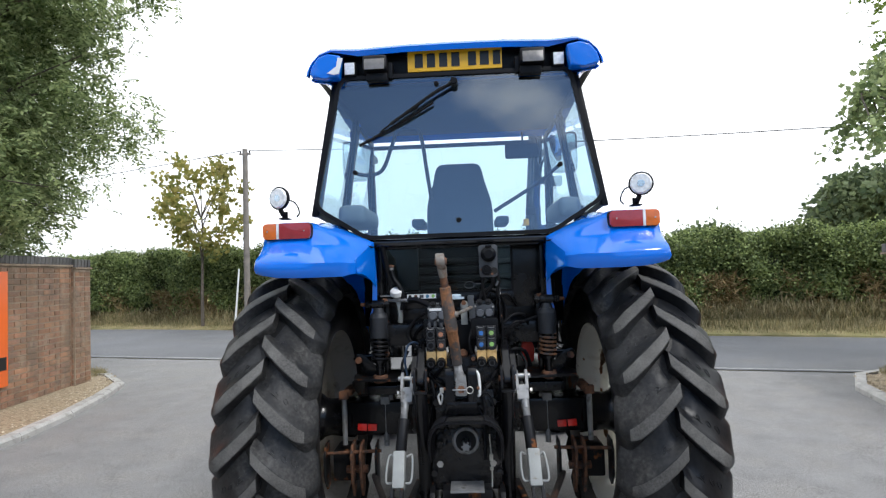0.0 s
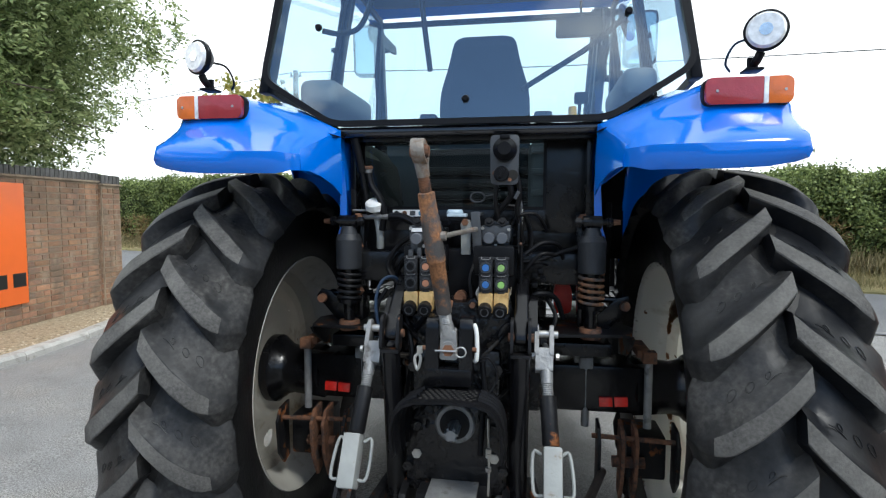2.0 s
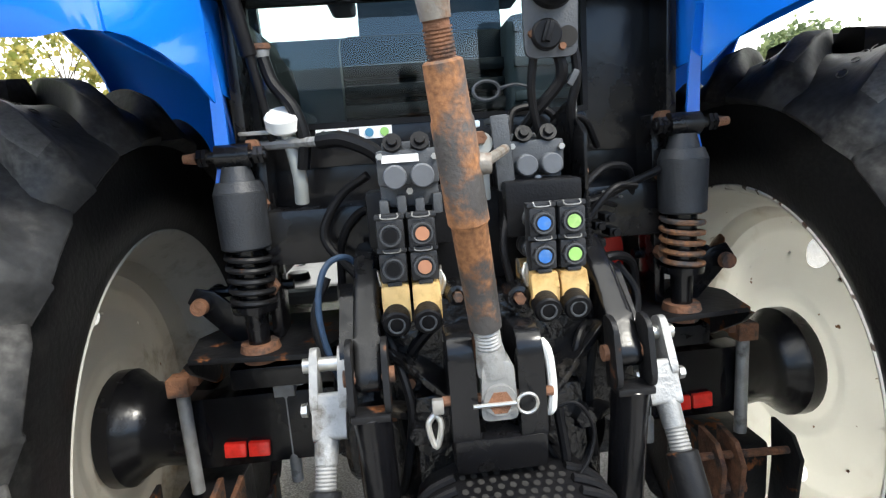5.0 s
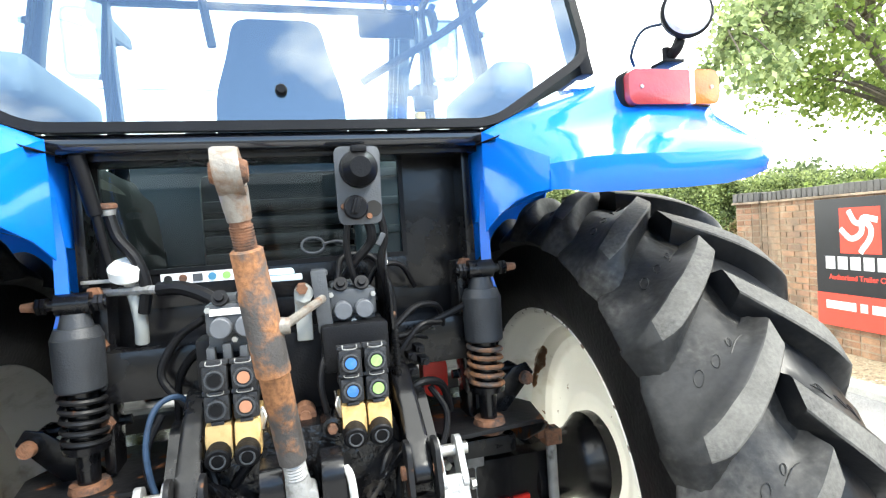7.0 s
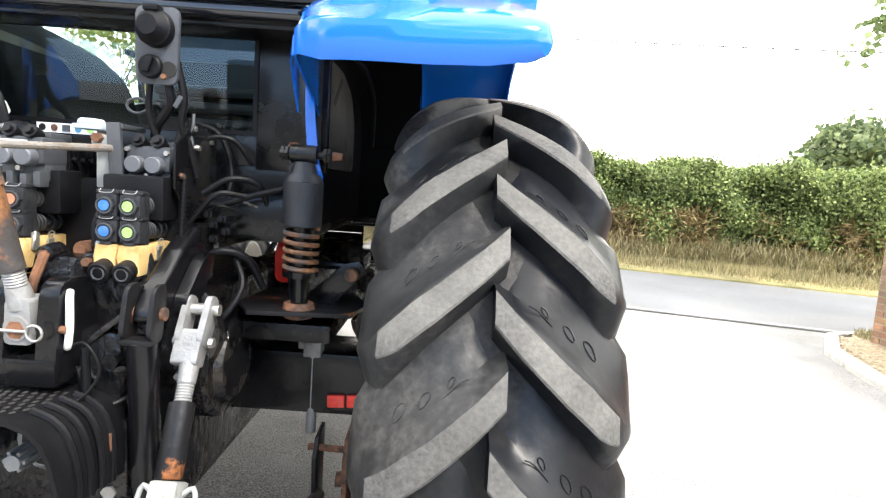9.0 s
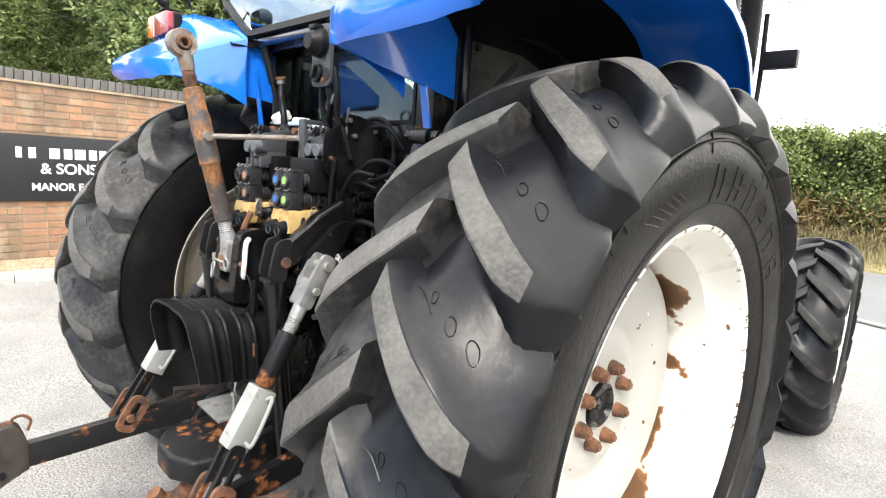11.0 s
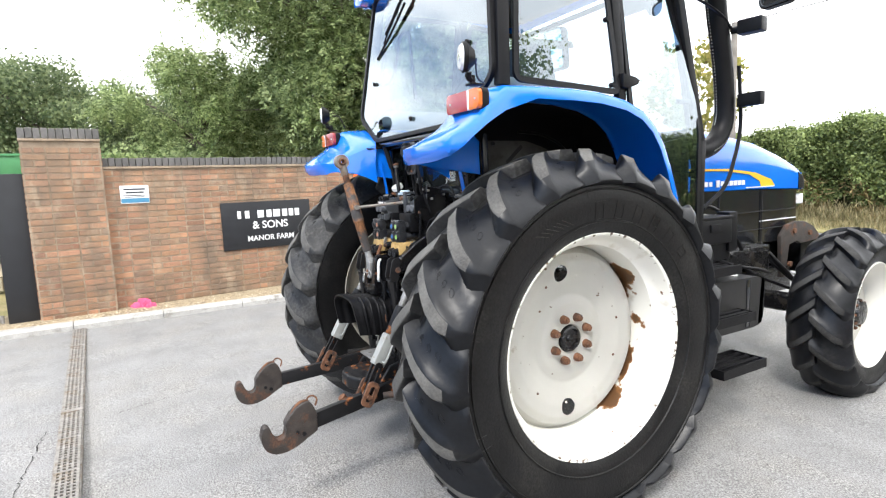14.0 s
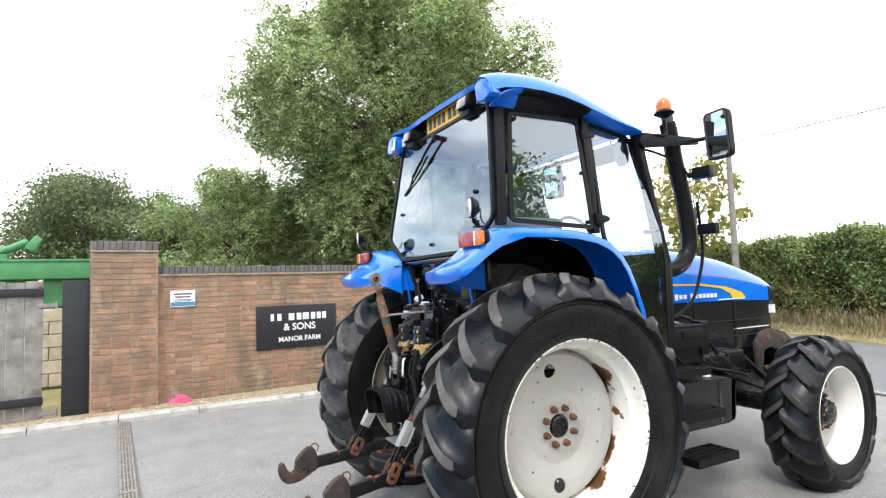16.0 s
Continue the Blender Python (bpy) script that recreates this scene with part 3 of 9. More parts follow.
def gravel_strip(pts, inward, width, end_y, label, seed):
    rnd = random.Random(seed)
    p = [q for q in resample(pts, 0.3) if q.y < end_y]
    bm = bmesh.new()
    sheet(bm, [[q + Vector((inward * (0.1 + o), 0.0, gz(q.x) + 0.055 + 0.03 * (k > 0))) for k, o in enumerate((0, 0.3, width))] for q in p])
    bed = tagged(part("gravel_bed", bm, M_GRAVEL, smooth=0), label, "gravel", kind="structure")
    vs, fs = [], []
    for _ in range(5200):
        q = rnd.choice(p)
        if q.y < -3.6:
            continue
        o = rnd.uniform(0.14, width)
        c = Vector((q.x + inward * o, q.y + rnd.uniform(-0.15, 0.15), gz(q.x) + 0.078))
        s = rnd.uniform(0.008, 0.02)
        t = rnd.uniform(0, 6.3)
        k = len(vs)
        for j in range(4):
            vs.append((c.x + s * math.cos(t + j * 1.57) * rnd.uniform(.7, 1.2), c.y + s * math.sin(t + j * 1.57) * rnd.uniform(.7, 1.2), c.z + rnd.uniform(-.002, .006)))
        vs.append((c.x, c.y, c.z + s * rnd.uniform(0.5, 0.9)))
        fs += [(k, k + 1, k + 4), (k + 1, k + 2, k + 4), (k + 2, k + 3, k + 4), (k + 3, k, k + 4)]
    peb = mesh_from("pebbles", vs, fs, M_PEBBLE, None, "loose buff pebbles scattered over the gravel", "stuff")
    tagged(peb, category="pebbles")
    return bed


M_PEBBLE = leaf_material("pebble_stone", (0.24, 0.18, 0.11), (0.58, 0.50, 0.37), 0.0)
gravel_strip(KERB_W, -1, 1.0, 5.4, "buff gravel strip between kerb and brick wall", 5)
gravel_strip(KERB_E, 1, 1.0, 4.6, "buff gravel strip below the east brick wall", 6)

# ---- drain ----
drain = thing("channel_drain", "long slotted iron channel drain across the tarmac", "drain", (-4.66, -2.375, gz(-4.66)), rz=2.9)
bm = bmesh.new()
box(bm, (2.6, 0, -0.02), (5.2, 0.136, 0.05), 0.004)
part("drain_frame", bm, M_IRON, drain)
bm = bmesh.new()
box(bm, (0.25, 0, 0.004), (0.492, 0.118, 0.006))
for k in range(14):
    box(bm, (0.006 + 0.0375 * k, 0, 0.0125), (0.0145, 0.112, 0.006))
for k in range(5):
    box(bm, (0.25, 0.0262 * (k - 2), 0.0128), (0.492, 0.0105 if 0 < k < 4 else .014, 0.007))
for f in bm.faces:
    f.material_index = 1 if f.calc_center_median().z > 0.0105 else 0
grate = part("grate", bm, [M_SLOT, M_IRON], drain, smooth=0)
for k in range(1, 10):
    g = new("grate", grate.data)
    g.parent = drain
    g.location = (0.5 * k, 0, 0)
for k in (2, 6):
    bm = bmesh.new()
    box(bm, (0.0, 0, 0.012), (0.05, 0.126, 0.016), 0.004)
    lock = part("grate_clip", bm, M_IRON, drain)
    lock.location = (0.5 * k, 0, 0)

# crack lines in the tarmac
crack = thing("tarmac_cracks", "thin dark cracks running over the tarmac", "cracks", kind="structure")
rnd = random.Random(4)
for a, b in (((-1.38, -2.31), (-1.60, -1.86)), ((-1.60, -1.86), (-1.74, -1.40)), ((-0.6, -2.42), (-1.48, -2.36)), ((-0.6, -2.42), (0.5, -2.62))):
    bm = bmesh.new()
    n = 26
    rows = [[], []]
    for i in range(n + 1):
        t = i / n
        x, y = a[0] + (b[0] - a[0]) * t + rnd.uniform(-.012, .012), a[1] + (b[1] - a[1]) * t + rnd.uniform(-.012, .012)
        w = rnd.uniform(0.001, 0.0035)
        rows[0].append((x - w, y + w, gz(x) + 0.004))
        rows[1].append((x + w, y - w, gz(x) + 0.004))
    sheet(bm, rows)
    part("crack", bm, M_SLOT, crack, smooth=0)


# ---- walls and signs ----
WP, WD = Vector((-5.12, -2.0, 0)), Vector((-0.104, 1, 0)).normalized()
WN = Vector((WD.y, -WD.x, 0))


def on_wall(s, out=0.0, z=0.0):
    return WP + WD * s + WN * out + Vector((0, 0, z))


BRICKS = {}


def brick_mesh(length, depth=0.03, h=0.064):
    key = (round(length, 3), depth, h)
    if key not in BRICKS:
        bm = bmesh.new()
        e = 0.004
        pts = [(0, -length / 2, 0), (0, length / 2, 0), (0, length / 2, h), (0, -length / 2, h)]
        fr = [(depth, -length / 2 + e, e), (depth, length / 2 - e, e), (depth, length / 2 - e, h - e), (depth, -length / 2 + e, h - e)]
        a, b = [bm.verts.new(p) for p in pts], [bm.verts.new(p) for p in fr]
        bm.faces.new(b)
        for i in range(4):
            bm.faces.new((a[i], a[(i + 1) % 4], b[(i + 1) % 4], b[i]))
        bmesh.ops.recalc_face_normals(bm, faces=bm.faces)
        me = bpy.data.meshes.new("brick")
        bm.to_mesh(me)
        bm.free()
        me.materials.append(M_BRICK)
        BRICKS[key] = me
    return BRICKS[key]


def lay_bricks(wall, line, z0, courses, near, seed, first=0):
    """Bricks along a plan line of (point, out) pairs; near(point, z) says which are objects of their own."""
    rnd = random.Random(seed)
    lens = [0.0]
    for a, b in zip(line, line[1:]):
        lens.append(lens[-1] + (b - a).length)

    def where(s):
        for i in range(len(line) - 1):
            if s <= lens[i + 1] or i == len(line) - 2:
                t = (s - lens[i]) / max(1e-6, lens[i + 1] - lens[i])
                d = (line[i + 1] - line[i]).normalized()
                return line[i] + (line[i + 1] - line[i]) * t, d
    rest, count = [], 0
    for c in range(first, courses):
        s = 0.0
        k = 0
        z = z0 + 0.075 * c
        while s < lens[-1] - 0.03:
            full = 0.215 if (c % 2 == 0 or k % 2 == 0) else 0.1025
            if k == 0 and c % 2:
                full = 0.1025
            ln = min(full, lens[-1] - s - 0.005)
            k += 1
            if ln > 0.04:
                p, d = where(s + ln / 2)
                n = Vector((d.y, -d.x, 0))
                m = Matrix(((n.x, d.x, 0, p.x + n.x * rnd.uniform(-.012, -.007)), (n.y, d.y, 0, p.y + n.y * -0.01), (0, 0, 1, z + rnd.uniform(-.0015, .0015)), (0, 0, 0, 1)))
                ln = 0.215 if ln > 0.2 else round(ln, 2)
                if count < 300 and near(p, z):
                    ob = new("brick", brick_mesh(ln))
                    ob.parent = wall
                    ob.matrix_basis = m
                    count += 1
                else:
                    rest.append((m, ln))
            s += full + 0.01
    vs, fs = [], []
    for m, ln in rest:
        me = brick_mesh(ln)
        k = len(vs)
        vs += [m @ v.co for v in me.vertices]
        fs += [tuple(k + i for i in f.vertices) for f in me.polygons]
    if vs:
        mesh_from("brickwork", vs, fs, M_BRICK_REST, wall, kind="stuff")


def weather(m):
    """Grey and dark weathering in soft patches over the whole wall."""
    n, l = m.node_tree.nodes, m.node_tree.links
    p = n["Principled BSDF"]
    old = p.inputs["Base Color"].links[0].from_socket
    geo = n.new("ShaderNodeNewGeometry")
    stretch = n.new("ShaderNodeMapping")
    stretch.inputs["Scale"].default_value = (1.0, 1.0, 0.55)
    l.new(geo.outputs["Position"], stretch.inputs["Vector"])
    for scale, lo, hi, tone, most in ((1.3, .44, .62, (0.27, 0.195, 0.125), .60), (2.6, .46, .66, (0.125, 0.100, 0.080), .58), (7.0, .54, .70, (0.48, 0.39, 0.28), .55), (14.0, .58, .70, (0.11, 0.088, 0.068), .45)):
        ns = n.new("ShaderNodeTexNoise")
        ns.inputs["Scale"].default_value, ns.inputs["Detail"].default_value, ns.inputs["Roughness"].default_value = scale, 7, 0.62
        l.new(stretch.outputs["Vector"], ns.inputs["Vector"])
        mr = n.new("ShaderNodeMapRange")
        mr.inputs["From Min"].default_value, mr.inputs["From Max"].default_value, mr.inputs["To Max"].default_value = lo, hi, most
        l.new(ns.outputs["Fac"], mr.inputs["Value"])
        mx = n.new("ShaderNodeMixRGB")
        mx.inputs[2].default_value = (*tone, 1)
        l.new(mr.outputs["Result"], mx.inputs[0])
        l.new(old, mx.inputs[1])
        old = mx.outputs["Color"]
    l.new(old, p.inputs["Base Color"])


weather(M_BRICK)
weather(M_MORTAR)
M_BRICK_REST = M_BRICK.copy()
M_BRICK_REST.name = "red_brick_joined"
_n, _l = M_BRICK_REST.node_tree.nodes, M_BRICK_REST.node_tree.links
for node in list(_n):
    if node.bl_idname == "ShaderNodeObjectInfo":
        g = _n.new("ShaderNodeNewGeometry")
        for lk in list(node.outputs["Random"].links):
            _l.new(g.outputs["Random Per Island"], lk.to_socket)


def coping(wall, line, z, depth, step=0.075, h=0.105, lift=0.0):
    """Brick-on-edge coping over a course of thin tile."""
    p = []
    for a, b in zip(line, line[1:]):
        n = max(1, round((b - a).length / step))
        for i in range(n):
            t = (i + 0.5) / n
            p.append((a + (b - a) * t, (b - a).normalized(), (b - a).length / n))
    key = bpy.data.meshes.new("coping_brick")
    bm = bmesh.new()
    box(bm, (-depth / 2 + 0.02, 0, h / 2), (depth, 0.066, h), 0.004, seg=1)
    bm.to_mesh(key)
    bm.free()
    key.materials.append(M_COPING)
    rnd = random.Random(8)
    for q, d, _ in p[:300]:
        n = Vector((d.y, -d.x, 0))
        ob = new("coping_brick", key)
        ob.parent = wall
        ob.matrix_basis = Matrix(((n.x, d.x, 0, q.x), (n.y, d.y, 0, q.y), (0, 0, 1, z + rnd.uniform(-.003, .004)), (0, 0, 0, 1)))
    bm = bmesh.new()
    for a, b in zip(line, line[1:]):
        d = (b - a).normalized()
        n = Vector((d.y, -d.x, 0))
        c = (a + b) / 2 - n * (depth / 2 - 0.035)
        box(bm, (c.x, c.y, z - 0.015), (depth + 0.02, (b - a).length, 0.026), 0.003, rot=(0, 0, math.degrees(math.atan2(-d.x, d.y))), seg=1)
    part("coping_bed", bm, M_MORTAR, wall, smooth=0)


def wall_core(bm, line, z0, z1, depth):
    for a, b in zip(line, line[1:]):
        d = (b - a).normalized()
        n = Vector((d.y, -d.x, 0))
        c = (a + b) / 2 - n * (depth / 2 - 0.018)
        box(bm, (c.x, c.y, (z0 + z1) / 2), (depth - 0.012, (b - a).length, z1 - z0), rot=(0, 0, math.degrees(math.atan2(-d.x, d.y))))


def pier(wall, s0, s1, z0, z1, proud, back=-0.30):
    """A square brick pier standing proud of the west wall, brick by brick on three faces."""
    a, b = on_wall(s0, proud), on_wall(s1, proud)
    bm = bmesh.new()
    c = (a + b) / 2 - WN * ((proud - back) / 2)
    box(bm, (c.x, c.y, (z0 + z1) / 2), (proud - back + 0.024, s1 - s0 + 0.024, z1 - z0), rot=(0, 0, math.degrees(math.atan2(-WD.x, WD.y))))
    part("pier_core", bm, M_MORTAR, wall, smooth=0)
    n = int((z1 - z0) / 0.075)
    never = lambda p, z: False
    lay_bricks(wall, [a, b], z0, n, never, 31)
    lay_bricks(wall, [on_wall(s0, back), a], z0, n, never, 32)
    lay_bricks(wall, [b, on_wall(s1, back)], z0, n, never, 33)
    key = [on_wall(s0 - 0.02, proud + 0.0), on_wall(s1 + 0.02, proud + 0.0)]
    coping(wall, key, z1 + 0.03, proud - back + 0.04, h=0.12)


west = thing("wall_west", "old red brick boundary wall with dark brick-on-edge coping", "brick wall", kind="structure")
line_w = [on_wall(0.0), on_wall(6.60)]
bm = bmesh.new()
wall_core(bm, line_w, -0.15, 1.93, 0.24)
part("wall_core", bm, M_MORTAR, west, smooth=0)
lay_bricks(west, line_w, 0.085, 24, lambda p, z: p.y < 0.0 and 0.3 < z < 1.95, 21)
lay_bricks(west, [on_wall(6.6, -0.24), on_wall(0, -0.24)], 0.085, 24, lambda p, z: False, 22)
coping(west, line_w, 1.925, 0.28)
pier(west, -0.76, -0.01, 0.06, 2.22, 0.09)
pier(west, 6.58, 6.95, 0.03, 1.86, 0.05)

east = thing("wall_east", "curved red brick boundary wall with dark brick coping", "brick wall", kind="structure")
line_e = curve_points([(5.74, 4.09, 0), (5.62, 3.45, 0), (5.46, 2.75, 0), (5.32, 1.9, 0), (5.22, 0.9, 0), (5.1, -1.2, 0), (5.1, -4.0, 0)], 4)
bm = bmesh.new()
wall_core(bm, line_e, -0.2, 1.66, 0.24)
part("wall_core", bm, M_MORTAR, east, smooth=0)
lay_bricks(east, line_e, -0.035, 23, lambda p, z: p.y > 2.0 and 0.4 < z < 1.7, 23)
coping(east, line_e, 1.69, 0.28)
bm = bmesh.new()
box(bm, (5.85, 4.18, 0.8), (0.364, 0.344, 1.75), 0.004, rot=(0, 0, 8), seg=1)
part("pier_core", bm, M_MORTAR, east, smooth=0)
_c, _s = math.cos(radians(8)), math.sin(radians(8))
corner = lambda u, v: Vector((5.85 + u * _c - v * _s, 4.18 + u * _s + v * _c, 0))
for p0, p1, sd in ((corner(-.17, .16), corner(-.17, -.16), 41), (corner(.17, .16), corner(-.17, .16), 42), (corner(-.17, -.16), corner(.17, -.16), 43)):
    lay_bricks(east, [p0, p1], -0.035, 23, lambda p, z: False, sd)
coping(east, [corner(-.2, .19), corner(-.2, -.19)], 1.69, 0.42, h=0.115)

# name board on the west wall


def wall_pose(s, z, out):
    p = on_wall(s, out)
    return Matrix(((WD.x, 0, WN.x, p.x), (WD.y, 0, WN.y, p.y), (0, 1, 0, z), (0, 0, 0, 1)))


board = thing("name_board", "black painted farm name board with white lettering on brick", "sign")
board.matrix_basis = wall_pose(1.975, 1.075, 0.034)
bm = bmesh.new()
box(bm, (0, 0, 0), (1.28, 0.665, 0.02), 0.004)
part("board", bm, M_BLACKBOARD, board)
for k, (x, w) in enumerate(((-0.40, 0.06), (-0.29, 0.075), (-0.10, 0.11), (0.02, 0.09), (0.13, 0.12), (0.25, 0.09), (0.345, 0.08), (0.435, 0.08))):
    bm = bmesh.new()
    box(bm, (x + 0.0, 0.155, 0.0115), (w * 0.82, 0.105, 0.003))
    part("name_bar", bm, M_SIGN_WHITE, board, smooth=0)
lettering("line_of_words", "& SONS", 0.15, M_SIGN_WHITE, board, Matrix.Translation((0.03, -0.005, 0.0115)))
lettering("line_of_words", "MANOR FARM", 0.105, M_SIGN_WHITE, board, Matrix.Translation((0.03, -0.19, 0.0115)))

notice = thing("notice_plate", "small white notice with a blue band on brick", "sign")
notice.matrix_basis = wall_pose(0.325, 1.575, 0.030)
bm = bmesh.new()
box(bm, (0, 0, 0), (0.32, 0.225, 0.012), 0.003)
part("plate", bm, M_SIGN_WHITE, notice)
bm = bmesh.new()
box(bm, (0, -0.075, 0.0072), (0.31, 0.055, 0.002))
part("blue_band", bm, M_SIGN_BLUE, notice, smooth=0)
for k, (w, y, h) in enumerate(((0.24, 0.065, 0.026), (0.2, 0.025, 0.024), (0.26, -0.012, 0.012), (0.22, -0.032, 0.01))):
    bm = bmesh.new()
    box(bm, (0, y, 0.0072), (w, h * 0.8, 0.002))
    part("print_bar", bm, M_GREYPL, notice, smooth=0)

orange = thing("orange_sign", "bright orange dealer sign panel on the brick wall", "sign")
orange.matrix_basis = wall_pose(4.32, 1.125, 0.034)
bm = bmesh.new()
box(bm, (0, 0, 0), (1.88, 1.40, 0.02), 0.004)
part("panel", bm, M_SIGN_ORANGE, orange)
for k in range(6):
    bm = bmesh.new()
    box(bm, (0.82 - 0.26 * k, -0.42, 0.0115), (0.18, 0.16, 0.003), 0.02)
    part("logo_shape", bm, M_INK, orange, smooth=0)

dealer = thing("dealer_sign", "black and red trailer dealer sign on curved brick wall", "sign")
_a, _b = Vector((5.475, 3.0, 0)), Vector((5.315, 1.9, 0))
_d = (_b - _a).normalized()
_nn = Vector((_d.y, -_d.x, 0))
_p = (_a + _b) / 2 + _nn * 0.045
dealer.matrix_basis = Matrix(((_d.x, 0, _nn.x, _p.x), (_d.y, 0, _nn.y, _p.y), (0, 1, 0, 0.985), (0, 0, 0, 1)))
bm = bmesh.new()
box(bm, (0, 0, 0), (1.13, 1.32, 0.02), 0.004)
part("panel", bm, M_BLACKBOARD, dealer)
bm = bmesh.new()
box(bm, (0, -0.49, 0.0108), (1.13, 0.34, 0.003))
part("red_band", bm, M_SIGN_RED, dealer, smooth=0)
bm = bmesh.new()
box(bm, (-0.02, 0.33, 0.0108), (0.46, 0.46, 0.003))
part("logo_square", bm, M_SIGN_RED, dealer, smooth=0)
for q in ([(-.12, .20), (-.04, .08), (.10, .06), (.12, -.06), (.0, -.22)], [(-.22, .02), (-.10, -.08), (.02, -.02), (.04, .12), (.20, .10)]):
    bm = bmesh.new()
    tube(bm, [(x - .02, y + .33, 0.012) for x, y in q], 0.03, 8)
    for v in bm.verts:
        v.co.z = 0.012 + (v.co.z - 0.012) * 0.1
    part("logo_link", bm, M_SIGN_WHITE, dealer)
for k in range(6):
    bm = bmesh.new()
    box(bm, (-0.38 + 0.15 * k, 0.0, 0.0108), (0.115, 0.13, 0.003))
    part("name_bar", bm, M_SIGN_WHITE, dealer, smooth=0)
lettering("line_of_words", "Authorised Trailer Centre", 0.075, M_SIGN_RED, dealer, Matrix.Translation((0, -0.15, 0.0115)))
for x, w in ((-0.27, 0.36), (0.0, 0.08), (0.22, 0.26)):
    bm = bmesh.new()
    box(bm, (x, -0.44, 0.0128), (w, 0.085, 0.003))
    part("name_bar", bm, M_SIGN_WHITE, dealer, smooth=0)

# ---- gate beside the pier ----
gate = thing("timber_gate", "weathered grey boarded timber gate standing open with black iron hinges", "gate")
gate.matrix_basis = wall_pose(-1.27, 0.0, -0.02)
for k in range(6):
    bm = bmesh.new()
    box(bm, (-0.09 - 0.185 * k, 1.0, 0), (0.176, 1.72 - 0.03 * (k % 2), 0.03), 0.006)
    part("board", bm, M_TIMBER, gate)
for z in (0.38, 1.72):
    bm = bmesh.new()
    box(bm, (-0.55, z, 0.03), (1.12, 0.10, 0.035), 0.006)
    part("rail", bm, M_BLACKBOARD, gate)
    bm = bmesh.new()
    box(bm, (0.05, z - 0.17, 0.02), (0.2, 0.05, 0.015), 0.004)
    cyl(bm, (0.14, z - 0.21, 0.02), (0.14, z - 0.12, 0.02), 0.018)
    part("hinge", bm, M_IRON, gate)
bm = bmesh.new()
box(bm, (-0.03, 1.82, 0.0), (0.06, 0.12, 0.07), 0.006, taper=(0.5, 0.5))
part("post_top", bm, M_TIMBER, gate)

sheet_post = thing("black_gate_leaf", "black painted board leaf standing against the brick pier", "gate leaf")
sheet_post.matrix_basis = wall_pose(-0.92, 0.0, 0.0)
bm = bmesh.new()
box(bm, (0, 0.985, 0), (0.31, 1.75, 0.05), 0.006)
part("leaf_board", bm, M_BLACKBOARD, sheet_post)

back_wall = thing("block_wall", "low buff stone block wall in the farm yard behind the gate", "stone wall", kind="structure")
M_BLOCK = surface("buff_stone", (0.42, 0.36, 0.27), 0.9, 0, 0.25, 7, 0.7, 120, per_object=0.2)
for c in range(6):
    for k in range(9):
        bm = bmesh.new()
        box(bm, (-8.6, -6.2 + 0.46 * k + 0.23 * (c % 2), 0.2 + 0.23 * c), (0.22, 0.45, 0.22), 0.01, seg=1)
        part("stone_block", bm, M_BLOCK, back_wall, smooth=0)

machine = thing("green_grain_trailer", "green farm trailer with an unloading spout behind the gate", "trailer", (-12.5, -4.6, 0.1))
bm = bmesh.new()
box(bm, (0, 0.1, 2.20), (2.2, 5.2, 0.43), 0.03)
box(bm, (0, 0.1, 2.40), (2.26, 5.26, 0.05), 0.01)
box(bm, (0, 0.1, 1.68), (1.7, 4.6, 0.62), 0.03)
box(bm, (0.95, -0.30, 2.46), (0.3, 0.16, 0.16), 0.02)
part("body", bm, M_GREEN, machine)
bm = bmesh.new()
tube(bm, [(1.0, -1.5, 2.42), (1.0, -0.6, 2.54), (1.0, -0.2, 2.66), (1.0, 0.12, 2.82)], 0.085, 14)
part("spout", bm, M_GREEN, machine)
bm = bmesh.new()
box(bm, (1.0, 0.24, 2.78), (0.22, 0.20, 0.34), 0.03, rot=(-32, 0, 0), taper=(0.8, 0.8))
part("spout_hood", bm, M_GREEN, machine)
bm = bmesh.new()
box(bm, (0, 0, 1.2), (1.6, 4.6, 0.25), 0.03)
part("chassis", bm, M_BLACK, machine)
for sx in (-1, 1):
    for wy in (-0.7, 0.7):
        bm = bmesh.new()
        cyl(bm, (sx * 0.75, wy, 0.55), (sx * 1.1, wy, 0.55), 0.55, seg=28, bevel=0.05)
        part("wheel", bm, M_TYRE, machine)

cloth = thing("pink_cloth", "crumpled bright pink cloth lying on the gravel at the wall foot", "cloth", (*on_wall(0.30, 0.10)[:2], gz(-5) + 0.075))
bm = bmesh.new()
rnd = random.Random(12)
for (cx, cy, r, h) in ((0, 0, .075, .11), (0.06, 0.05, .07, .06), (-0.05, -0.07, .08, .05), (.02, -.09, .05, .07)):
    top = bm.verts.new((cx, cy, h))
    ring = [bm.verts.new((cx + r * rnd.uniform(.6, 1.25) * math.cos(a), cy + r * rnd.uniform(.6, 1.25) * math.sin(a), h * rnd.uniform(0.2, 1.0))) for a in [i * 0.4488 for i in range(14)]]
    low = [bm.verts.new((v.co.x * 1.15 - cx * .15, v.co.y * 1.15 - cy * .15, 0.0)) for v in ring]
    for i in range(14):
        bm.faces.new((top, ring[i], ring[(i + 1) % 14]))
        bm.faces.new((ring[i], low[i], low[(i + 1) % 14], ring[(i + 1) % 14]))
part("fold", bm, M_PINK, cloth, smooth=60)


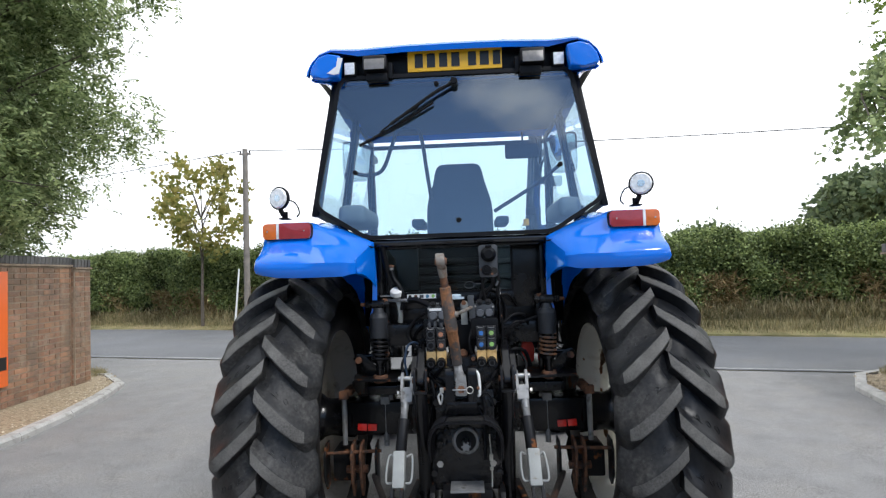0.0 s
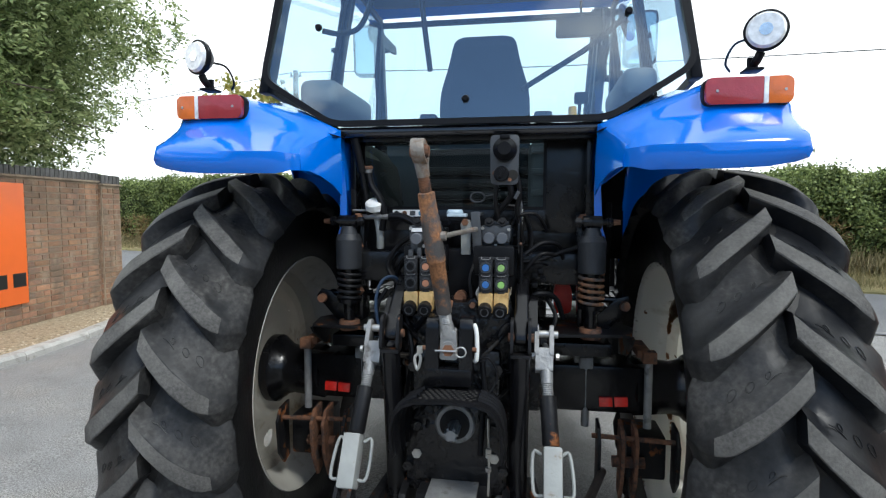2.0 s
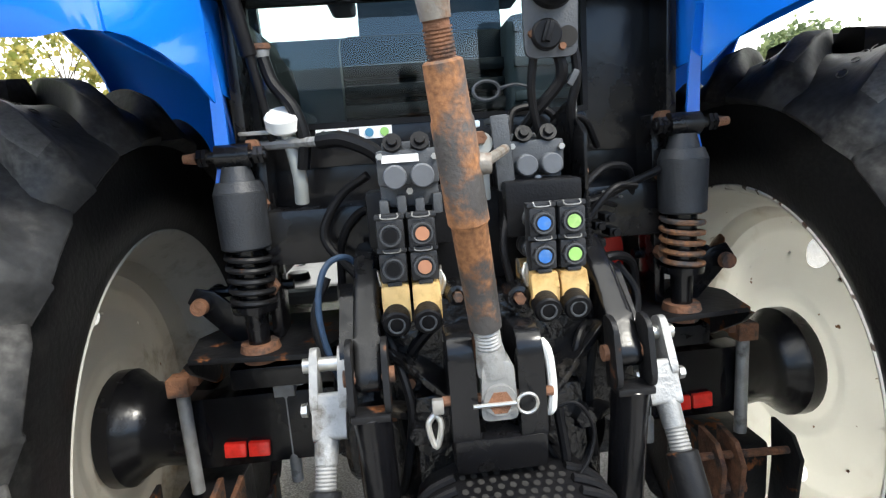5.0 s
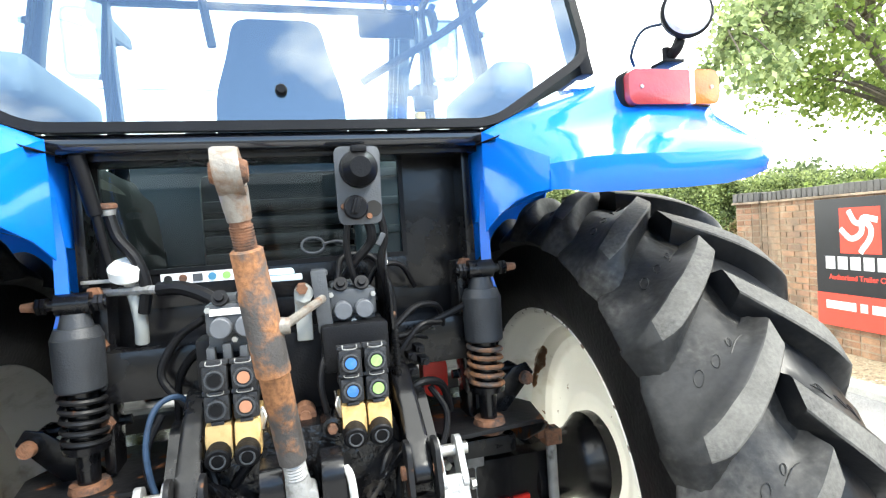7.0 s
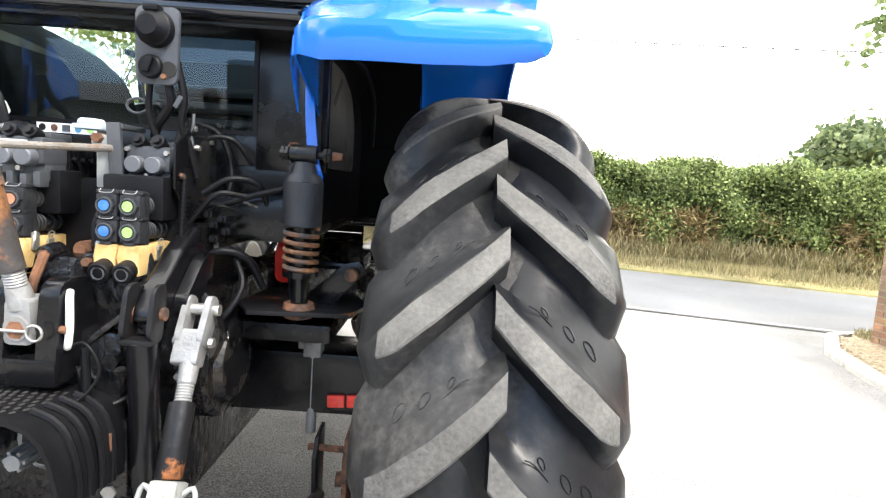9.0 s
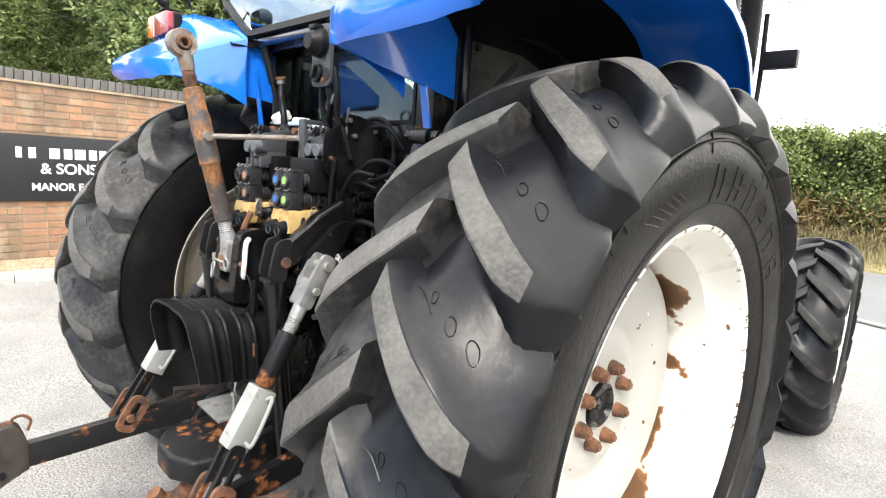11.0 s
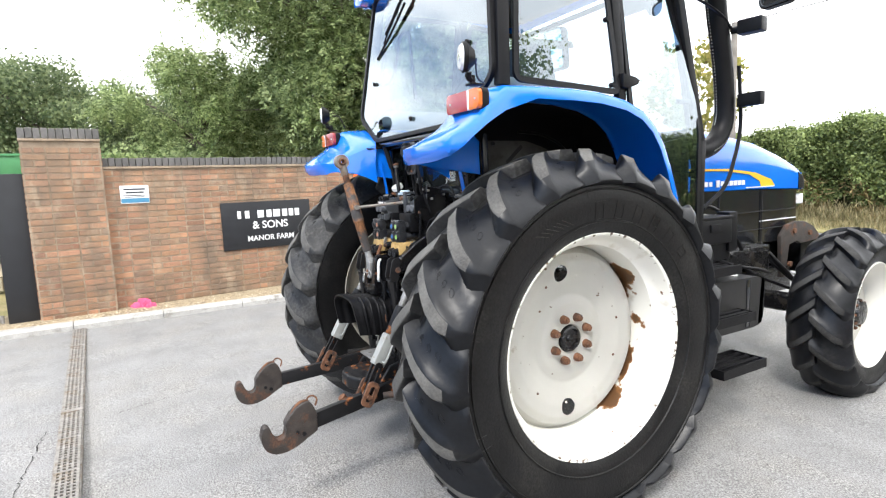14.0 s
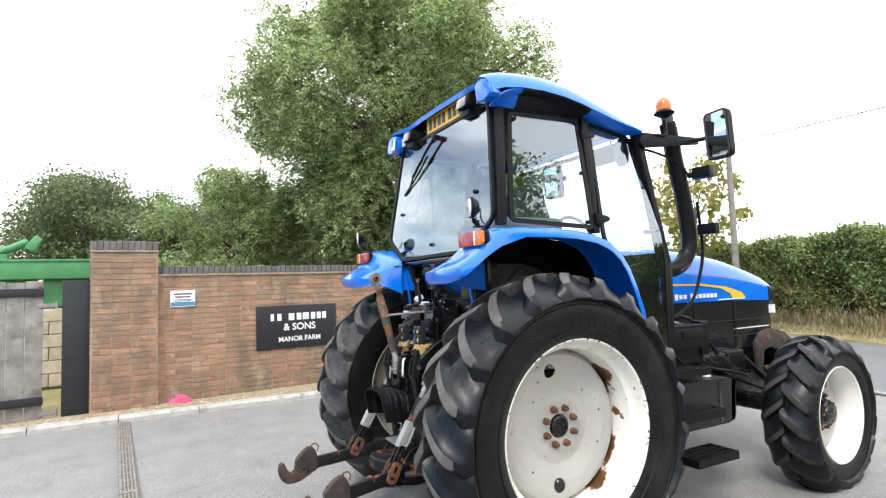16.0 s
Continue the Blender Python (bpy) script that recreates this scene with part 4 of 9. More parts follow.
# unseen wall and roof added to darken reflections and block low southern light
south = thing("wall_south", "plain unseen wall added to darken light from the south", "wall", kind="structure")
M_SOUTH_BLOCK = surface("south_block_grey", (0.15, 0.155, 0.16), 0.9, 0, 0.3, 2.0, 0.6, 40, stain=(0.19, 0.19, 0.19), sscale=1.2, slo=0.5, shi=0.7)
bm = bmesh.new()
box(bm, (1.5, -13.15, 1.5), (30, 0.3, 3.2), .02)
part("south_block_side", bm, M_SOUTH_BLOCK, south)
bm = bmesh.new()
prism(bm, [(-12.7, 3.0), (-12.8, 3.1), (-19.0, 4.4), (-19.0, 4.2)], "x", -14, 17)
part("south_block_roof", bm, M_SOUTH_BLOCK, south)


# ---- plants ----
def leaf_mesh(name, centres, size, material, parent, seed, fold=0.25, long=2.0, droop=0.35, label="", kind=""):
    """Many small pointed leaves (two triangles each, folded at the rib) at given places."""
    rg = np.random.RandomState(seed)
    c = np.asarray(centres, float)
    n = len(c)
    d = rg.normal(size=(n, 3))
    d[:, 2] -= droop
    d /= np.linalg.norm(d, axis=1)[:, None]
    w = np.cross(d, rg.normal(size=(n, 3)))
    w /= np.linalg.norm(w, axis=1)[:, None]
    up = np.cross(w, d)
    s = size * rg.uniform(0.65, 1.3, n)[:, None]
    v = np.stack([c, c + d * s * 0.5 + w * s / long / 1.2 + up * s * fold * 0.3, c + d * s, c + d * s * 0.5 - w * s / long / 1.2 + up * s * fold * 0.3], 1).reshape(-1, 3)
    k = np.arange(n) * 4
    f = np.concatenate([np.stack([k, k + 1, k + 2], 1), np.stack([k, k + 2, k + 3], 1)], 1).reshape(-1, 3)
    return mesh_from(name, v.tolist(), f.tolist(), material, parent, label, kind)


def blob_points(blobs, n, seed, shell=0.55):
    rg = np.random.RandomState(seed)
    vol = np.array([b[3] * b[4] for b in blobs]) ** 1.1
    pick = rg.choice(len(blobs), n, p=vol / vol.sum())
    d = rg.normal(size=(n, 3))
    d /= np.linalg.norm(d, axis=1)[:, None]
    r = (shell + (1 - shell) * rg.rand(n)) * (1 + 0.12 * rg.normal(size=n))
    b = np.array(blobs)[pick]
    return b[:, :3] + d * r[:, None] * np.stack([b[:, 3], b[:, 3], b[:, 4]], 1)


def sprays(points, per, reach, seed):
    """Groups of leaves round each point, as on a twig."""
    rg = np.random.RandomState(seed)
    p = np.repeat(points, per, 0)
    return p + rg.normal(size=p.shape) * reach


def tree(name, label, at, height, crown_z, rx, rz, blobs_n, leaves, size, material, seed, trunk_r, per=6, reach=0.14, shell=0.5, lean=(0, 0), long=2.2, puff=1.0, feather=0):
    t = thing(name, label, "tree", at, group={"background_tree": "trees beyond the farm yard", "far_tree": "distant hedgerow trees"}.get(name, ""))
    rnd = random.Random(seed)
    bm = bmesh.new()
    top = Vector((lean[0], lean[1], height * 0.8))
    tube(bm, [(0, 0, -0.1), (lean[0] * .15, lean[1] * .15, height * .22), (lean[0] * .5, lean[1] * .5 + .08, height * .5), top], trunk_r, 10, 5, trunk_r * .18)
    blobs = []
    for i in range(blobs_n):
        a = 2.399963 * i + rnd.uniform(-.3, .3)
        h = (i + 0.5) / blobs_n
        zz = crown_z + rz * (2 * h - 1) * 0.86
        wide = math.sqrt(max(0.06, 1 - ((2 * h - 1) * 0.93) ** 2))
        rr = rx * wide * rnd.uniform(0.35, 0.85 + .17 * (1 - puff))
        br = rx * rnd.uniform(0.20, 0.36) * puff
        c = Vector((lean[0] * .6 + rr * math.cos(a), lean[1] * .6 + rr * math.sin(a), zz))
        blobs.append((c.x, c.y, c.z, br, br * rnd.uniform(0.6, 0.85)))
        if i % 2 == 0 or blobs_n < 16:
            z0 = max(height * 0.14, min(height * 0.62, zz - rr * 0.7))
            s = Vector((lean[0] * z0 / height, lean[1] * z0 / height, z0))
            mid = s.lerp(c, 0.55) + Vector((0, 0, rr * 0.12))
            tube(bm, [s, mid, c], trunk_r * 0.36, 6, 4, trunk_r * 0.07)
            for _ in range(3):
                e = c + Vector((rnd.uniform(-1, 1), rnd.uniform(-1, 1), rnd.uniform(-.6, .7))) * br
                tube(bm, [mid.lerp(c, .6), (mid + e) / 2 + Vector((0, 0, .06)), e], trunk_r * 0.11, 5, 3, trunk_r * 0.03)
    part("trunk", bm, M_BARK, t)
    pts = blob_points(blobs, leaves // per, seed, shell)
    if feather:
        feathers("crown", pts, per, feather, size, material, t, seed + 2)
    else:
        leaf_mesh("crown", sprays(pts, per, reach, seed + 1), size, material, t, seed + 2, long=long)
    return t


def feathers(name, points, per, length, size, material, parent, seed):
    """Compound leaves: pairs of leaflets along a drooping stalk."""
    rg = np.random.RandomState(seed)
    m = len(points)
    axis = rg.normal(size=(m, 3)) * (1, 1, .6) + np.array((0, 0, -.22))
    axis /= np.linalg.norm(axis, axis=1)[:, None]
    side = np.cross(axis, rg.normal(size=(m, 3)) * .35 + np.array((0, 0, 1)))
    side /= np.linalg.norm(side, axis=1)[:, None]
    up = np.cross(side, axis)
    k = np.tile(np.arange(per), m)
    a, w, u, c = (np.repeat(q, per, 0) for q in (axis, side, up, np.asarray(points)))
    n = len(c)
    along = (k // 2 * 2 / max(1, per - 1))[:, None]
    c = c + a * along * length * rg.uniform(.8, 1.2, n)[:, None] - np.array((0, 0, 1)) * (along ** 2) * length * .3
    d = a * .55 + w * np.where(k % 2, 1, -1)[:, None] * .85 - np.array((0, 0, .25)) + rg.normal(size=(n, 3)) * .18
    d /= np.linalg.norm(d, axis=1)[:, None]
    e = np.cross(d, u + rg.normal(size=(n, 3)) * .3)
    e /= np.linalg.norm(e, axis=1)[:, None]
    s = size * rg.uniform(.75, 1.2, n)[:, None]
    v = np.stack([c, c + d * s * .45 + e * s * .20, c + d * s, c + d * s * .45 - e * s * .20], 1).reshape(-1, 3)
    j = np.arange(n) * 4
    f = np.concatenate([np.stack([j, j + 1, j + 2], 1), np.stack([j, j + 2, j + 3], 1)], 1).reshape(-1, 3)
    return mesh_from(name, v.tolist(), f.tolist(), material, parent)


tree("ash_tree", "large leafy ash tree standing behind the brick wall", (-7.4, 2.75, 0.05), 8.4, 5.0, 3.9, 3.3, 130, 420000, 0.078, L_ASH, 3, 0.2, per=12, shell=0.35, puff=0.76, feather=0.23)
tree("small_ash_tree", "smaller light green tree behind the west brick wall", (-9.6, -0.3, 0.05), 4.6, 2.9, 2.0, 1.6, 40, 56000, 0.078, L_ASH, 13, 0.1, per=12, puff=0.75, feather=0.23)
for x, y, h, r, sd in ((-19.2, -4.1, 6.0, 3.0, 17), (-22.0, -0.9, 5.7, 3.0, 19), (-18.5, 2.2, 5.2, 2.6, 23), (-23.5, -9.8, 5.4, 3.0, 29), (-15.5, 5.6, 4.8, 2.3, 31)):
    tree("background_tree", "dark green broadleaf tree beyond the farm yard", (x, y, 0.1), h, h * .56, r, h * .42, 34, 52000, 0.105, L_FAR, sd, 0.16, per=8, reach=0.14)
tree("yellowing_sapling", "thin young tree with yellowing leaves in the roadside hedge", (-8.2, 13.4, 0.1), 5.6, 3.8, 1.75, 1.5, 30, 2100, 0.14, L_YELLOW, 37, 0.06, per=7, reach=0.12, shell=0.3, long=1.5, puff=0.7)
tree("overhanging_tree", "light green tree leaning out over the east wall", (8.9, 3.2, -0.1), 7.4, 5.1, 2.75, 2.2, 44, 17000, 0.088, L_LIME, 41, 0.14, per=9, reach=0.15, shell=0.35, long=1.7, puff=0.7, lean=(-0.4, 2.6))
def bough(label, at, reach, seed, leaves):
    """A long drooping branch with hanging sprays of leaves."""
    t = thing("tree_bough", label, "tree branch", at)
    rnd = random.Random(seed)
    bm = bmesh.new()
    tips = []
    end = Vector(reach)
    spine = curve_points([(0, 0, 0), end * .35 + Vector((0, 0, .35)), end * .7 + Vector((0, 0, .22)), end], 6)
    tube(bm, spine, .05, 7, 1, .008)
    for k, c in enumerate(spine[6:]):
        for _ in range(3):
            e = c + Vector((rnd.uniform(-.45, .45), rnd.uniform(-.5, .5), rnd.uniform(-.75, .35)))
            tube(bm, [c, (c + e) / 2 + Vector((0, 0, .08)), e], .012, 5, 3, .003)
            tips += [c.lerp(e, rnd.uniform(.45, 1.05)) for _ in range(7)]
    part("limb", bm, M_BARK, t)
    pts = sprays(np.array([tuple(p) for p in tips]), leaves // len(tips), .075, seed + 1)
    leaf_mesh("foliage", pts, .085, L_ASH, t, seed + 2, long=2.0)


bough("leafy branch of the roadside tree hanging over the kerb", (7.4, 4.3, 4.0), (-2.55, -.85, -.45), 141, 3400)
tree("round_oak", "dark round oak far behind the roadside hedge", (30, 38, -0.1), 7.4, 4.6, 4.6, 2.7, 26, 16000, 0.5, L_FAR, 43, 0.4, per=6, reach=0.5)
for x, y, h, r, sd in ((20, 44, 4.2, 3.5, 47), (44, 38, 5.0, 4.5, 53)):
    tree("far_tree", "distant dark green hedgerow tree", (x, y, -0.1), h, h * .55, r, h * .4, 16, 7000, 0.5, L_FAR, sd, 0.25, per=6, reach=0.5)


def shrub(name, label, at, rx, ry, h, leaves, size, material, seed, nb=14):
    t = thing(name, label, "bush", at, group="bushes behind the walls")
    rnd = random.Random(seed)
    bm = bmesh.new()
    blobs = []
    for i in range(nb):
        c = (rnd.uniform(-rx, rx) * .8, rnd.uniform(-ry, ry) * .8, h * rnd.uniform(.25, .8))
        br = min(rx, ry, h) * rnd.uniform(.35, .55)
        blobs.append((*c, br, br * .9))
        tube(bm, [(c[0] * .2, c[1] * .2, 0), (c[0] * .7, c[1] * .7, c[2] * .6), c], 0.03, 5, 3, 0.008)
    part("stems", bm, M_BARK, t)
    leaf_mesh("foliage", sprays(blob_points(blobs, leaves // 6, seed, .5), 6, 0.1, seed), size, material, t, seed + 1, long=1.7)


shrub("garden_bush", "bright green bush rising behind the east wall", (6.9, 2.2, 0), 1.0, 2.2, 2.9, 26000, 0.085, L_LIME, 61)
shrub("garden_bush", "bright green bush rising behind the east wall", (7.2, -1.2, 0), 1.0, 1.8, 2.7, 20000, 0.085, L_LIME, 67)
shrub("garden_bush", "light green bush behind the west brick wall", (-6.9, -1.2, 0.1), 0.9, 1.2, 2.45, 26000, 0.062, L_ASH, 71)


# roadside hedge in stretches
def hedge_front(x):
    return road_far(x) + 1.55 + 0.04 * x


def hedge(x0, x1, top, label, seed, n):
    h = thing("hedge", label, "hedge", ((x0 + x1) / 2, hedge_front((x0 + x1) / 2), gz((x0 + x1) / 2)), kind="stuff")
    o = Vector(h.location)
    n = int(n * 2.1)
    rg = np.random.RandomState(seed)
    bm = bmesh.new()
    rows = []
    for k in range(25):
        x = x0 + (x1 - x0) * k / 24
        y = hedge_front(x)
        rows.append([Vector((x + rg.uniform(-.1, .1), y + dy + rg.uniform(-.12, .12), 0.1 + z * top * rg.uniform(.94, 1.02))) - o for dy, z in ((.55, 0), (.42, .35), (.45, .7), (.6, .86), (1.1, .9), (1.8, .8), (2.2, .3))])
    sheet(bm, rows)
    part("hedge_core", bm, M_HEDGECORE, h, smooth=0)
    x = rg.uniform(x0, x1, n)
    u = rg.rand(n)
    front = rg.rand(n) < 0.62
    z = np.where(front, top * (0.22 + 0.78 * u ** 0.8), top * rg.uniform(.88, 1.04, n))
    wave = 0.16 * np.sin(x * 1.7 + seed) + 0.12 * np.sin(x * 4.1) + 0.10 * np.sin(z * 5 + x * 2.3)
    y = np.array([hedge_front(a) for a in x]) + np.where(front, rg.normal(0.25, 0.16, n) + wave + 0.18 * (z / top) ** 6, rg.uniform(0.2, 2.1, n))
    z = z + 0.10 * np.sin(x * 2.9 + 1) + 0.08 * np.sin(x * 7.3) + np.where(front, 0, np.abs(rg.normal(0, 0.09, n)))
    leaf_mesh("hedge_leaves", np.stack([x, y, z + 0.1], 1) - np.array(o), 0.066, L_HEDGE, h, seed + 1, long=1.7, droop=0.1)
    m = n // 9
    x = rg.uniform(x0, x1, m)
    z = rg.uniform(.25, 1.25, m)
    y = np.array([hedge_front(a) for a in x]) + rg.normal(0.14, 0.14, m) + 0.12 * np.sin(x * 1.7 + seed)
    keep = (np.sin(x * 1.3 + seed) + np.sin(x * 3.7 + z * 2) + rg.normal(0, .5, m)) > 0.2
    leaf_mesh("dead_stems", np.stack([x, y, z], 1)[keep] - np.array(o), 0.26, L_DRY, h, seed + 5, long=14, droop=-0.3)
    m = n // 6
    x = rg.uniform(x0, x1, m)
    y = np.array([hedge_front(a) for a in x]) + rg.normal(0.0, 0.22, m)
    z = np.abs(rg.normal(0.06, 0.17, m))
    leaf_mesh("dry_growth", np.stack([x, y, z + 0.12], 1) - np.array(o), 0.19, L_GRASS, h, seed + 3, long=30, droop=-3.2)
    return h


M_HEDGECORE = surface("hedge_twigs", (0.045, 0.048, 0.022), 0.95, 0, 0.5, 9, 0.8, 30)
hedge(-34, -14, 2.35, "dense clipped green roadside hedge with dry stems below", 83, 36000)
hedge(-14, -5, 2.35, "dense clipped green roadside hedge with dry stems below", 89, 42000)
hedge(-5, 4, 2.42, "dense clipped green roadside hedge with dry stems below", 97, 46000)
hedge(4, 13, 2.15, "tall dense green roadside hedge over dry grass", 101, 50000)
hedge(13, 34, 2.25, "tall dense green roadside hedge over dry grass", 103, 34000)


def blades(name, label, n, seed, area, size, material):
    rg = np.random.RandomState(seed)
    x = rg.uniform(area[0], area[1], n)
    t = rg.rand(n) ** 0.8
    y = np.array([road_far(a) for a in x]) + 0.05 + t * 1.9
    z = np.array([gz(a) for a in x]) + 0.02 + 0.09 * np.minimum(1, t * 3) + 0.0
    ang = rg.uniform(0, 6.283, n)
    hgt = size * rg.uniform(.4, 1.3, n) * (0.35 + t)
    w = 0.012
    dx, dy = np.cos(ang) * w, np.sin(ang) * w
    lx, ly = rg.normal(0, .25, n) * hgt, rg.normal(0, .25, n) * hgt
    v = np.stack([np.stack([x - dx, y - dy, z], 1), np.stack([x + dx, y + dy, z], 1), np.stack([x + lx, y + ly, z + hgt], 1)], 1).reshape(-1, 3)
    k = np.arange(n) * 3
    tagged(mesh_from(name, v.tolist(), np.stack([k, k + 1, k + 2], 1).tolist(), material, None, label, "stuff"), category="grass")


blades("verge_grass", "dry straw-coloured and green grass along the road verge", 70000, 107, (-24, 24), 0.20, L_GRASS)


# tufts at the foot of the end piers
def tuft(at, n, r, h, seed):
    rg = np.random.RandomState(seed)
    ang, rad = rg.uniform(0, 6.283, n), r * np.sqrt(rg.rand(n))
    x, y = at[0] + rad * np.cos(ang), at[1] + rad * np.sin(ang)
    z = np.full(n, at[2])
    hh = h * rg.uniform(.4, 1.2, n)
    a2 = rg.uniform(0, 6.283, n)
    v = np.stack([np.stack([x - .006 * np.cos(a2), y - .006 * np.sin(a2), z], 1), np.stack([x + .006 * np.cos(a2), y + .006 * np.sin(a2), z], 1),
                  np.stack([x + rg.normal(0, .35, n) * hh, y + rg.normal(0, .35, n) * hh, z + hh], 1)], 1).reshape(-1, 3)
    k = np.arange(n) * 3
    tagged(mesh_from("grass_tuft", v.tolist(), np.stack([k, k + 1, k + 2], 1).tolist(), L_GRASS, None, "dry grass at the foot of a brick pier", "stuff"), category="grass")


tuft((-6.5, 5.3, 0.13), 2500, 0.6, 0.12, 109)
tuft((6.1, 4.45, 0.0), 2000, 0.45, 0.10, 113)

# far ridge beyond the fields
ridge = thing("far_ridge", "low green wooded ridge on the horizon", "hill", kind="structure")
M_RIDGE = surface("far_fields", (0.16, 0.20, 0.13), 0.95, 0, 0.25, 0.05, 0, 10)
bm = bmesh.new()
rows = []
for k in range(61):
    a = radians(-100 + 200 * k / 60)
    hgt = 9 + 5 * math.sin(k * 0.37) + 2.5 * math.sin(k * 1.3)
    rows.append([(d * math.sin(a), d * math.cos(a), z) for d, z in ((260, -1), (330, hgt * .6), (420, hgt), (560, -1))])
sheet(bm, rows)
part("ridge", bm, M_RIDGE, ridge)

# utility pole and wire
pole = thing("utility_pole", "grey weathered timber utility pole carrying a thin wire", "utility pole", (-6.6, 12.95, 0.1))
bm = bmesh.new()
cyl(bm, (0, 0, -0.1), (0.02, 0, 5.45), 0.10, 0.075, 14)
part("mast", bm, M_POLE, pole)
bm = bmesh.new()
box(bm, (0.02, 0, 5.3), (0.34, 0.05, 0.06), 0.006)
part("cross_arm", bm, M_POLE, pole)
for sx in (-1, 1):
    bm = bmesh.new()
    cyl(bm, (0.02 + sx * .14, 0, 5.33), (0.02 + sx * .14, 0, 5.41), 0.022)
    part("insulator", bm, M_GREYPL, pole)
for a, b, sag in (((0.16, 0, 5.40), (40, -9.0, 5.1), 0.8), ((-0.12, 0, 5.40), (-40, 9.0, 5.6), 0.8)):
    bm = bmesh.new()
    tube(bm, [Vector(a).lerp(Vector(b), t / 8) - Vector((0, 0, sag * 4 * (t / 8) * (1 - t / 8))) for t in range(9)], 0.012, 5, 3)
    part("wire", bm, M_INK, pole)
stake = thing("marker_stake", "leaning white marker stake in the hedge bottom", "stake", (-6.55, 11.9, 0.15))
bm = bmesh.new()
cyl(bm, (0, 0, 0), (0.16, 0.0, 1.75), 0.03, 0.025, 8)
part("stake", bm, M_WHITE, stake)


# ---- the tractor ----
tractor = thing("tractor", "blue farm tractor with cream wheels parked on grey tarmac", "tractor")


def profile_at(prof, s):
    """Place and outward normal at the length s along a half profile of (x, r)."""
    for (x0, r0), (x1, r1) in zip(prof, prof[1:]):
        d = math.hypot(x1 - x0, r1 - r0)
        if s <= d or (x1, r1) == prof[-1]:
            t = s / d
            n = (-(r1 - r0) / d, (x1 - x0) / d)
            return (x0 + (x1 - x0) * t, r0 + (r1 - r0) * t), n
        s -= d


def lug_mesh(name, prof, side, length, swing, height, w0, w1, pitch, back=0.012):
    """One tread bar: a worn crest slanting from the middle to the shoulder, steep behind it,
    and before it a hollow pad that falls to the foot of the next bar and ends in a lip."""
    prof = [(p.x, p.y) for p in curve_points([(x, r, 0) for x, r in prof], 5)]
    bm = bmesh.new()
    n = 20
    pad = ((0.005, .96, .99), (0.022, .74, .97), (0.050, .45, .95), (0.085, .24, .92), (0.122, .11, .86), (0.142, .08, .62), (pitch - 0.060, .02, .10), (pitch - 0.022, -.15, -.12))
    steep = (.92, .40, -.10, -.14, -.14, -.14, -.14, -.14)

    def place(u, off, hh):
        s = -back + (length + back) * u
        (x, r), (nx, nr) = profile_at(prof, s) if s > 0 else ((s, prof[0][1]), (0, 1))
        th = -swing * min(u, 0.74) ** 0.95 / 0.74 ** 0.95
        a = th + off / max(r, .01)
        px, pr = x + nx * hh, r + nr * hh
        return (side * px, -pr * math.cos(a), pr * math.sin(a))

    def crest(u):
        if u < .50:
            return height
        return height * (1 - .20 * (u - .50) / .32) if u < .82 else height * (.80 - .16 * ((u - .82) / .18) ** 1.2)

    rows = []
    steps = [.88 * i / (n - 4) for i in range(n - 3)] + [.900, .912, .930]
    for u in steps:
        h = crest(u)
        wt = w0 + (w1 - w0) * min(1, u / 0.7)
        bend = max(0.0, min(1.0, (u - .50) / .40))
        bend = bend * bend * (3 - 2 * bend)
        edge, foot = -wt + 1.75 * wt * bend, -wt - 0.016 - .032 * bend
        g = max(0.0, min(1.0, (u - 0.06) / 0.22))
        lip = max(0.0, min(1.0, (u - 0.52) / 0.36))
        row = [place(u, foot, -0.006), place(u, foot + (edge - foot) * .55, h * (.62 - .1 * bend)), place(u, edge - 0.003, h * .94), place(u, edge + 0.002, h), place(u, wt - 0.001, h)]
        for (d, f, e), st in zip(pad, steep):
            f = f + (e - f) * lip * lip
            row.append(place(u, wt + d, h * ((1 - g) * st + g * f) * (1 if u < .91 else .84)))
        if u > .92:
            row = [place(u, o, -.006) for o in [foot, (foot + edge) / 2, edge - .003, edge + .002, wt - .001] + [wt + d for d, _, _ in pad]]
        rows.append([bm.verts.new(p) for p in row])
    m = len(rows[0])
    for k, (a, b) in enumerate(zip(rows, rows[1:])):
        for i in range(m - 1):
            f = bm.faces.new((a[i], a[i + 1], b[i + 1], b[i]))
            f.material_index = 1 if (i in (2, 3) and steps[k] < .62) else 0
    bm.faces.new(rows[0])
    bm.faces.new(rows[-1][::-1])
    bmesh.ops.recalc_face_normals(bm, faces=bm.faces)
    # moulded loops on the pad
    dist = [d for d, _, _ in pad]

    def on_pad(u, d):
        k = max(0, min(len(pad) - 2, sum(1 for q in dist if q <= d) - 1))
        t = (d - dist[k]) / (dist[k + 1] - dist[k])
        lip = max(0.0, min(1.0, (u - 0.52) / 0.36)) ** 2
        f0, f1 = (pad[j][1] + (pad[j][2] - pad[j][1]) * lip for j in (k, k + 1))
        return Vector(place(u, w0 + (w1 - w0) * min(1, u / .7) + d, crest(u) * (f0 + (f1 - f0) * t) + .0012))

    if height > .05:
        for u0, d0, q in ((.30, .066, .6), (.44, .072, .9), (.58, .084, 1.1)):
            ring = [on_pad(u0 + .042 * q * math.cos(a) * (1 if math.cos(a) < 0 else .6), d0 + .013 * q * math.sin(a)) for a in [j * math.pi / 6 for j in range(13)]]
            tube(bm, ring, .0011, 5, 1)
        tube(bm, [on_pad(.20, .045), on_pad(.25, .052), on_pad(.33, .050)], .0014, 5, 2)
    me = bpy.data.meshes.new(name)
    bm.to_mesh(me)
    bm.free()
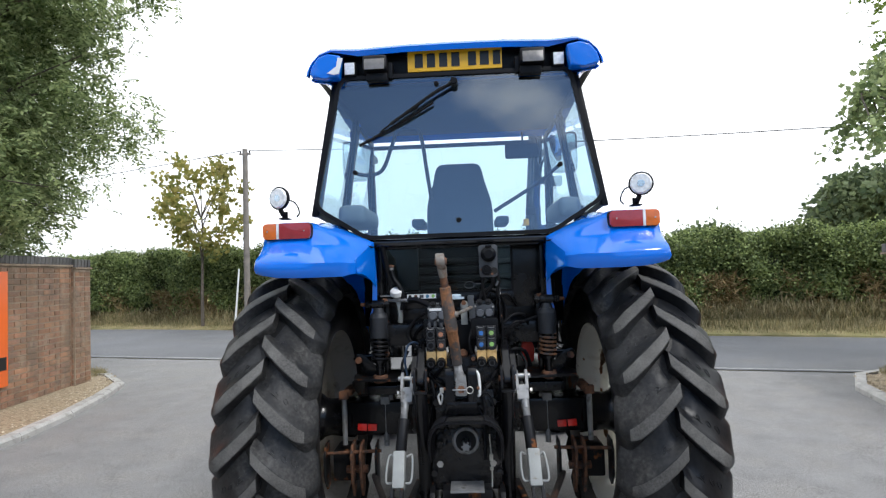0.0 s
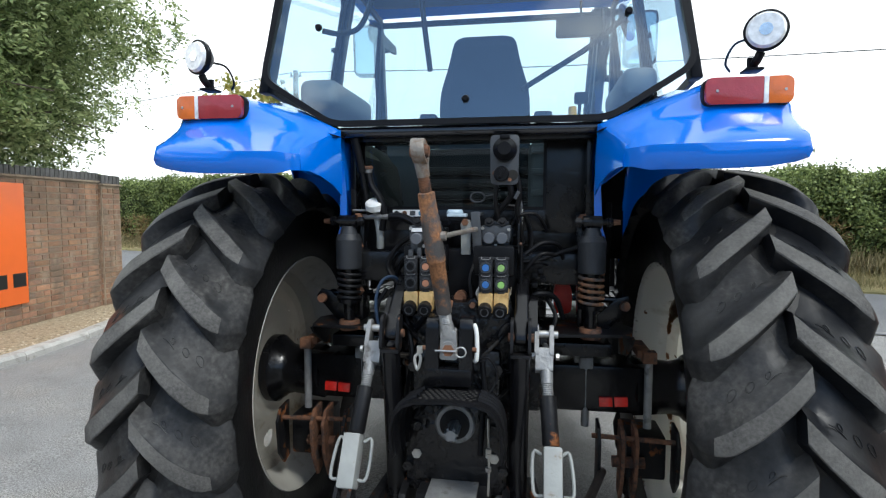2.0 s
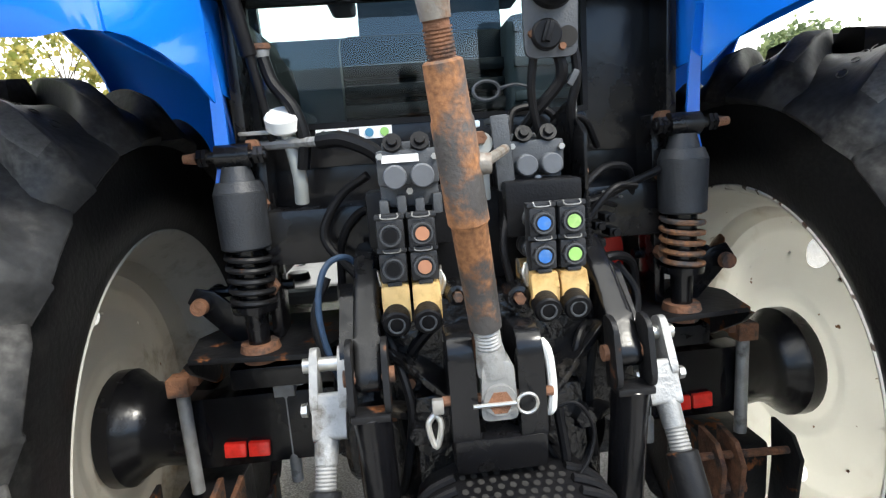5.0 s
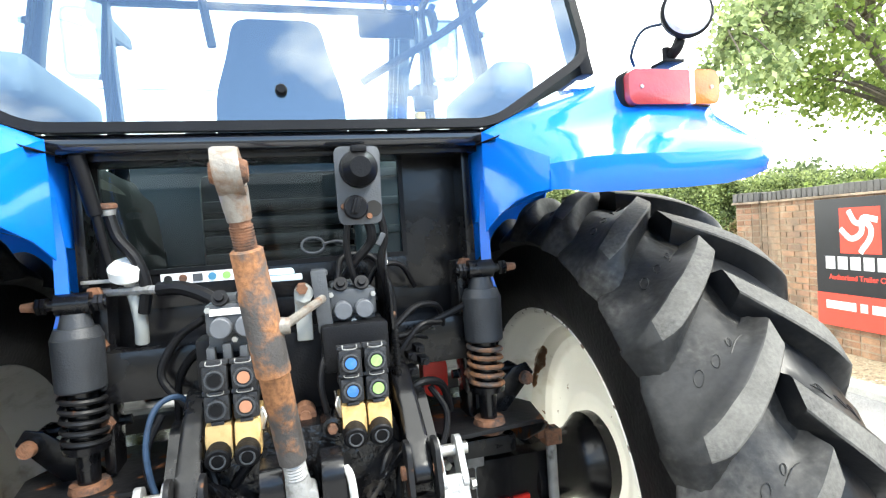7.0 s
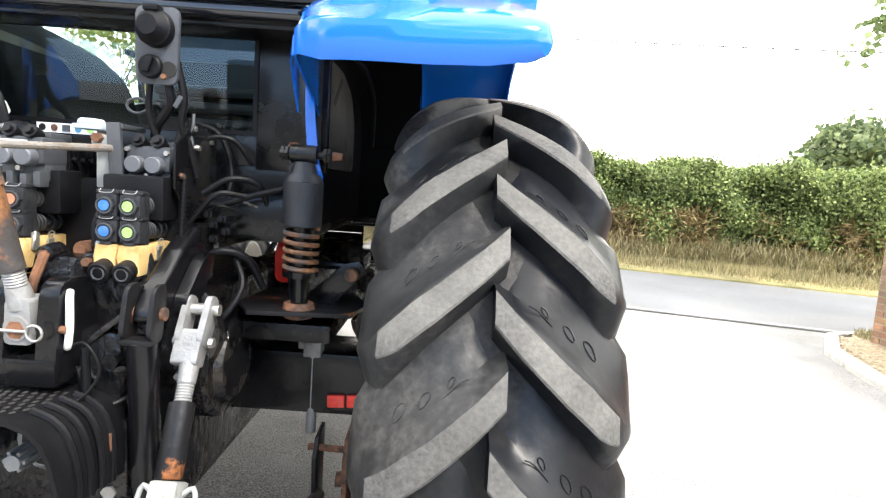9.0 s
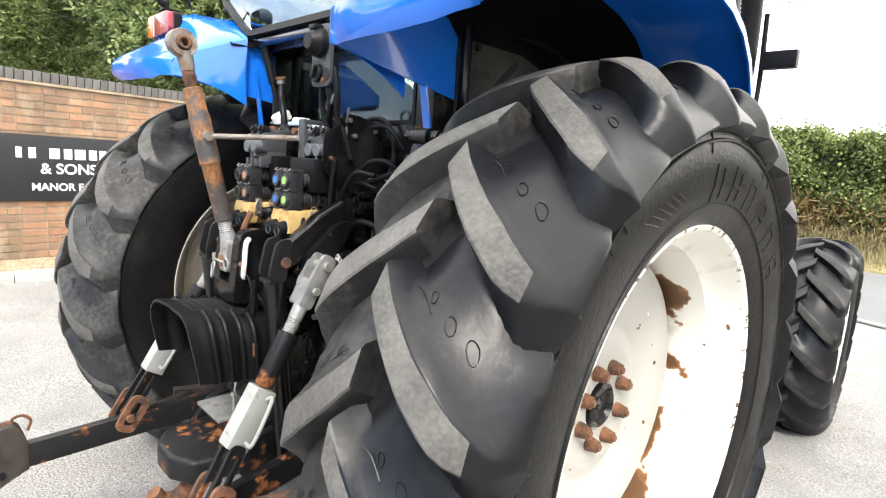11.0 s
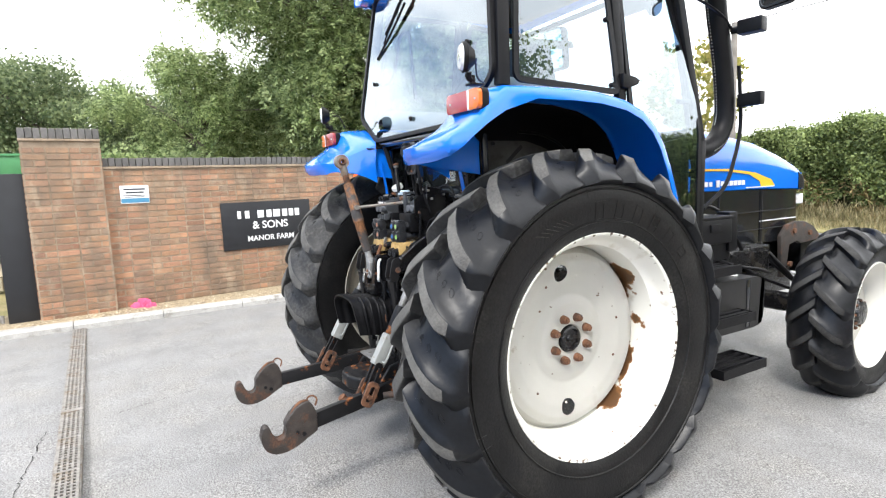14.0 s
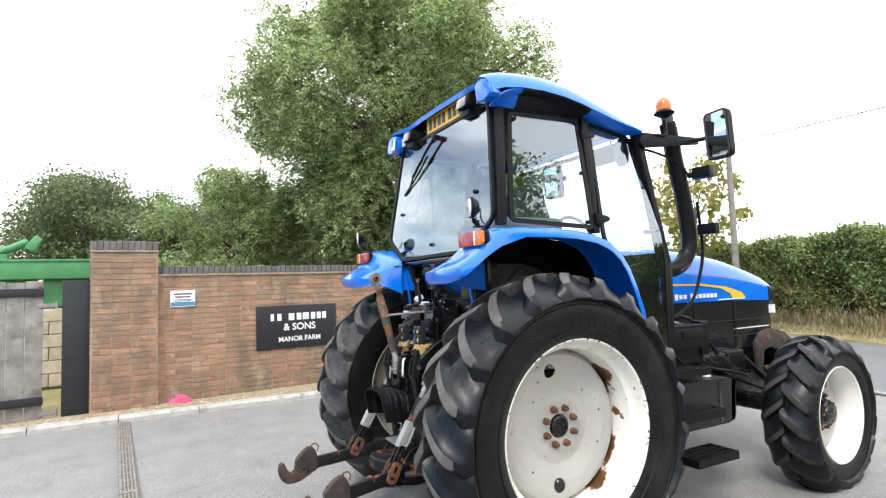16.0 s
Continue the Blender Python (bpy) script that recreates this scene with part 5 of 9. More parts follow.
    me.materials.append(M_LUGSIDE)
    me.materials.append(M_LUG)
    me.polygons.foreach_set("use_smooth", [True] * len(me.polygons))
    me.set_sharp_from_angle(angle=radians(38))
    return me


def rim_rust(m):
    """Rust along the barrel joint, in patches of its own shape."""
    n, l = m.node_tree.nodes, m.node_tree.links
    p = n["Principled BSDF"]
    old = p.inputs["Base Color"].links[0].from_socket
    co = n.new("ShaderNodeTexCoord")
    sep = n.new("ShaderNodeSeparateXYZ")
    l.new(co.outputs["Object"], sep.inputs[0])
    comb = n.new("ShaderNodeCombineXYZ")
    l.new(sep.outputs["Y"], comb.inputs["X"])
    l.new(sep.outputs["Z"], comb.inputs["Y"])
    ln = n.new("ShaderNodeVectorMath")
    ln.operation = "LENGTH"
    l.new(comb.outputs[0], ln.inputs[0])
    band = n.new("ShaderNodeMapRange")
    band.inputs["From Min"].default_value, band.inputs["From Max"].default_value = 0.405, 0.425
    l.new(ln.outputs["Value"], band.inputs["Value"])
    depth = n.new("ShaderNodeMapRange")
    depth.inputs["From Min"].default_value, depth.inputs["From Max"].default_value = 0.13, -0.01
    l.new(sep.outputs["X"], depth.inputs["Value"])
    front = n.new("ShaderNodeMapRange")
    front.inputs["From Min"].default_value, front.inputs["From Max"].default_value = 0.12, 0.26
    l.new(sep.outputs["Y"], front.inputs["Value"])
    ns = n.new("ShaderNodeTexNoise")
    ns.inputs["Scale"].default_value, ns.inputs["Detail"].default_value = 6.5, 9
    l.new(co.outputs["Object"], ns.inputs["Vector"])
    total = n.new("ShaderNodeMath")
    total.operation = "MULTIPLY"
    l.new(band.outputs["Result"], total.inputs[0])
    inner = n.new("ShaderNodeMapRange")
    inner.inputs["From Min"].default_value, inner.inputs["From Max"].default_value = -0.075, -0.045
    l.new(sep.outputs["X"], inner.inputs["Value"])
    both = n.new("ShaderNodeMath")
    both.operation = "MULTIPLY"
    l.new(depth.outputs["Result"], both.inputs[0])
    l.new(inner.outputs["Result"], both.inputs[1])
    l.new(both.outputs[0], total.inputs[1])
    two = n.new("ShaderNodeMath")
    two.operation = "MULTIPLY"
    l.new(total.outputs[0], two.inputs[0])
    l.new(front.outputs["Result"], two.inputs[1])
    add = n.new("ShaderNodeMath")
    add.operation = "ADD"
    l.new(two.outputs[0], add.inputs[0])
    wide = n.new("ShaderNodeMath")
    wide.operation = "MULTIPLY_ADD"
    wide.inputs[1].default_value, wide.inputs[2].default_value = 2.6, -0.8
    l.new(ns.outputs["Fac"], wide.inputs[0])
    l.new(wide.outputs[0], add.inputs[1])
    th = n.new("ShaderNodeMapRange")
    th.inputs["From Min"].default_value, th.inputs["From Max"].default_value = 1.36, 1.41
    l.new(add.outputs[0], th.inputs["Value"])
    mx = n.new("ShaderNodeMixRGB")
    core = n.new("ShaderNodeMapRange")
    core.inputs["From Min"].default_value, core.inputs["From Max"].default_value = 1.40, 1.52
    l.new(add.outputs[0], core.inputs["Value"])
    scale = n.new("ShaderNodeMixRGB")
    scale.inputs[1].default_value = (0.26, 0.115, 0.035, 1)
    scale.inputs[2].default_value = (0.105, 0.05, 0.02, 1)
    l.new(core.outputs["Result"], scale.inputs[0])
    l.new(scale.outputs[0], mx.inputs[2])
    l.new(th.outputs["Result"], mx.inputs[0])
    l.new(old, mx.inputs[1])
    # chips along the bead edge and scattered specks of rust and dirt
    for scale_, lo, hi, r0, r1, tone in ((38.0, .600, .625, .490, .500, (0.10, 0.062, 0.035, 1)), (24.0, .715, .730, .05, .10, (0.17, 0.085, 0.035, 1)), (9.0, .60, .80, .30, .44, (0.52, 0.47, 0.37, 1))):
        chip = n.new("ShaderNodeTexNoise")
        chip.inputs["Scale"].default_value, chip.inputs["Detail"].default_value = scale_, 5
        l.new(co.outputs["Object"], chip.inputs["Vector"])
        hit = n.new("ShaderNodeMapRange")
        hit.inputs["From Min"].default_value, hit.inputs["From Max"].default_value = lo, hi
        l.new(chip.outputs["Fac"], hit.inputs["Value"])
        zone = n.new("ShaderNodeMapRange")
        zone.inputs["From Min"].default_value, zone.inputs["From Max"].default_value = r0, r1
        l.new(ln.outputs["Value"], zone.inputs["Value"])
        both = n.new("ShaderNodeMath")
        both.operation = "MULTIPLY"
        l.new(hit.outputs["Result"], both.inputs[0])
        l.new(zone.outputs["Result"], both.inputs[1])
        over = n.new("ShaderNodeMixRGB")
        over.inputs[2].default_value = tone
        l.new(both.outputs[0], over.inputs[0])
        l.new(mx.outputs[0], over.inputs[1])
        mx = over
    l.new(mx.outputs[0], p.inputs["Base Color"])


M_RIM_RUST = M_RIM.copy()
M_RIM_RUST.name = "cream_rim_paint_rusting"
rim_rust(M_RIM_RUST)


def disc_sheet(bm, prof, s, hole_r, hole_at, hole):
    """The pressed wheel disc, with hand holes cut right through it."""
    half = prof[:(len(prof) + 2) // 2]
    fine = []
    for (x0, r0), (x1, r1) in zip(half, half[1:]):
        k = max(1, int(math.ceil(abs(r1 - r0) / 0.009)))
        fine += [(x0 + (x1 - x0) * i / k, r0 + (r1 - r0) * i / k) for i in range(k)]
    fine.append(half[-1])
    seg = 120
    rings = [[bm.verts.new((s * x, r * math.cos(2 * math.pi * j / seg), r * math.sin(2 * math.pi * j / seg))) for j in range(seg)] for x, r in fine]
    centres = [(hole_r * math.cos(a), hole_r * math.sin(a)) for a in hole_at]
    for ring in rings:
        for v in ring:
            for cy, cz in centres:
                d = math.hypot(v.co.y - cy, v.co.z - cz)
                if hole * .72 < d < hole * 1.28:
                    v.co.y, v.co.z = cy + (v.co.y - cy) * hole / d, cz + (v.co.z - cz) * hole / d
    faces = []
    for a, b in zip(rings, rings[1:]):
        for j in range(seg):
            q = (a[j], a[(j + 1) % seg], b[(j + 1) % seg], b[j])
            cy, cz = sum(v.co.y for v in q) / 4, sum(v.co.z for v in q) / 4
            if any(math.hypot(cy - hy, cz - hz) < hole * .97 for hy, hz in centres):
                continue
            f = bm.faces.new(q if s > 0 else q[::-1])
            f.smooth = True
            faces.append(f)
    loose = [v for ring in rings for v in ring if not v.link_faces]
    for v in loose:
        bm.verts.remove(v)
    bmesh.ops.solidify(bm, geom=faces, thickness=0.012)


def wheel(name, at, s, rim_prof, disc_prof, tyre_prof, lugs, lug_args, nuts, nut_r, nut_x, hole_r, hole_at, label, rim_mat, spin=(0.0, 0.0), nut_mat=None):
    """rim (the wheel itself) > tyre, tread bars, nuts, hub. s: +1 right, -1 left."""
    nut_mat = nut_mat or M_RUST
    bm = bmesh.new()
    seg = 72
    lathe_x(bm, [(s * x, r) for x, r in rim_prof], seg, closed=True)
    disc_sheet(bm, disc_prof, s, hole_r, hole_at, 0.040 if hole_r > .25 else .026)
    rim = part(name, bm, rim_mat, tractor, label)
    rim.location = at
    bm = bmesh.new()
    full = [(-x, r) for x, r in tyre_prof[::-1]] + list(tyre_prof[1:])
    lathe_x(bm, [(s * x, r) for x, r in full], 96)
    part("tyre", bm, M_TYRE, rim, "black rubber tyre, dusty and worn")
    for half in (1, -1):
        me = lug_mesh("tread_lug", tyre_prof, half, *lug_args, 2 * math.pi * tyre_prof[0][1] / lugs)
        if (s < 0 or half != s) and lugs == 21:
            me.materials[0] = M_LUGDUSTY
        if lugs != 21:
            me.materials[1] = M_LUGFRONT
        for k in range(lugs):
            ob = new("tread_lug", me)
            ob.parent = rim
            ob.rotation_euler = (-(2 * math.pi * k / lugs + radians(spin[0 if half == s else 1])), 0, 0)
    for k in range(nuts):
        a = 2 * math.pi * (k + 0.5) / nuts
        y, z = nut_r * math.cos(a), nut_r * math.sin(a)
        bm = bmesh.new()
        cyl(bm, (s * nut_x, y, z), (s * (nut_x + 0.016), y, z), 0.021, 0.019, 14)
        cyl(bm, (s * (nut_x + 0.012), y, z), (s * (nut_x + 0.030), y, z), 0.0175, 0.0165, 6)
        cyl(bm, (s * (nut_x + 0.025), y, z), (s * (nut_x + 0.037), y, z), 0.0095, 0.009, 8)
        part("wheel_nut", bm, nut_mat, rim)
    for k in range(10):
        a = 2 * math.pi * (k + 0.3) / 10
        rr = hole_r * 0.93
        xx = disc_x(disc_prof, rr)
        bm = bmesh.new()
        cyl(bm, (s * xx, rr * math.cos(a), rr * math.sin(a)), (s * (xx + 0.003), rr * math.cos(a), rr * math.sin(a)), 0.007, 0.005, 8)
        part("disc_rivet", bm, M_RIM if k % 3 else M_RUST, rim)
    return rim


def disc_x(prof, r):
    half = prof[:len(prof) // 2]
    for (x0, r0), (x1, r1) in zip(half, half[1:]):
        if min(r0, r1) <= r <= max(r0, r1) and r0 != r1:
            return x0 + (x1 - x0) * (r - r0) / (r1 - r0)
    return half[0][0]


REAR_RIM = [(.182, .516), (.192, .508), (.186, .498), (.168, .490), (.130, .482), (.108, .468), (.095, .452), (.04, .447), (-.02, .440), (-.07, .440), (-.10, .455), (-.13, .476),
            (-.168, .488), (-.186, .498), (-.192, .508), (-.182, .516), (-.16, .502), (-.12, .492), (-.09, .464), (.08, .464), (.12, .494), (.16, .504)]
REAR_DISC = [(x - .022, r) for x, r in ((-.028, .443), (-.012, .425), (.018, .405), (.03, .37), (.026, .315), (.008, .25), (.0, .21), (.012, .17), (.014, .07), (.0, .06), (-.012, .07), (-.012, .17), (-.014, .21), (-.004, .25), (.012, .315), (.016, .37), (.004, .40), (-.03, .42))]
REAR_TYRE = [(0, .822), (.062, .821), (.115, .814), (.160, .797), (.190, .774), (.211, .745), (.223, .707), (.227, .66), (.222, .60), (.210, .55), (.196, .522), (.185, .505)]
TYRE_AT = (0.935, 0.0, 0.80)
for s in (1, -1):
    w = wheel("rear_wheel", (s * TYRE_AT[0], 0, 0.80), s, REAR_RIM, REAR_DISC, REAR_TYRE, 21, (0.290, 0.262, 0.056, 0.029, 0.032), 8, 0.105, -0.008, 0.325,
              (radians(101), radians(-95)) if s > 0 else (radians(91), radians(-94)), "cream painted rear wheel with rusty nuts and rust along the rim", M_RIM_RUST if s > 0 else M_RIM_DULL, spin=(11.5, 2.6) if s > 0 else (13.0, 4.0))
    bm = bmesh.new()
    lathe_x(bm, [(s * x, r) for x, r in ((-.03, .062), (.0, .06), (.006, .05), (-.008, .044), (-.012, .018), (-.004, .012), (-.004, .0005))], 28)
    part("hub_centre", bm, M_GREASY, w, "black greasy hub centre")
    # raised sidewall ribs
    for rr in (0.565, 0.70):
        bm = bmesh.new()
        xx = 0.2145 if rr < 0.6 else 0.2255
        lathe_x(bm, [(s * (xx - .003), rr - .005), (s * (xx + .004), rr - .002), (s * (xx + .004), rr + .002), (s * (xx - .003), rr + .005)], 96)
        part("sidewall_rib", bm, M_TYRE, w)
    # raised blocks of the maker's mark, and a run of short slanted lines
    for k in range(6):
        a = radians(93 - 11.0 * k)
        for r0, r1, t0, t1 in ((.563, .649, -.028, -.017), (.563, .649, .017, .028), (.638, .649, -.017, .017), (.563, .574, -.017, .017), (.600, .611, -.017, .017))[:5 if k % 2 else 4]:
            rows = []
            for j in range(5):
                rr = r0 + (r1 - r0) * j / 4
                xx = .227 - .005 * (.66 - rr) / .06 if rr > .60 else .222 - .012 * (.60 - rr) / .05
                rows.append([(s * (xx + .0022), rr * math.cos(a) + t * math.sin(a), rr * math.sin(a) - t * math.cos(a)) for t in (t0, (t0 + t1) / 2, t1)])
            bm = bmesh.new()
            sheet(bm, rows, .004)
            part("sidewall_mark", bm, M_TYRE, w)
    for k in range(6):
        bm = bmesh.new()
        pts = []
        for j in range(5):
            a, rr = radians(126 - 2.6 * k - 1.1 * j), .652 - .0105 * j - .004 * k
            pts.append(Vector((s * .2285, rr * math.cos(a), rr * math.sin(a))))
        tube(bm, pts, .0011, 5, 1)
        part("sidewall_line", bm, M_WEB, w)
    for k in range(16):
        a = radians(22.5 * k + 9 * ((k * 7) % 3))
        bm = bmesh.new()
        tube(bm, [Vector((s * x, rr * math.cos(a), rr * math.sin(a))) for x, rr in ((.2272, .675), (.2245, .705), (.2185, .730))], .0014, 4, 1)
        part("sidewall_line", bm, M_TYRE, w)

FRONT_RIM = [(.150, .378), (.160, .371), (.153, .360), (.12, .349), (.09, .340), (.06, .326), (-.06, .323), (-.11, .348), (-.153, .360), (-.160, .371), (-.150, .378), (-.12, .362), (-.05, .337), (.06, .340), (.10, .360), (.14, .368)]
FRONT_DISC = [(-.03, .327), (-.02, .30), (.0, .272), (.005, .19), (.0, .10), (-.012, .10), (-.007, .19), (-.014, .272), (-.034, .30)]
FRONT_TYRE = [(0, .576), (.05, .575), (.10, .567), (.135, .552), (.160, .528), (.175, .495), (.181, .46), (.177, .425), (.166, .395), (.153, .380)]
for s in (1, -1):
    w = wheel("front_wheel", (s * 0.888, 2.72, 0.505), s, FRONT_RIM, FRONT_DISC, FRONT_TYRE, 18, (0.240, 0.30, 0.036, 0.021, 0.024), 8, 0.135, 0.0, 0.23,
              (radians(60), radians(240)), "cream painted front wheel with a rust patch", M_RIM, spin=(6.0, 16.0))
    w.rotation_euler = (0, 0, radians(4))
    bm = bmesh.new()
    lathe_x(bm, [(s * x, r) for x, r in ((-.1, .12), (.02, .118), (.03, .105), (.06, .10), (.07, .085), (.085, .08), (.09, .03), (.09, .0005))], 24)
    part("hub_drive", bm, M_GREASY, w, "black planetary hub")
    for k in range(8):
        a = k * math.pi / 4
        bm = bmesh.new()
        cyl(bm, (s * .06, .092 * math.cos(a), .092 * math.sin(a)), (s * .075, .092 * math.cos(a), .092 * math.sin(a)), .01, .01, 6)
        part("hub_bolt", bm, M_RUST, w)


# mudguards
def guard_profile():
    return [(-.655, 1.635), (-.672, 1.665), (-.672, 1.705), (-.655, 1.73), (-.60, 1.765), (-.55, 1.795), (-.515, 1.82), (-.495, 1.85), (-.478, 1.895), (-.455, 1.918), (-.40, 1.932), (-.25, 1.938), (-.05, 1.938),
            (.12, 1.93), (.28, 1.905), (.40, 1.86), (.49, 1.79), (.555, 1.70), (.61, 1.58), (.66, 1.44), (.70, 1.30), (.735, 1.15)]


def hem_z(y):
    """Height of the outer lower edge of the mudguard, falling in a straight slope to the nose."""
    line = [(-.70, 1.630), (-.65, 1.652), (-.60, 1.690), (-.548, 1.733), (-.493, 1.775), (-.40, 1.832), (-.305, 1.876), (-.19, 1.898)]
    for (a, p), (b, q) in zip(line, line[1:]):
        if y <= b:
            return p + (q - p) * (y - a) / (b - a)
    return line[-1][1]


def guard(s):
    prof = guard_profile()
    n = len(prof)
    norm = []
    for i in range(n):
        a, b = prof[max(i - 1, 0)], prof[min(i + 1, n - 1)]
        d = math.hypot(b[0] - a[0], b[1] - a[1])
        norm.append(((a[1] - b[1]) / d, (b[0] - a[0]) / d))
    rows = []
    for i, (y, z) in enumerate(prof):
        ny, nz = norm[i]
        if i <= 3:
            ny, nz = -.9, .3
        if i < 3:
            row = [(.512, -.590, (1.648, 1.672, 1.70)[i]), (.530, -.625, (1.645, 1.672, 1.70)[i]), (.575, y + .020, z), (.62, y + .008, z), (.70, y + .001, z)]
        elif i <= 10:
            k = (i - 3) / 7
            c0 = Vector((.522 - .057 * k, -.577 + .237 * k, 1.715 + .098 * k))
            c1 = c0 + Vector((.022, -.026, .006))
            out = Vector((.80, y, z))
            row = [tuple(c0), tuple(c1)] + [tuple(c1.lerp(out, w)) for w in (.25, .5, .78)]
        else:
            row = [(.695, y - ny * .014, z - nz * .014), (.70, y - ny * .012, z - nz * .012), (.705, y - ny * .008, z - nz * .008), (.715, y - ny * .004, z - nz * .004), (.735, y, z)]
        if i < 4:
            # the outer corner of the nose is cut back and rounded
            e = (.975, .992, 1.002, 1.008)[i]
            q = (.022, .010, .002, 0)[i]
            row += [(.78, y, z), (e - .09, y, z + q * .2), (e - .04, y + .004, z + q * .6), (e - .015, y + .010, z + q * .85 - .002), (e - .003, y + .018, z + q - .012 * i), (e, (-.640, -.630, -.617, -.600)[i], hem_z((-.640, -.630, -.617, -.600)[i]))]
        elif i < 10:
            e = 1.008 + .003 * (i - 3)
            top = hem_z(y) + .078
            row += [(.80, y, z), (.93, y, z), (e - .03, y + .004, min(z - .004, top)), (e - .012, y + .014, min(z - .010, top - .012)), (e - .003, y + .03, min(z - .016, top - .024)), (e, y + .05, hem_z(y + .05))]
        else:
            row += [(.80, y, z), (.94, y, z), (.995, y - ny * .004, z - nz * .004), (1.018, y - ny * .016, z - nz * .016), (1.028, y - ny * .036, z - nz * .036), (1.03, y - ny * .06, hem_z(y) if i == 10 else z - nz * .06)]
        rows.append([(s * a, b, c) for a, b, c in row])
    bm = bmesh.new()
    sheet(bm, rows)
    bmesh.ops.recalc_face_normals(bm, faces=bm.faces)
    up = sum(f.normal.z for f in bm.faces)
    if up < 0:
        bmesh.ops.reverse_faces(bm, faces=bm.faces)
    geo = bmesh.ops.solidify(bm, geom=list(bm.faces), thickness=0.006)
    g = part("mudguard", bm, M_BLUE, tractor, "glossy blue rear mudguard", smooth=42)
    # inner facet of the guard, narrowing down to the frame
    crease = [(.522 - .057 * k, -.577 + .237 * k, 1.715 + .098 * k) for k in (0, .25, .5, .75, 1)]
    hem = [(.512, -.590, 1.648), (.498, -.555, 1.646), (.484, -.49, 1.634), (.469, -.415, 1.608), (.459, -.345, 1.570)]
    mid = [tuple((u + v) / 2 for u, v in zip(c, d)) for c, d in zip(crease, hem)]
    mid = [(x - .003, y - .008, z) for x, y, z in mid]
    bm = bmesh.new()
    sheet(bm, [[(s * x, y, z) for x, y, z in r] for r in (crease, mid, hem)], 0.004)
    part("guard_facet", bm, M_BLUE, g, smooth=50)
    # inner wall behind the facet, running forward to the cab frame
    wall = [[(.526 - .06 * k, -.583 + .42 * k, 1.705 + .095 * min(1, 1.8 * k)) for k in (0, .2, .4, .6, .8, 1)],
            [(.522 - .06 * k, -.588 + .42 * k, 1.680 + .02 * k) for k in (0, .2, .4, .6, .8, 1)],
            [(.517 - .05 * k, -.588 + .42 * k, 1.646 - .060 * k) for k in (0, .2, .4, .6, .8, 1)]]
    bm = bmesh.new()
    sheet(bm, [[(s * x, y, z) for x, y, z in r] for r in wall], 0.004)
    part("guard_inner_wall", bm, M_BLUE, g, smooth=50)
    bm = bmesh.new()
    sheet(bm, [[(s * x, -.245 - .16 * (z - 1.3), z) for x in (a0, (a0 + a1) / 2, a1)] for z, a0, a1 in
               ((1.70, .462, .478), (1.60, .459, .482), (1.56, .460, .485), (1.50, .463, .490), (1.45, .472, .495), (1.42, .485, .505), (1.385, .492, .500))], .006)
    part("guard_plate", bm, M_BLUE, g)
    # wheel arch liner: upright beside the cab, then leaning out under the guard
    def under(y, z):
        for (a, p), (b, q) in zip(prof, prof[1:]):
            if a <= y <= b and y > -.3:
                return min(z, p + (q - p) * (y - a) / (b - a) - .022)
        return z
    # the liner's matt black also stands in for the arch's deep shade
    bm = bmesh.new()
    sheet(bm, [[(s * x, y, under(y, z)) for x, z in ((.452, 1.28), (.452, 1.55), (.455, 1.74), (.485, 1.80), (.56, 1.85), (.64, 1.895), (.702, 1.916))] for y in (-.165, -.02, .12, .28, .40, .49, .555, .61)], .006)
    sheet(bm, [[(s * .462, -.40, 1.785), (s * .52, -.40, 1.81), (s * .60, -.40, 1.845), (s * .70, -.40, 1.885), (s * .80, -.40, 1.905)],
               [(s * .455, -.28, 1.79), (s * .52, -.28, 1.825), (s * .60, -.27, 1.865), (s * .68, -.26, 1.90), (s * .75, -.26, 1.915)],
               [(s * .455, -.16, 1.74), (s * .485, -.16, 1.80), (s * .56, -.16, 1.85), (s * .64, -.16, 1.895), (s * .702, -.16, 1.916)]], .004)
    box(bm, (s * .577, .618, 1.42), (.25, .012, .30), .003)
    part("arch_liner", bm, M_LINER, g, "black arch liner, darkened for the deep shade", smooth=40)
    bm = bmesh.new()
    prism(bm, rounded([(-.162, 1.45), (-.162, 1.772), (-.02, 1.768), (.13, 1.755), (.27, 1.715), (.36, 1.62), (.36, 1.45)], .03), "x", s * .456, s * .470, .003)
    web = part("arch_web", bm, M_WEB, g, "dusty dark grey plate inside the wheel arch")
    bm = bmesh.new()
    prism(bm, rounded([(-.012, 1.648), (.002, 1.634), (.106, 1.722), (.092, 1.738)], .010), "x", s * .470, s * .472)
    part("web_slot", bm, M_SLOT, web, smooth=0)
    bm = bmesh.new()
    cyl(bm, (s * .469, -.09, 1.742), (s * .478, -.09, 1.742), .013, .012, 6)
    part("web_bolt", bm, M_TRIM, web)
    bm = bmesh.new()
    tube(bm, [(s * .50, .05, 1.80), (s * .53, .20, 1.78), (s * .54, .34, 1.70), (s * .53, .42, 1.55)], .008, 7)
    part("arch_cable", bm, M_TRIM, g)
    # tail lamp
    def slab(x0, x1, hh, left, right, y0, y1, bevel):
        """A flat lamp piece with its own rounding at either end."""
        out = []
        for cx, cz, r, a0 in ((x1 - right, hh - right, right, 0), (x0 + left, hh - left, left, 90), (x0 + left, -hh + left, left, 180), (x1 - right, -hh + right, right, 270)):
            out += [(s * (cx + r * math.cos(radians(a0 + 22.5 * k))), 1.876 + cz + r * math.sin(radians(a0 + 22.5 * k))) for k in range(5)]
        bm = bmesh.new()
        prism(bm, out, "y", y0, y1, bevel, 2)
        return bm
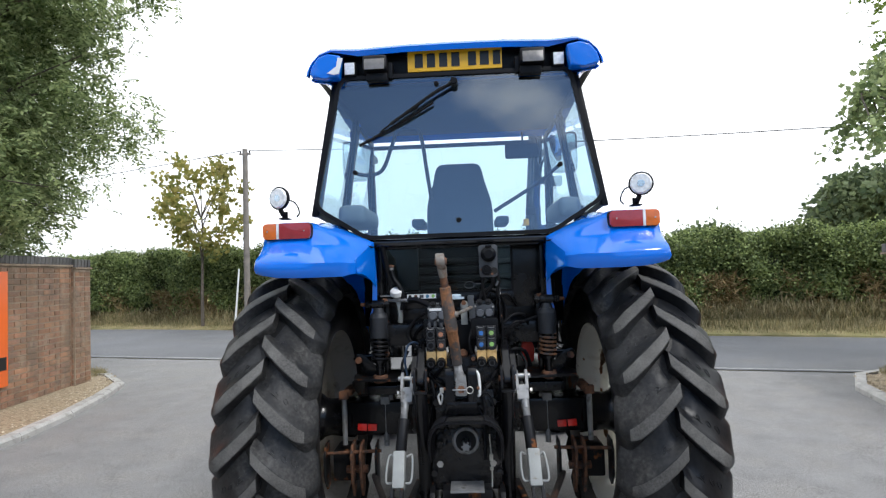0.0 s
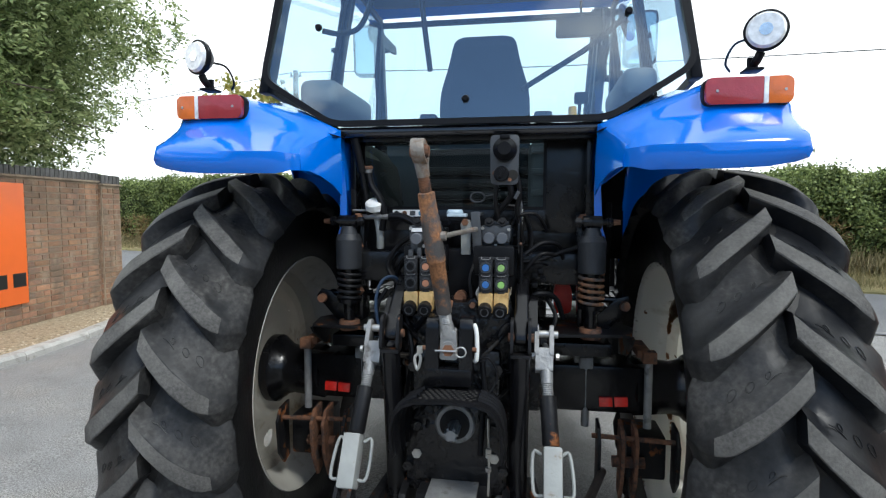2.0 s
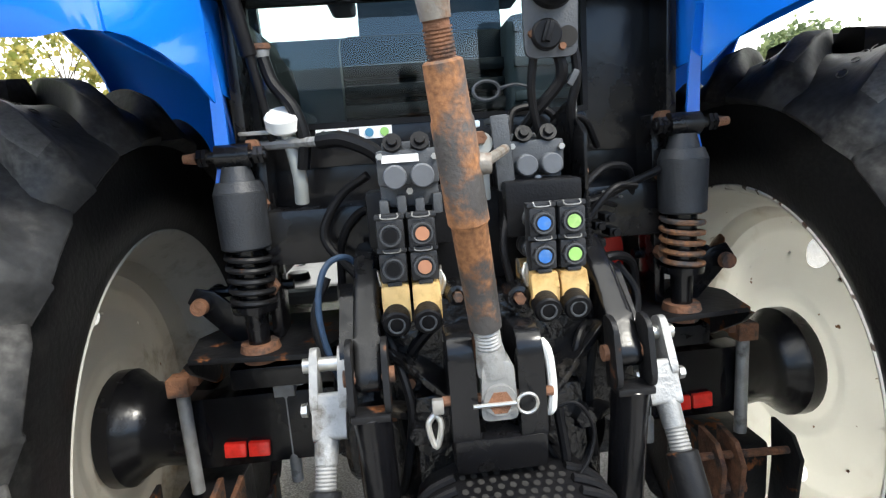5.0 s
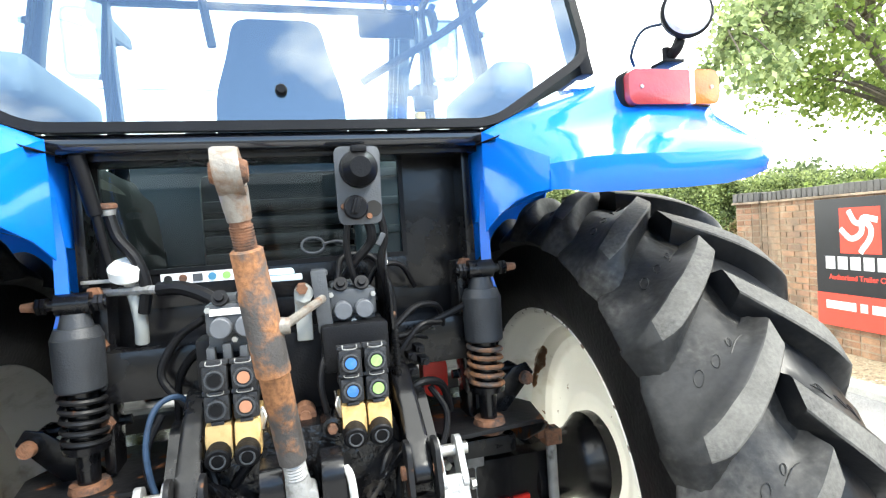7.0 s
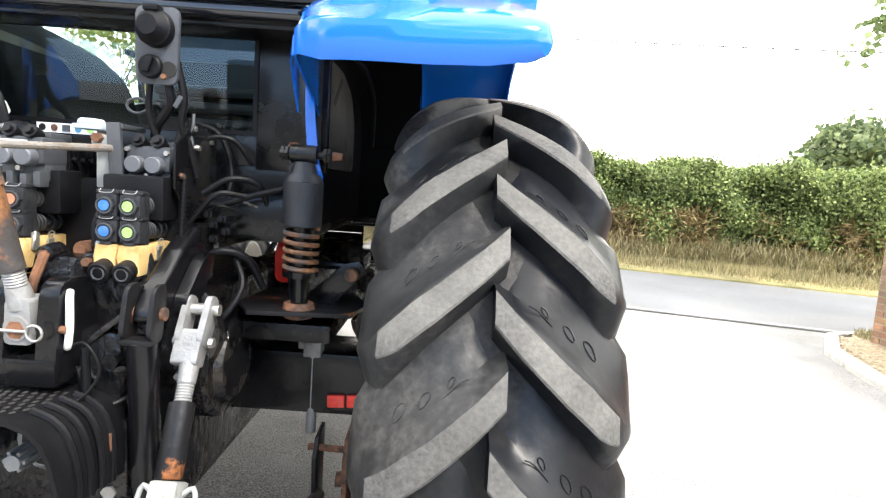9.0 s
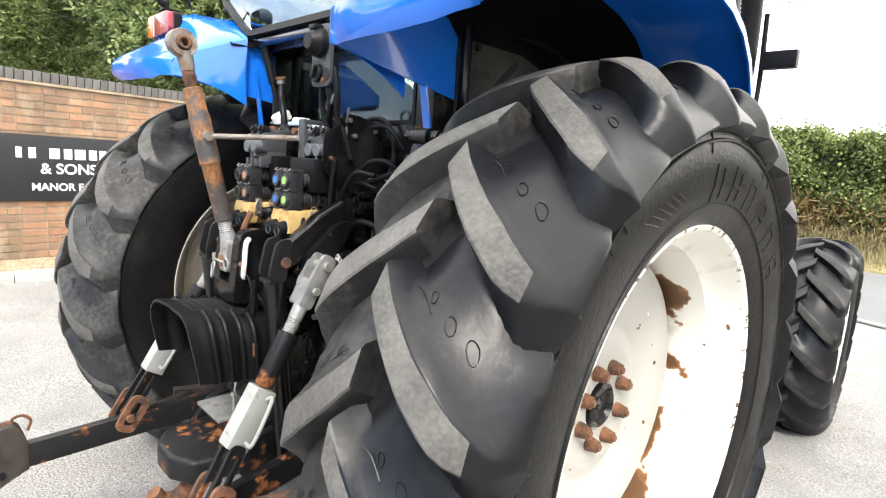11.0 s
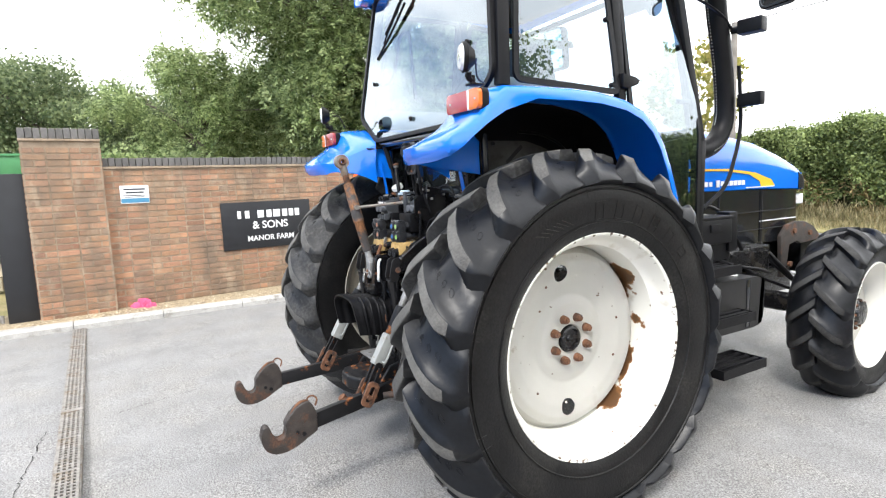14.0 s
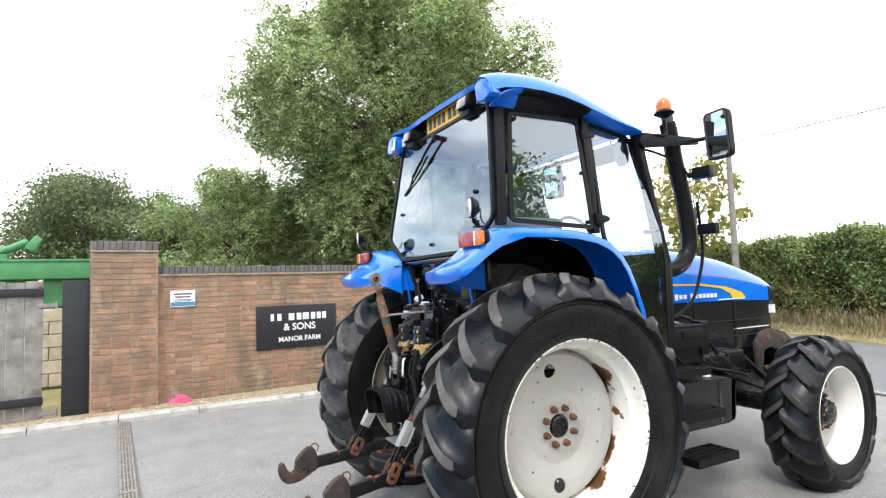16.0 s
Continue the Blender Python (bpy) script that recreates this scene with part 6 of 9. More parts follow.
    tail = part("tail_lamp", slab(.752, 1.003, .043, .022, .022, -.502, -.470, .004), M_TRIM, g, "black lamp housing")
    for name, x0, x1, le, ri, mm, lb in (("stop_lens", .755, .917, .020, .003, M_RED, "pale red stop lens"), ("plate_lens", .918, .931, .003, .003, M_CLEAR, "clear lens strip"), ("indicator_lens", .932, 1.000, .003, .020, M_ORANGE, "amber indicator lens")):
        part(name, slab(x0, x1, .040, le, ri, -.522, -.500, .0025), mm, tail, lb)
    for dx in (-.09, .10):
        lamp = bmesh.new()
        cyl(lamp, (s * (.8775 + dx), -.520, 1.876), (s * (.8775 + dx), -.5245, 1.876), .005, .004, 8)
        part("lens_screw", lamp, M_ZINC, tail)
    # round work lamp on a bent bracket
    bm = bmesh.new()
    c = Vector((s * .911, -.535, 2.045))
    f = Vector((-.34, -.94, 0))
    cyl(bm, c, c - f * .022, .060, .058, 28, .004)
    cyl(bm, c - f * .022, c - f * .05, .055, .030, 28)
    spot = part("round_work_lamp", bm, M_TRIM, g, "round black work lamp with clear lens on a bracket")
    bm = bmesh.new()
    cyl(bm, c + f * .010, c - f * .002, .046, .054, 28)
    part("lamp_lens", bm, M_CLEAR, spot, "clear ribbed lamp lens")
    bm = bmesh.new()
    cyl(bm, c + f * .012, c + f * .0095, .018, .018, 20)
    part("lamp_bulb_mirror", bm, M_CHROME, spot, "bright lamp reflector")
    bm = bmesh.new()
    tube(bm, [c + Vector((0, .03, -.055)), c + Vector((-s * .008, .035, -.075)), c + Vector((-s * .012, .06, -.09))], .013, 8)
    box(bm, (s * .90, -.47, 1.944), (.05, .06, .008), .002)
    box(bm, (s * .897, -.48, 1.96), (.03, .012, .04), .003)
    part("lamp_bracket", bm, M_TRIM, spot)
    bm = bmesh.new()
    tube(bm, [c + Vector((0, .07, 0)), c + Vector((-s * .05, .1, -.01)), c + Vector((-s * .07, .12, -.06)), c + Vector((-s * .05, .14, -.085))], .004, 6)
    part("lamp_cable", bm, M_HOSEBLUE if s > 0 else M_TRIM, spot)


guard(1)
guard(-1)

# ---- cab ----
WT, WB = 0.645, 0.778
WIN = [(-WT, 2.755), (WT, 2.755), (WB, 2.02), (.50, 1.845), (-.50, 1.845), (-WB, 2.02)]


def rear_y(z):
    return -.315 + (z - 1.84) * .115


def ring_poly(bm, outer, inner, put, t0, t1):
    """A frame between two outlines, with thickness."""
    n = len(outer)
    layers = [[bm.verts.new(put(p, t)) for p in q] for q, t in ((outer, t0), (inner, t0), (outer, t1), (inner, t1))]
    o0, i0, o1, i1 = layers
    for k in range(n):
        j = (k + 1) % n
        bm.faces.new((o0[k], o0[j], i0[j], i0[k]))
        bm.faces.new((o1[k], i1[k], i1[j], o1[j]))
        bm.faces.new((o0[k], o1[k], o1[j], o0[j]))
        bm.faces.new((i0[k], i0[j], i1[j], i1[k]))


def grow(poly, d):
    cx = sum(p[0] for p in poly) / len(poly)
    cz = sum(p[1] for p in poly) / len(poly)
    out = []
    m = len(poly)
    for i, p in enumerate(poly):
        a, b = Vector(poly[i - 1]), Vector(poly[(i + 1) % m])
        t = (b - a).normalized()
        nn = Vector((t.y, -t.x))
        if nn.dot(Vector((p[0] - cx, p[1] - cz))) < 0:
            nn = -nn
        out.append((p[0] + nn.x * d, p[1] + nn.y * d))
    return out


put_rear = lambda p, t: (p[0], rear_y(p[1]) + t, p[1])
outl = rounded(WIN)
bm = bmesh.new()
ring_poly(bm, grow(outl, .017), grow(outl, -.005), put_rear, -.012, .012)
rear_win = part("rear_window", bm, M_TRIM, tractor, "black rubber edged rear window")
bm = bmesh.new()
bm.faces.new([bm.verts.new(put_rear(p, -.002)) for p in outl])
pane = part("pane", bm, M_GLASS, rear_win, "clear tinted glass", smooth=0)
pane.visible_shadow = False
for x, z in ((-.565, 2.207), (.565, 2.207), (0, 1.92), (-.10, 2.705)):
    bm = bmesh.new()
    cyl(bm, (x, rear_y(z) - .02, z), (x, rear_y(z) - .004, z), .012, .014, 14, .003)
    part("window_knob", bm, M_TRIM, rear_win)
bm = bmesh.new()
tube(bm, [(-.565, rear_y(2.2) + .03, 2.207), (-.50, rear_y(2.2) + .05, 2.2), (-.42, rear_y(2.2) + .06, 2.23), (-.36, -.2, 2.38), (-.33, -.2, 2.45), (-.25, -.2, 2.46), (-.2, -.2, 2.42), (-.17, -.2, 2.2), (-.15, -.2, 2.05)], .011, 8)
part("inner_grab_bar", bm, M_TRIM, rear_win)
bm = bmesh.new()
tube(bm, [(.565, rear_y(2.2) + .03, 2.207), (.45, -.2, 2.12), (.25, -.2, 2.0), (0.2, -.2, 1.97)], .011, 8)
part("window_stay", bm, M_TRIM, rear_win)
# wiper
bm = bmesh.new()
y0 = rear_y(2.5) - .035
tube(bm, [(0.0, y0 + .02, 2.70), (-.12, y0 + .01, 2.632), (-.30, y0 + .003, 2.51), (-.36, y0, 2.47)], .010, 8)
cyl(bm, (0, y0, 2.70), (0, y0 + .05, 2.70), .020, .022, 14, .003)
wiper = part("wiper", bm, M_TRIM, rear_win, "black rear wiper resting across the glass")
bm = bmesh.new()
tube(bm, [(-.12, y0 + .014, 2.585), (-.30, y0 + .014, 2.48), (-.54, y0 + .012, 2.36)], .008, 6)
tube(bm, [(-.20, y0 + .006, 2.56), (-.30, y0 + .006, 2.51), (-.42, y0 + .008, 2.43)], .006, 6)
part("wiper_blade", bm, M_TRIM, wiper)

# pillars and belt rails
for s in (1, -1):
    for name, p0, p1, wx, wy in (("rear_pillar", (.682, -.165, 2.74), (.795, -.255, 1.97), .04, .066), ("middle_pillar", (.705, .505, 2.72), (.80, .478, 1.93), .04, .055),
                                 ("front_pillar", (.70, 1.00, 2.68), (.72, 1.22, 1.72), .06, .055), ("front_pillar", (.72, 1.22, 1.74), (.72, 1.20, 1.05), .06, .06)):
        bm = bmesh.new()
        p0v, p1v = Vector((s * p0[0], p0[1], p0[2])), Vector((s * p1[0], p1[1], p1[2]))
        ring = [(-wx / 2, -wy / 2), (wx / 2, -wy / 2), (wx / 2, wy / 2), (-wx / 2, wy / 2)]
        lo = [bm.verts.new((p1v.x + u, p1v.y + v, p1v.z)) for u, v in ring]
        hi = [bm.verts.new((p0v.x + u, p0v.y + v, p0v.z)) for u, v in ring]
        fs = [bm.faces.new(lo[::-1]), bm.faces.new(hi)] + [bm.faces.new((lo[i], lo[(i + 1) % 4], hi[(i + 1) % 4], hi[i])) for i in range(4)]
        bevel_new(bm, fs, .008)
        part(name, bm, M_TRIM, tractor)
    # rear side window and door glass: outlines in (y, z), leaning in towards the roof
    put_side = lambda p, t, s=s: (s * (.822 - max(0, p[1] - 1.95) * .165 - max(0, p[0] - .5) * .09 + t), p[0], p[1])
    for name, poly, lb in (("side_window", [(-.095, 2.69), (.455, 2.70), (.443, 1.965), (-.195, 1.998)], "side window with black rubber edge"),
                           ("door_window", [(.555, 2.69), (.96, 2.64), (1.165, 1.78), (1.15, 1.10), (.76, 1.10), (.60, 1.72), (.52, 1.93)], "glazed cab door with black edge")):
        q = rounded(poly, .04)
        bm = bmesh.new()
        ring_poly(bm, grow(q, .012), grow(q, -.016), put_side, -.008, .008)
        fr = part(name, bm, M_TRIM, tractor, lb)
        bm = bmesh.new()
        for above in (True, False):
            piece = []
            for a, b in zip(q, q[1:] + q[:1]):
                if (a[1] >= 1.95) == above:
                    piece.append(a)
                if (a[1] >= 1.95) != (b[1] >= 1.95):
                    k = (1.95 - a[1]) / (b[1] - a[1])
                    piece.append((a[0] + (b[0] - a[0]) * k, 1.95))
            if len(piece) > 2:
                bm.faces.new([bm.verts.new(put_side(p, .002)) for p in piece])
        pn = part("pane", bm, M_GLASS, fr, "clear tinted glass", smooth=0)
        pn.visible_shadow = False
        if name == "side_window":
            for y, z in ((-.07, 2.65), (.42, 2.33), (.40, 2.0)):
                bm = bmesh.new()
                cyl(bm, put_side((y, z), -.004), put_side((y, z), .02), .014, .012, 12)
                part("window_knob", bm, M_TRIM, fr)
        else:
            for z in (2.60, 2.02):
                bm = bmesh.new()
                prism(bm, [(.46, z - .03), (.50, z - .035), (.57, z - .01), (.58, z + .01), (.55, z + .025), (.46, z + .04)], "x", s * (.815 - (z - 1.95) * .165), s * (.85 - (z - 1.95) * .165), .005)
                part("door_hinge", bm, M_TRIM, fr)
            bm = bmesh.new()
            box(bm, put_side((1.045, 1.955), -.03), (.03, .10, .028), .008)
            part("door_handle", bm, M_TRIM, fr)
# windscreen
bm = bmesh.new()
scr = rounded([(-.685, 2.62), (.685, 2.62), (.685, 1.55), (-.685, 1.55)], .03)
put_scr = lambda p, t: (p[0], .99 + (2.62 - p[1]) * .22 + t, p[1])
ring_poly(bm, grow(scr, .022), grow(scr, -.006), put_scr, -.01, .01)
screen = part("windscreen", bm, M_TRIM, tractor, "black edged front windscreen")
bm = bmesh.new()
bm.faces.new([bm.verts.new(put_scr(p, 0)) for p in scr])
pn = part("pane", bm, M_GLASS, screen, "clear tinted glass", smooth=0)
pn.visible_shadow = False

# lower cab shell
bm = bmesh.new()
box(bm, (0, -.285, 1.808), (1.03, .06, .040), .016, seg=3)
shell = part("cab_rear_panel", bm, M_GLOSSBLACK, tractor, "black lower rear cab panel")
for c, sz in (((.39, -.145, 1.62), (.195, .03, .38)), ((-.459, -.145, 1.62), (.05, .03, .38)), ((-.07, -.145, 1.48), (.73, .03, .085)), ((.448, -.190, 1.62), (.022, .10, .40)), ((-.448, -.190, 1.62), (.022, .10, .40)), ((0, -.14, 1.40), (.95, .03, .09)), ((0, -.215, 1.785), (.94, .12, .02))):
    bm = bmesh.new()
    box(bm, c, sz, .004)
    part("panel_plate", bm, M_BLACK, shell)
bm = bmesh.new()
bm.faces.new([bm.verts.new(p) for p in ((-.435, -.142, 1.522), (.293, -.142, 1.522), (.293, -.142, 1.785), (-.435, -.142, 1.785))])
pn = part("lower_pane", bm, M_GLASS_LOW, shell, "clear lower rear window glass", smooth=0)
pn.visible_shadow = False
bm = bmesh.new()
ring_poly(bm, [(-.437, 1.52), (.295, 1.52), (.295, 1.787), (-.437, 1.787)], [(-.425, 1.532), (.283, 1.532), (.283, 1.775), (-.425, 1.775)], lambda p, t: (p[0], -.155 + t, p[1]), -.008, .008)
part("lower_window_seal", bm, M_TRIM, shell)
bm = bmesh.new()
box(bm, (0, .40, 1.30), (.88, 1.30, .12), .02)
part("cab_floor", bm, M_BLACK, tractor, "black cab floor and frame")
for c, d in (((0, .86, 1.30), (1.30, .38, .118)), ((0, -.07, 1.37), (.876, .10, .16))):
    bm = bmesh.new()
    box(bm, c, d, .01)
    part("floor_beam", bm, M_BLACK, tractor)
for s in (1, -1):
    bm = bmesh.new()
    box(bm, (s * (.61 if s < 0 else .625), .06, 1.985), (.16 if s < 0 else .13, .52, .115), .045, seg=3)
    part("side_console", bm, M_CONSOLE, tractor, "grey side console inside the cab")

# decal strip with five gear marks
bm = bmesh.new()
box(bm, (-.228, -.1615, 1.506), (.165, .002, .026))
strip = part("gear_decal", bm, M_SIGN_WHITE, tractor, "white strip with coloured round marks", smooth=0)
for k, mm in enumerate((M_INK, M_RUST, M_GREYPL, M_SIGN_BLUE, M_CAPGREEN)):
    bm = bmesh.new()
    x = -.228 - .066 + .033 * k
    if k == 2:
        box(bm, (x, -.1635, 1.506), (.022, .002, .018))
    else:
        cyl(bm, (x, -.1625, 1.506), (x, -.1645, 1.506), .0095, .0095, 16)
    part("gear_mark", bm, mm, strip, smooth=0)

# roof: flat crown, a rim along the sides, cheeks that reach back at the corners
ROOF = [(-.235, 2.760, .165, .812), (-.215, 2.775, .170, .815), (-.16, 2.800, .165, .818), (-.05, 2.817, .160, .82), (.10, 2.819, .160, .82), (.27, 2.805, .160, .815), (.42, 2.778, .160, .81), (.56, 2.748, .150, .80), (.72, 2.714, .125, .79),
        (.86, 2.695, .085, .775), (.96, 2.684, .045, .765), (1.02, 2.678, .012, .755)]
bm = bmesh.new()
rows = []
for y, rim, rise, hw in ROOF:
    row = []
    for u, w in ((1, 0), (.992, .18), (.965, .46), (.92, .68), (.84, .82), (.66, .92), (.35, .985), (0, 1)):
        back = max(0.0, min(1.0, (u - .68) / .16)) * .060 * max(0.0, min(1.0, (.0 - y) / .22))
        row.append((u * hw, y - back, rim + rise * w))
    rows.append([(-x, a, b) for x, a, b in row] + row[-2::-1])
lip = [(x, y + .008, z - .030 if abs(x) < .58 else z - .006) for x, y, z in rows[0]]
sheet(bm, [lip] + rows, .012)
roof = part("cab_roof", bm, M_BLUE, tractor, "blue cab roof with drooping side edges", smooth=40)
for s in (1, -1):
    bm = bmesh.new()
    prism(bm, [(s * x, z) for x, z in ((.625, 2.865), (.70, 2.880), (.752, 2.862), (.790, 2.815), (.803, 2.770), (.790, 2.748), (.72, 2.740), (.640, 2.744))], "y", -.296, -.215, .014, 3)
    part("roof_corner", bm, M_BLUE, roof, "blue roof corner cheek" if s > 0 else "blue roof corner cheek, cracked and taped")
    # underside between the rim and the window heads
    for name, y0, y1, mm in (("roof_underside", -.234, -.06, M_BLUE), ("roof_recess", -.06, .50, M_TRIM), ("roof_underside", .50, 1.02, M_BLUE)):
        bm = bmesh.new()
        rr = []
        for k in range(5):
            y = y0 + (y1 - y0) * k / 4
            j = max(i for i in range(len(ROOF) - 1) if ROOF[i][0] <= y + 1e-6)
            t = (y - ROOF[j][0]) / (ROOF[j + 1][0] - ROOF[j][0])
            rim, hw = ROOF[j][1] + (ROOF[j + 1][1] - ROOF[j][1]) * t, ROOF[j][3] + (ROOF[j + 1][3] - ROOF[j][3]) * t
            rr.append([(s * (hw - .004), y, rim - .003), (s * (hw - .022), y, rim - .016), (s * (hw - .06), y, rim - .022), (s * .715, y, min(rim - .025, 2.735)), (s * .690, y, min(rim - .028, 2.722))])
        sheet(bm, rr, .006)
        part(name, bm, mm, roof, smooth=40)
bm = bmesh.new()
box(bm, (0, .415, 2.728), (1.40, 1.14, .03), .008)
box(bm, (0, -.13, 2.84), (1.27, .05, .14), .01)
part("roof_lining", bm, M_TRIM, roof, "black roof underside and light recess")
bm = bmesh.new()
box(bm, (.008, -.178, 2.851), (.54, .012, .120), .003)
plate = part("number_plate", bm, M_YELLOW, roof, "yellow rear number plate with dark bars")
for x, w in ((-.20, .055), (-.13, .055), (-.06, .055), (.01, .055), (.105, .055), (.175, .06), (.245, .05)):
    bm = bmesh.new()
    box(bm, (x + .003, -.1855, 2.853), (w * .85, .003, .08))
    part("plate_bar", bm, M_INK, plate, smooth=0)
for s in (1, -1):
    bm = bmesh.new()
    box(bm, (s * .44, -.240, 2.818), (.138, .085, .088), .016, rot=(-12, 0, 0), seg=3)
    wl_ = part("roof_work_lamp", bm, M_TRIM, roof, "black square work lamp under the roof edge")
    bm = bmesh.new()
    box(bm, (s * .44, -.285, 2.810), (.114, .008, .066), .003, rot=(-12, 0, 0))
    part("lamp_glass", bm, M_LAMPDULL, wl_, "dull lamp glass")
    bm = bmesh.new()
    box(bm, (s * .43, -.235, 2.748), (.12, .05, .045), .008)
    box(bm, (s * .36, -.195, 2.79), (.03, .07, .09), .004)
    part("lamp_mount", bm, M_TRIM, wl_)
    bm = bmesh.new()
    box(bm, (s * .588, -.205, 2.808), (.072, .06, .085), .012, seg=3)
    sl = part("small_square_lamp", bm, M_TRIM, roof)
    bm = bmesh.new()
    box(bm, (s * .588, -.238, 2.808), (.058, .01, .068), .006)
    part("lamp_glass", bm, M_CLEAR, sl, "clear lamp glass")
bm = bmesh.new()
prism(bm, [(-.665, 2.755), (-.635, 2.76), (-.612, 2.845), (-.64, 2.85), (-.650, 2.80), (-.70, 2.765)], "y", -.303, -.298, .0)
part("torn_tape", bm, M_SIGN_WHITE, roof, "torn white tape on the cracked roof corner", smooth=0)

# cab inside
bm = bmesh.new()
prism(bm, rounded([(-.23, 1.78), (.23, 1.78), (.222, 2.10), (.172, 2.26), (.15, 2.375), (-.15, 2.375), (-.172, 2.26), (-.222, 2.10)], .05), "y", .46, .58, .03, 3)
seat = part("driver_seat", bm, M_SEAT, tractor, "blue-grey cloth driver seat")
bm = bmesh.new()
box(bm, (0, .78, 1.73), (.46, .48, .12), .04, seg=3)
part("seat_cushion", bm, M_SEAT, seat)
bm = bmesh.new()
box(bm, (-.03, .62, 1.60), (.54, .38, .46), .04)
for z in (1.44, 1.50, 1.56, 1.62, 1.68):
    box(bm, (-.03, .425, z + .03), (.52, .07, .042), .016)
part("seat_bellows", bm, M_TRIM, seat)
# box added to block the bright sky seen through the lower pane
bm = bmesh.new()
box(bm, (.33, .58, 1.63), (.22, .50, .44), .05, seg=3)
for z in (1.50, 1.60, 1.70, 1.80):
    box(bm, (.33, .322, z), (.19, .02, .03), .008)
part("seat_side_blocker", bm, M_CABGREY, tractor, "dark grey block added beside the seat against bright sky")
for s in (1, -1):
    bm = bmesh.new()
    box(bm, (s * .29, .62, 1.98), (.09, .30, .06), .02, seg=3)
    part("armrest", bm, M_SEAT, seat)
bm = bmesh.new()
tor = []
for k in range(25):
    a = 2 * math.pi * k / 24
    tor.append((.19 * math.cos(a), 1.02 - .08 * math.sin(a), 1.98 + .17 * math.sin(a)))
tube(bm, tor, .014, 8, 2)
cyl(bm, (0, 1.02, 1.98), (0, 1.14, 1.60), .035, .05, 12)
cyl(bm, (-.18, 1.02, 1.98), (.18, 1.02, 1.98), .012, .012, 8)
part("steering_wheel", bm, M_TRIM, tractor, "black steering wheel")
bm = bmesh.new()
box(bm, (0, 1.12, 1.62), (.56, .14, .26), .05, seg=3)
# left slab is added only to block bright sky through the windscreen
box(bm, (-.43, 1.06, 1.72), (.46, .05, .44), .02)
part("dashboard_and_blocker", bm, M_CABGREY, tractor)
bm = bmesh.new()
box(bm, (.50, .93, 2.545), (.28, .04, .112), .018, seg=3)
tube(bm, [(.50, .95, 2.59), (.50, .97, 2.66), (.50, .98, 2.71)], .008, 6)
part("inside_mirror", bm, M_TRIM, tractor)
bm = bmesh.new()
for x in (.43, .46):
    tube(bm, [(x, .15, 1.85), (x + .01, .16, 1.98)], .008, 6)
box(bm, (.445, .155, 2.0), (.06, .04, .05), .012)
part("lever_set", bm, M_TRIM, tractor)
bm = bmesh.new()
cyl(bm, (.40, .02, 1.90), (.40, .02, 1.94), .018, .016, 12)
part("yellow_lever_knob", bm, M_YELLOW, tractor)

# ---- bonnet, engine side, front ----
HOOD = [(1.18, .40, 1.86, 1.42), (1.6, .40, 1.885, 1.42), (2.0, .395, 1.86, 1.415), (2.4, .385, 1.80, 1.41), (2.75, .37, 1.70, 1.40), (3.0, .350, 1.618, 1.39), (3.12, .332, 1.56, 1.385), (3.19, .305, 1.505, 1.38), (3.235, .265, 1.44, 1.375)]
bm = bmesh.new()
rows = []
for y, hw, zt, zb in HOOD:
    rows.append([(s_ * hw * u, y, zb + (zt - zb) * v) for s_, u, v in ((-1, 1, 0), (-1, 1.0, .5), (-1, .97, .72), (-1, .86, .88), (-1, .6, .965), (-1, .3, .995), (1, 0, 1), (1, .3, .995), (1, .6, .965), (1, .86, .88), (1, .97, .72), (1, 1, .5), (1, 1, 0))])
sheet(bm, rows, .01)
hood = part("bonnet", bm, M_BLUE, tractor, "long blue engine bonnet", smooth=50)
def hood_at(y):
    for a, b in zip(HOOD, HOOD[1:]):
        if y <= b[0]:
            t = (y - a[0]) / (b[0] - a[0])
            return [p + (q - p) * t for p, q in zip(a, b)]
    return HOOD[-1]


for s in (1, -1):
    bm = bmesh.new()
    rows = []
    for y in (3.03, 3.08, 3.13, 3.18, 3.225):
        _, hw, zt, zb = hood_at(y)
        rows.append([(s * (hw * u + .006), y, zb + (zt - zb) * v) for u, v in ((1, .02), (1, .30), (1.0, .5), (.985, .62))])
    sheet(bm, rows, .005)
    part("nose_grille", bm, M_TRIM, hood, "black slatted side of the bonnet nose", smooth=50)
bm = bmesh.new()
prism(bm, [(-.27, 1.375), (.27, 1.375), (.25, 1.44), (-.25, 1.44)], "y", 3.21, 3.225)
part("nose_cap", bm, M_BLUE, hood, smooth=0)
bm = bmesh.new()
rows = []
for y, hw, zt, zb in ((1.25, .39, 1.415, 1.01), (1.7, .39, 1.415, 1.01), (2.3, .38, 1.405, 1.0), (2.75, .365, 1.395, .985), (3.02, .335, 1.385, .97), (3.18, .26, 1.375, 1.02)):
    rows.append([(-hw, y, zb), (-hw, y, zt), (0, y, zt), (hw, y, zt), (hw, y, (zt + zb) / 2), (hw, y, zb)])
sheet(bm, rows, .01)
part("engine_side_panel", bm, M_GLOSSBLACK, hood, "black engine side panels and grille")
for s in (1, -1):
    for y0, y1, z0, z1 in ((1.92, 1.926, 1.02, 1.40), (2.46, 2.466, 1.0, 1.40), (1.30, 2.90, 1.235, 1.240), (1.30, 2.90, 1.100, 1.104)):
        bm = bmesh.new()
        box(bm, (s * (.391 - .012 * max(0, (y0 + y1) / 2 - 1.7)), (y0 + y1) / 2, (z0 + z1) / 2), (.010, y1 - y0, z1 - z0))
        part("panel_seam", bm, M_SLOT, hood, smooth=0)
bm = bmesh.new()
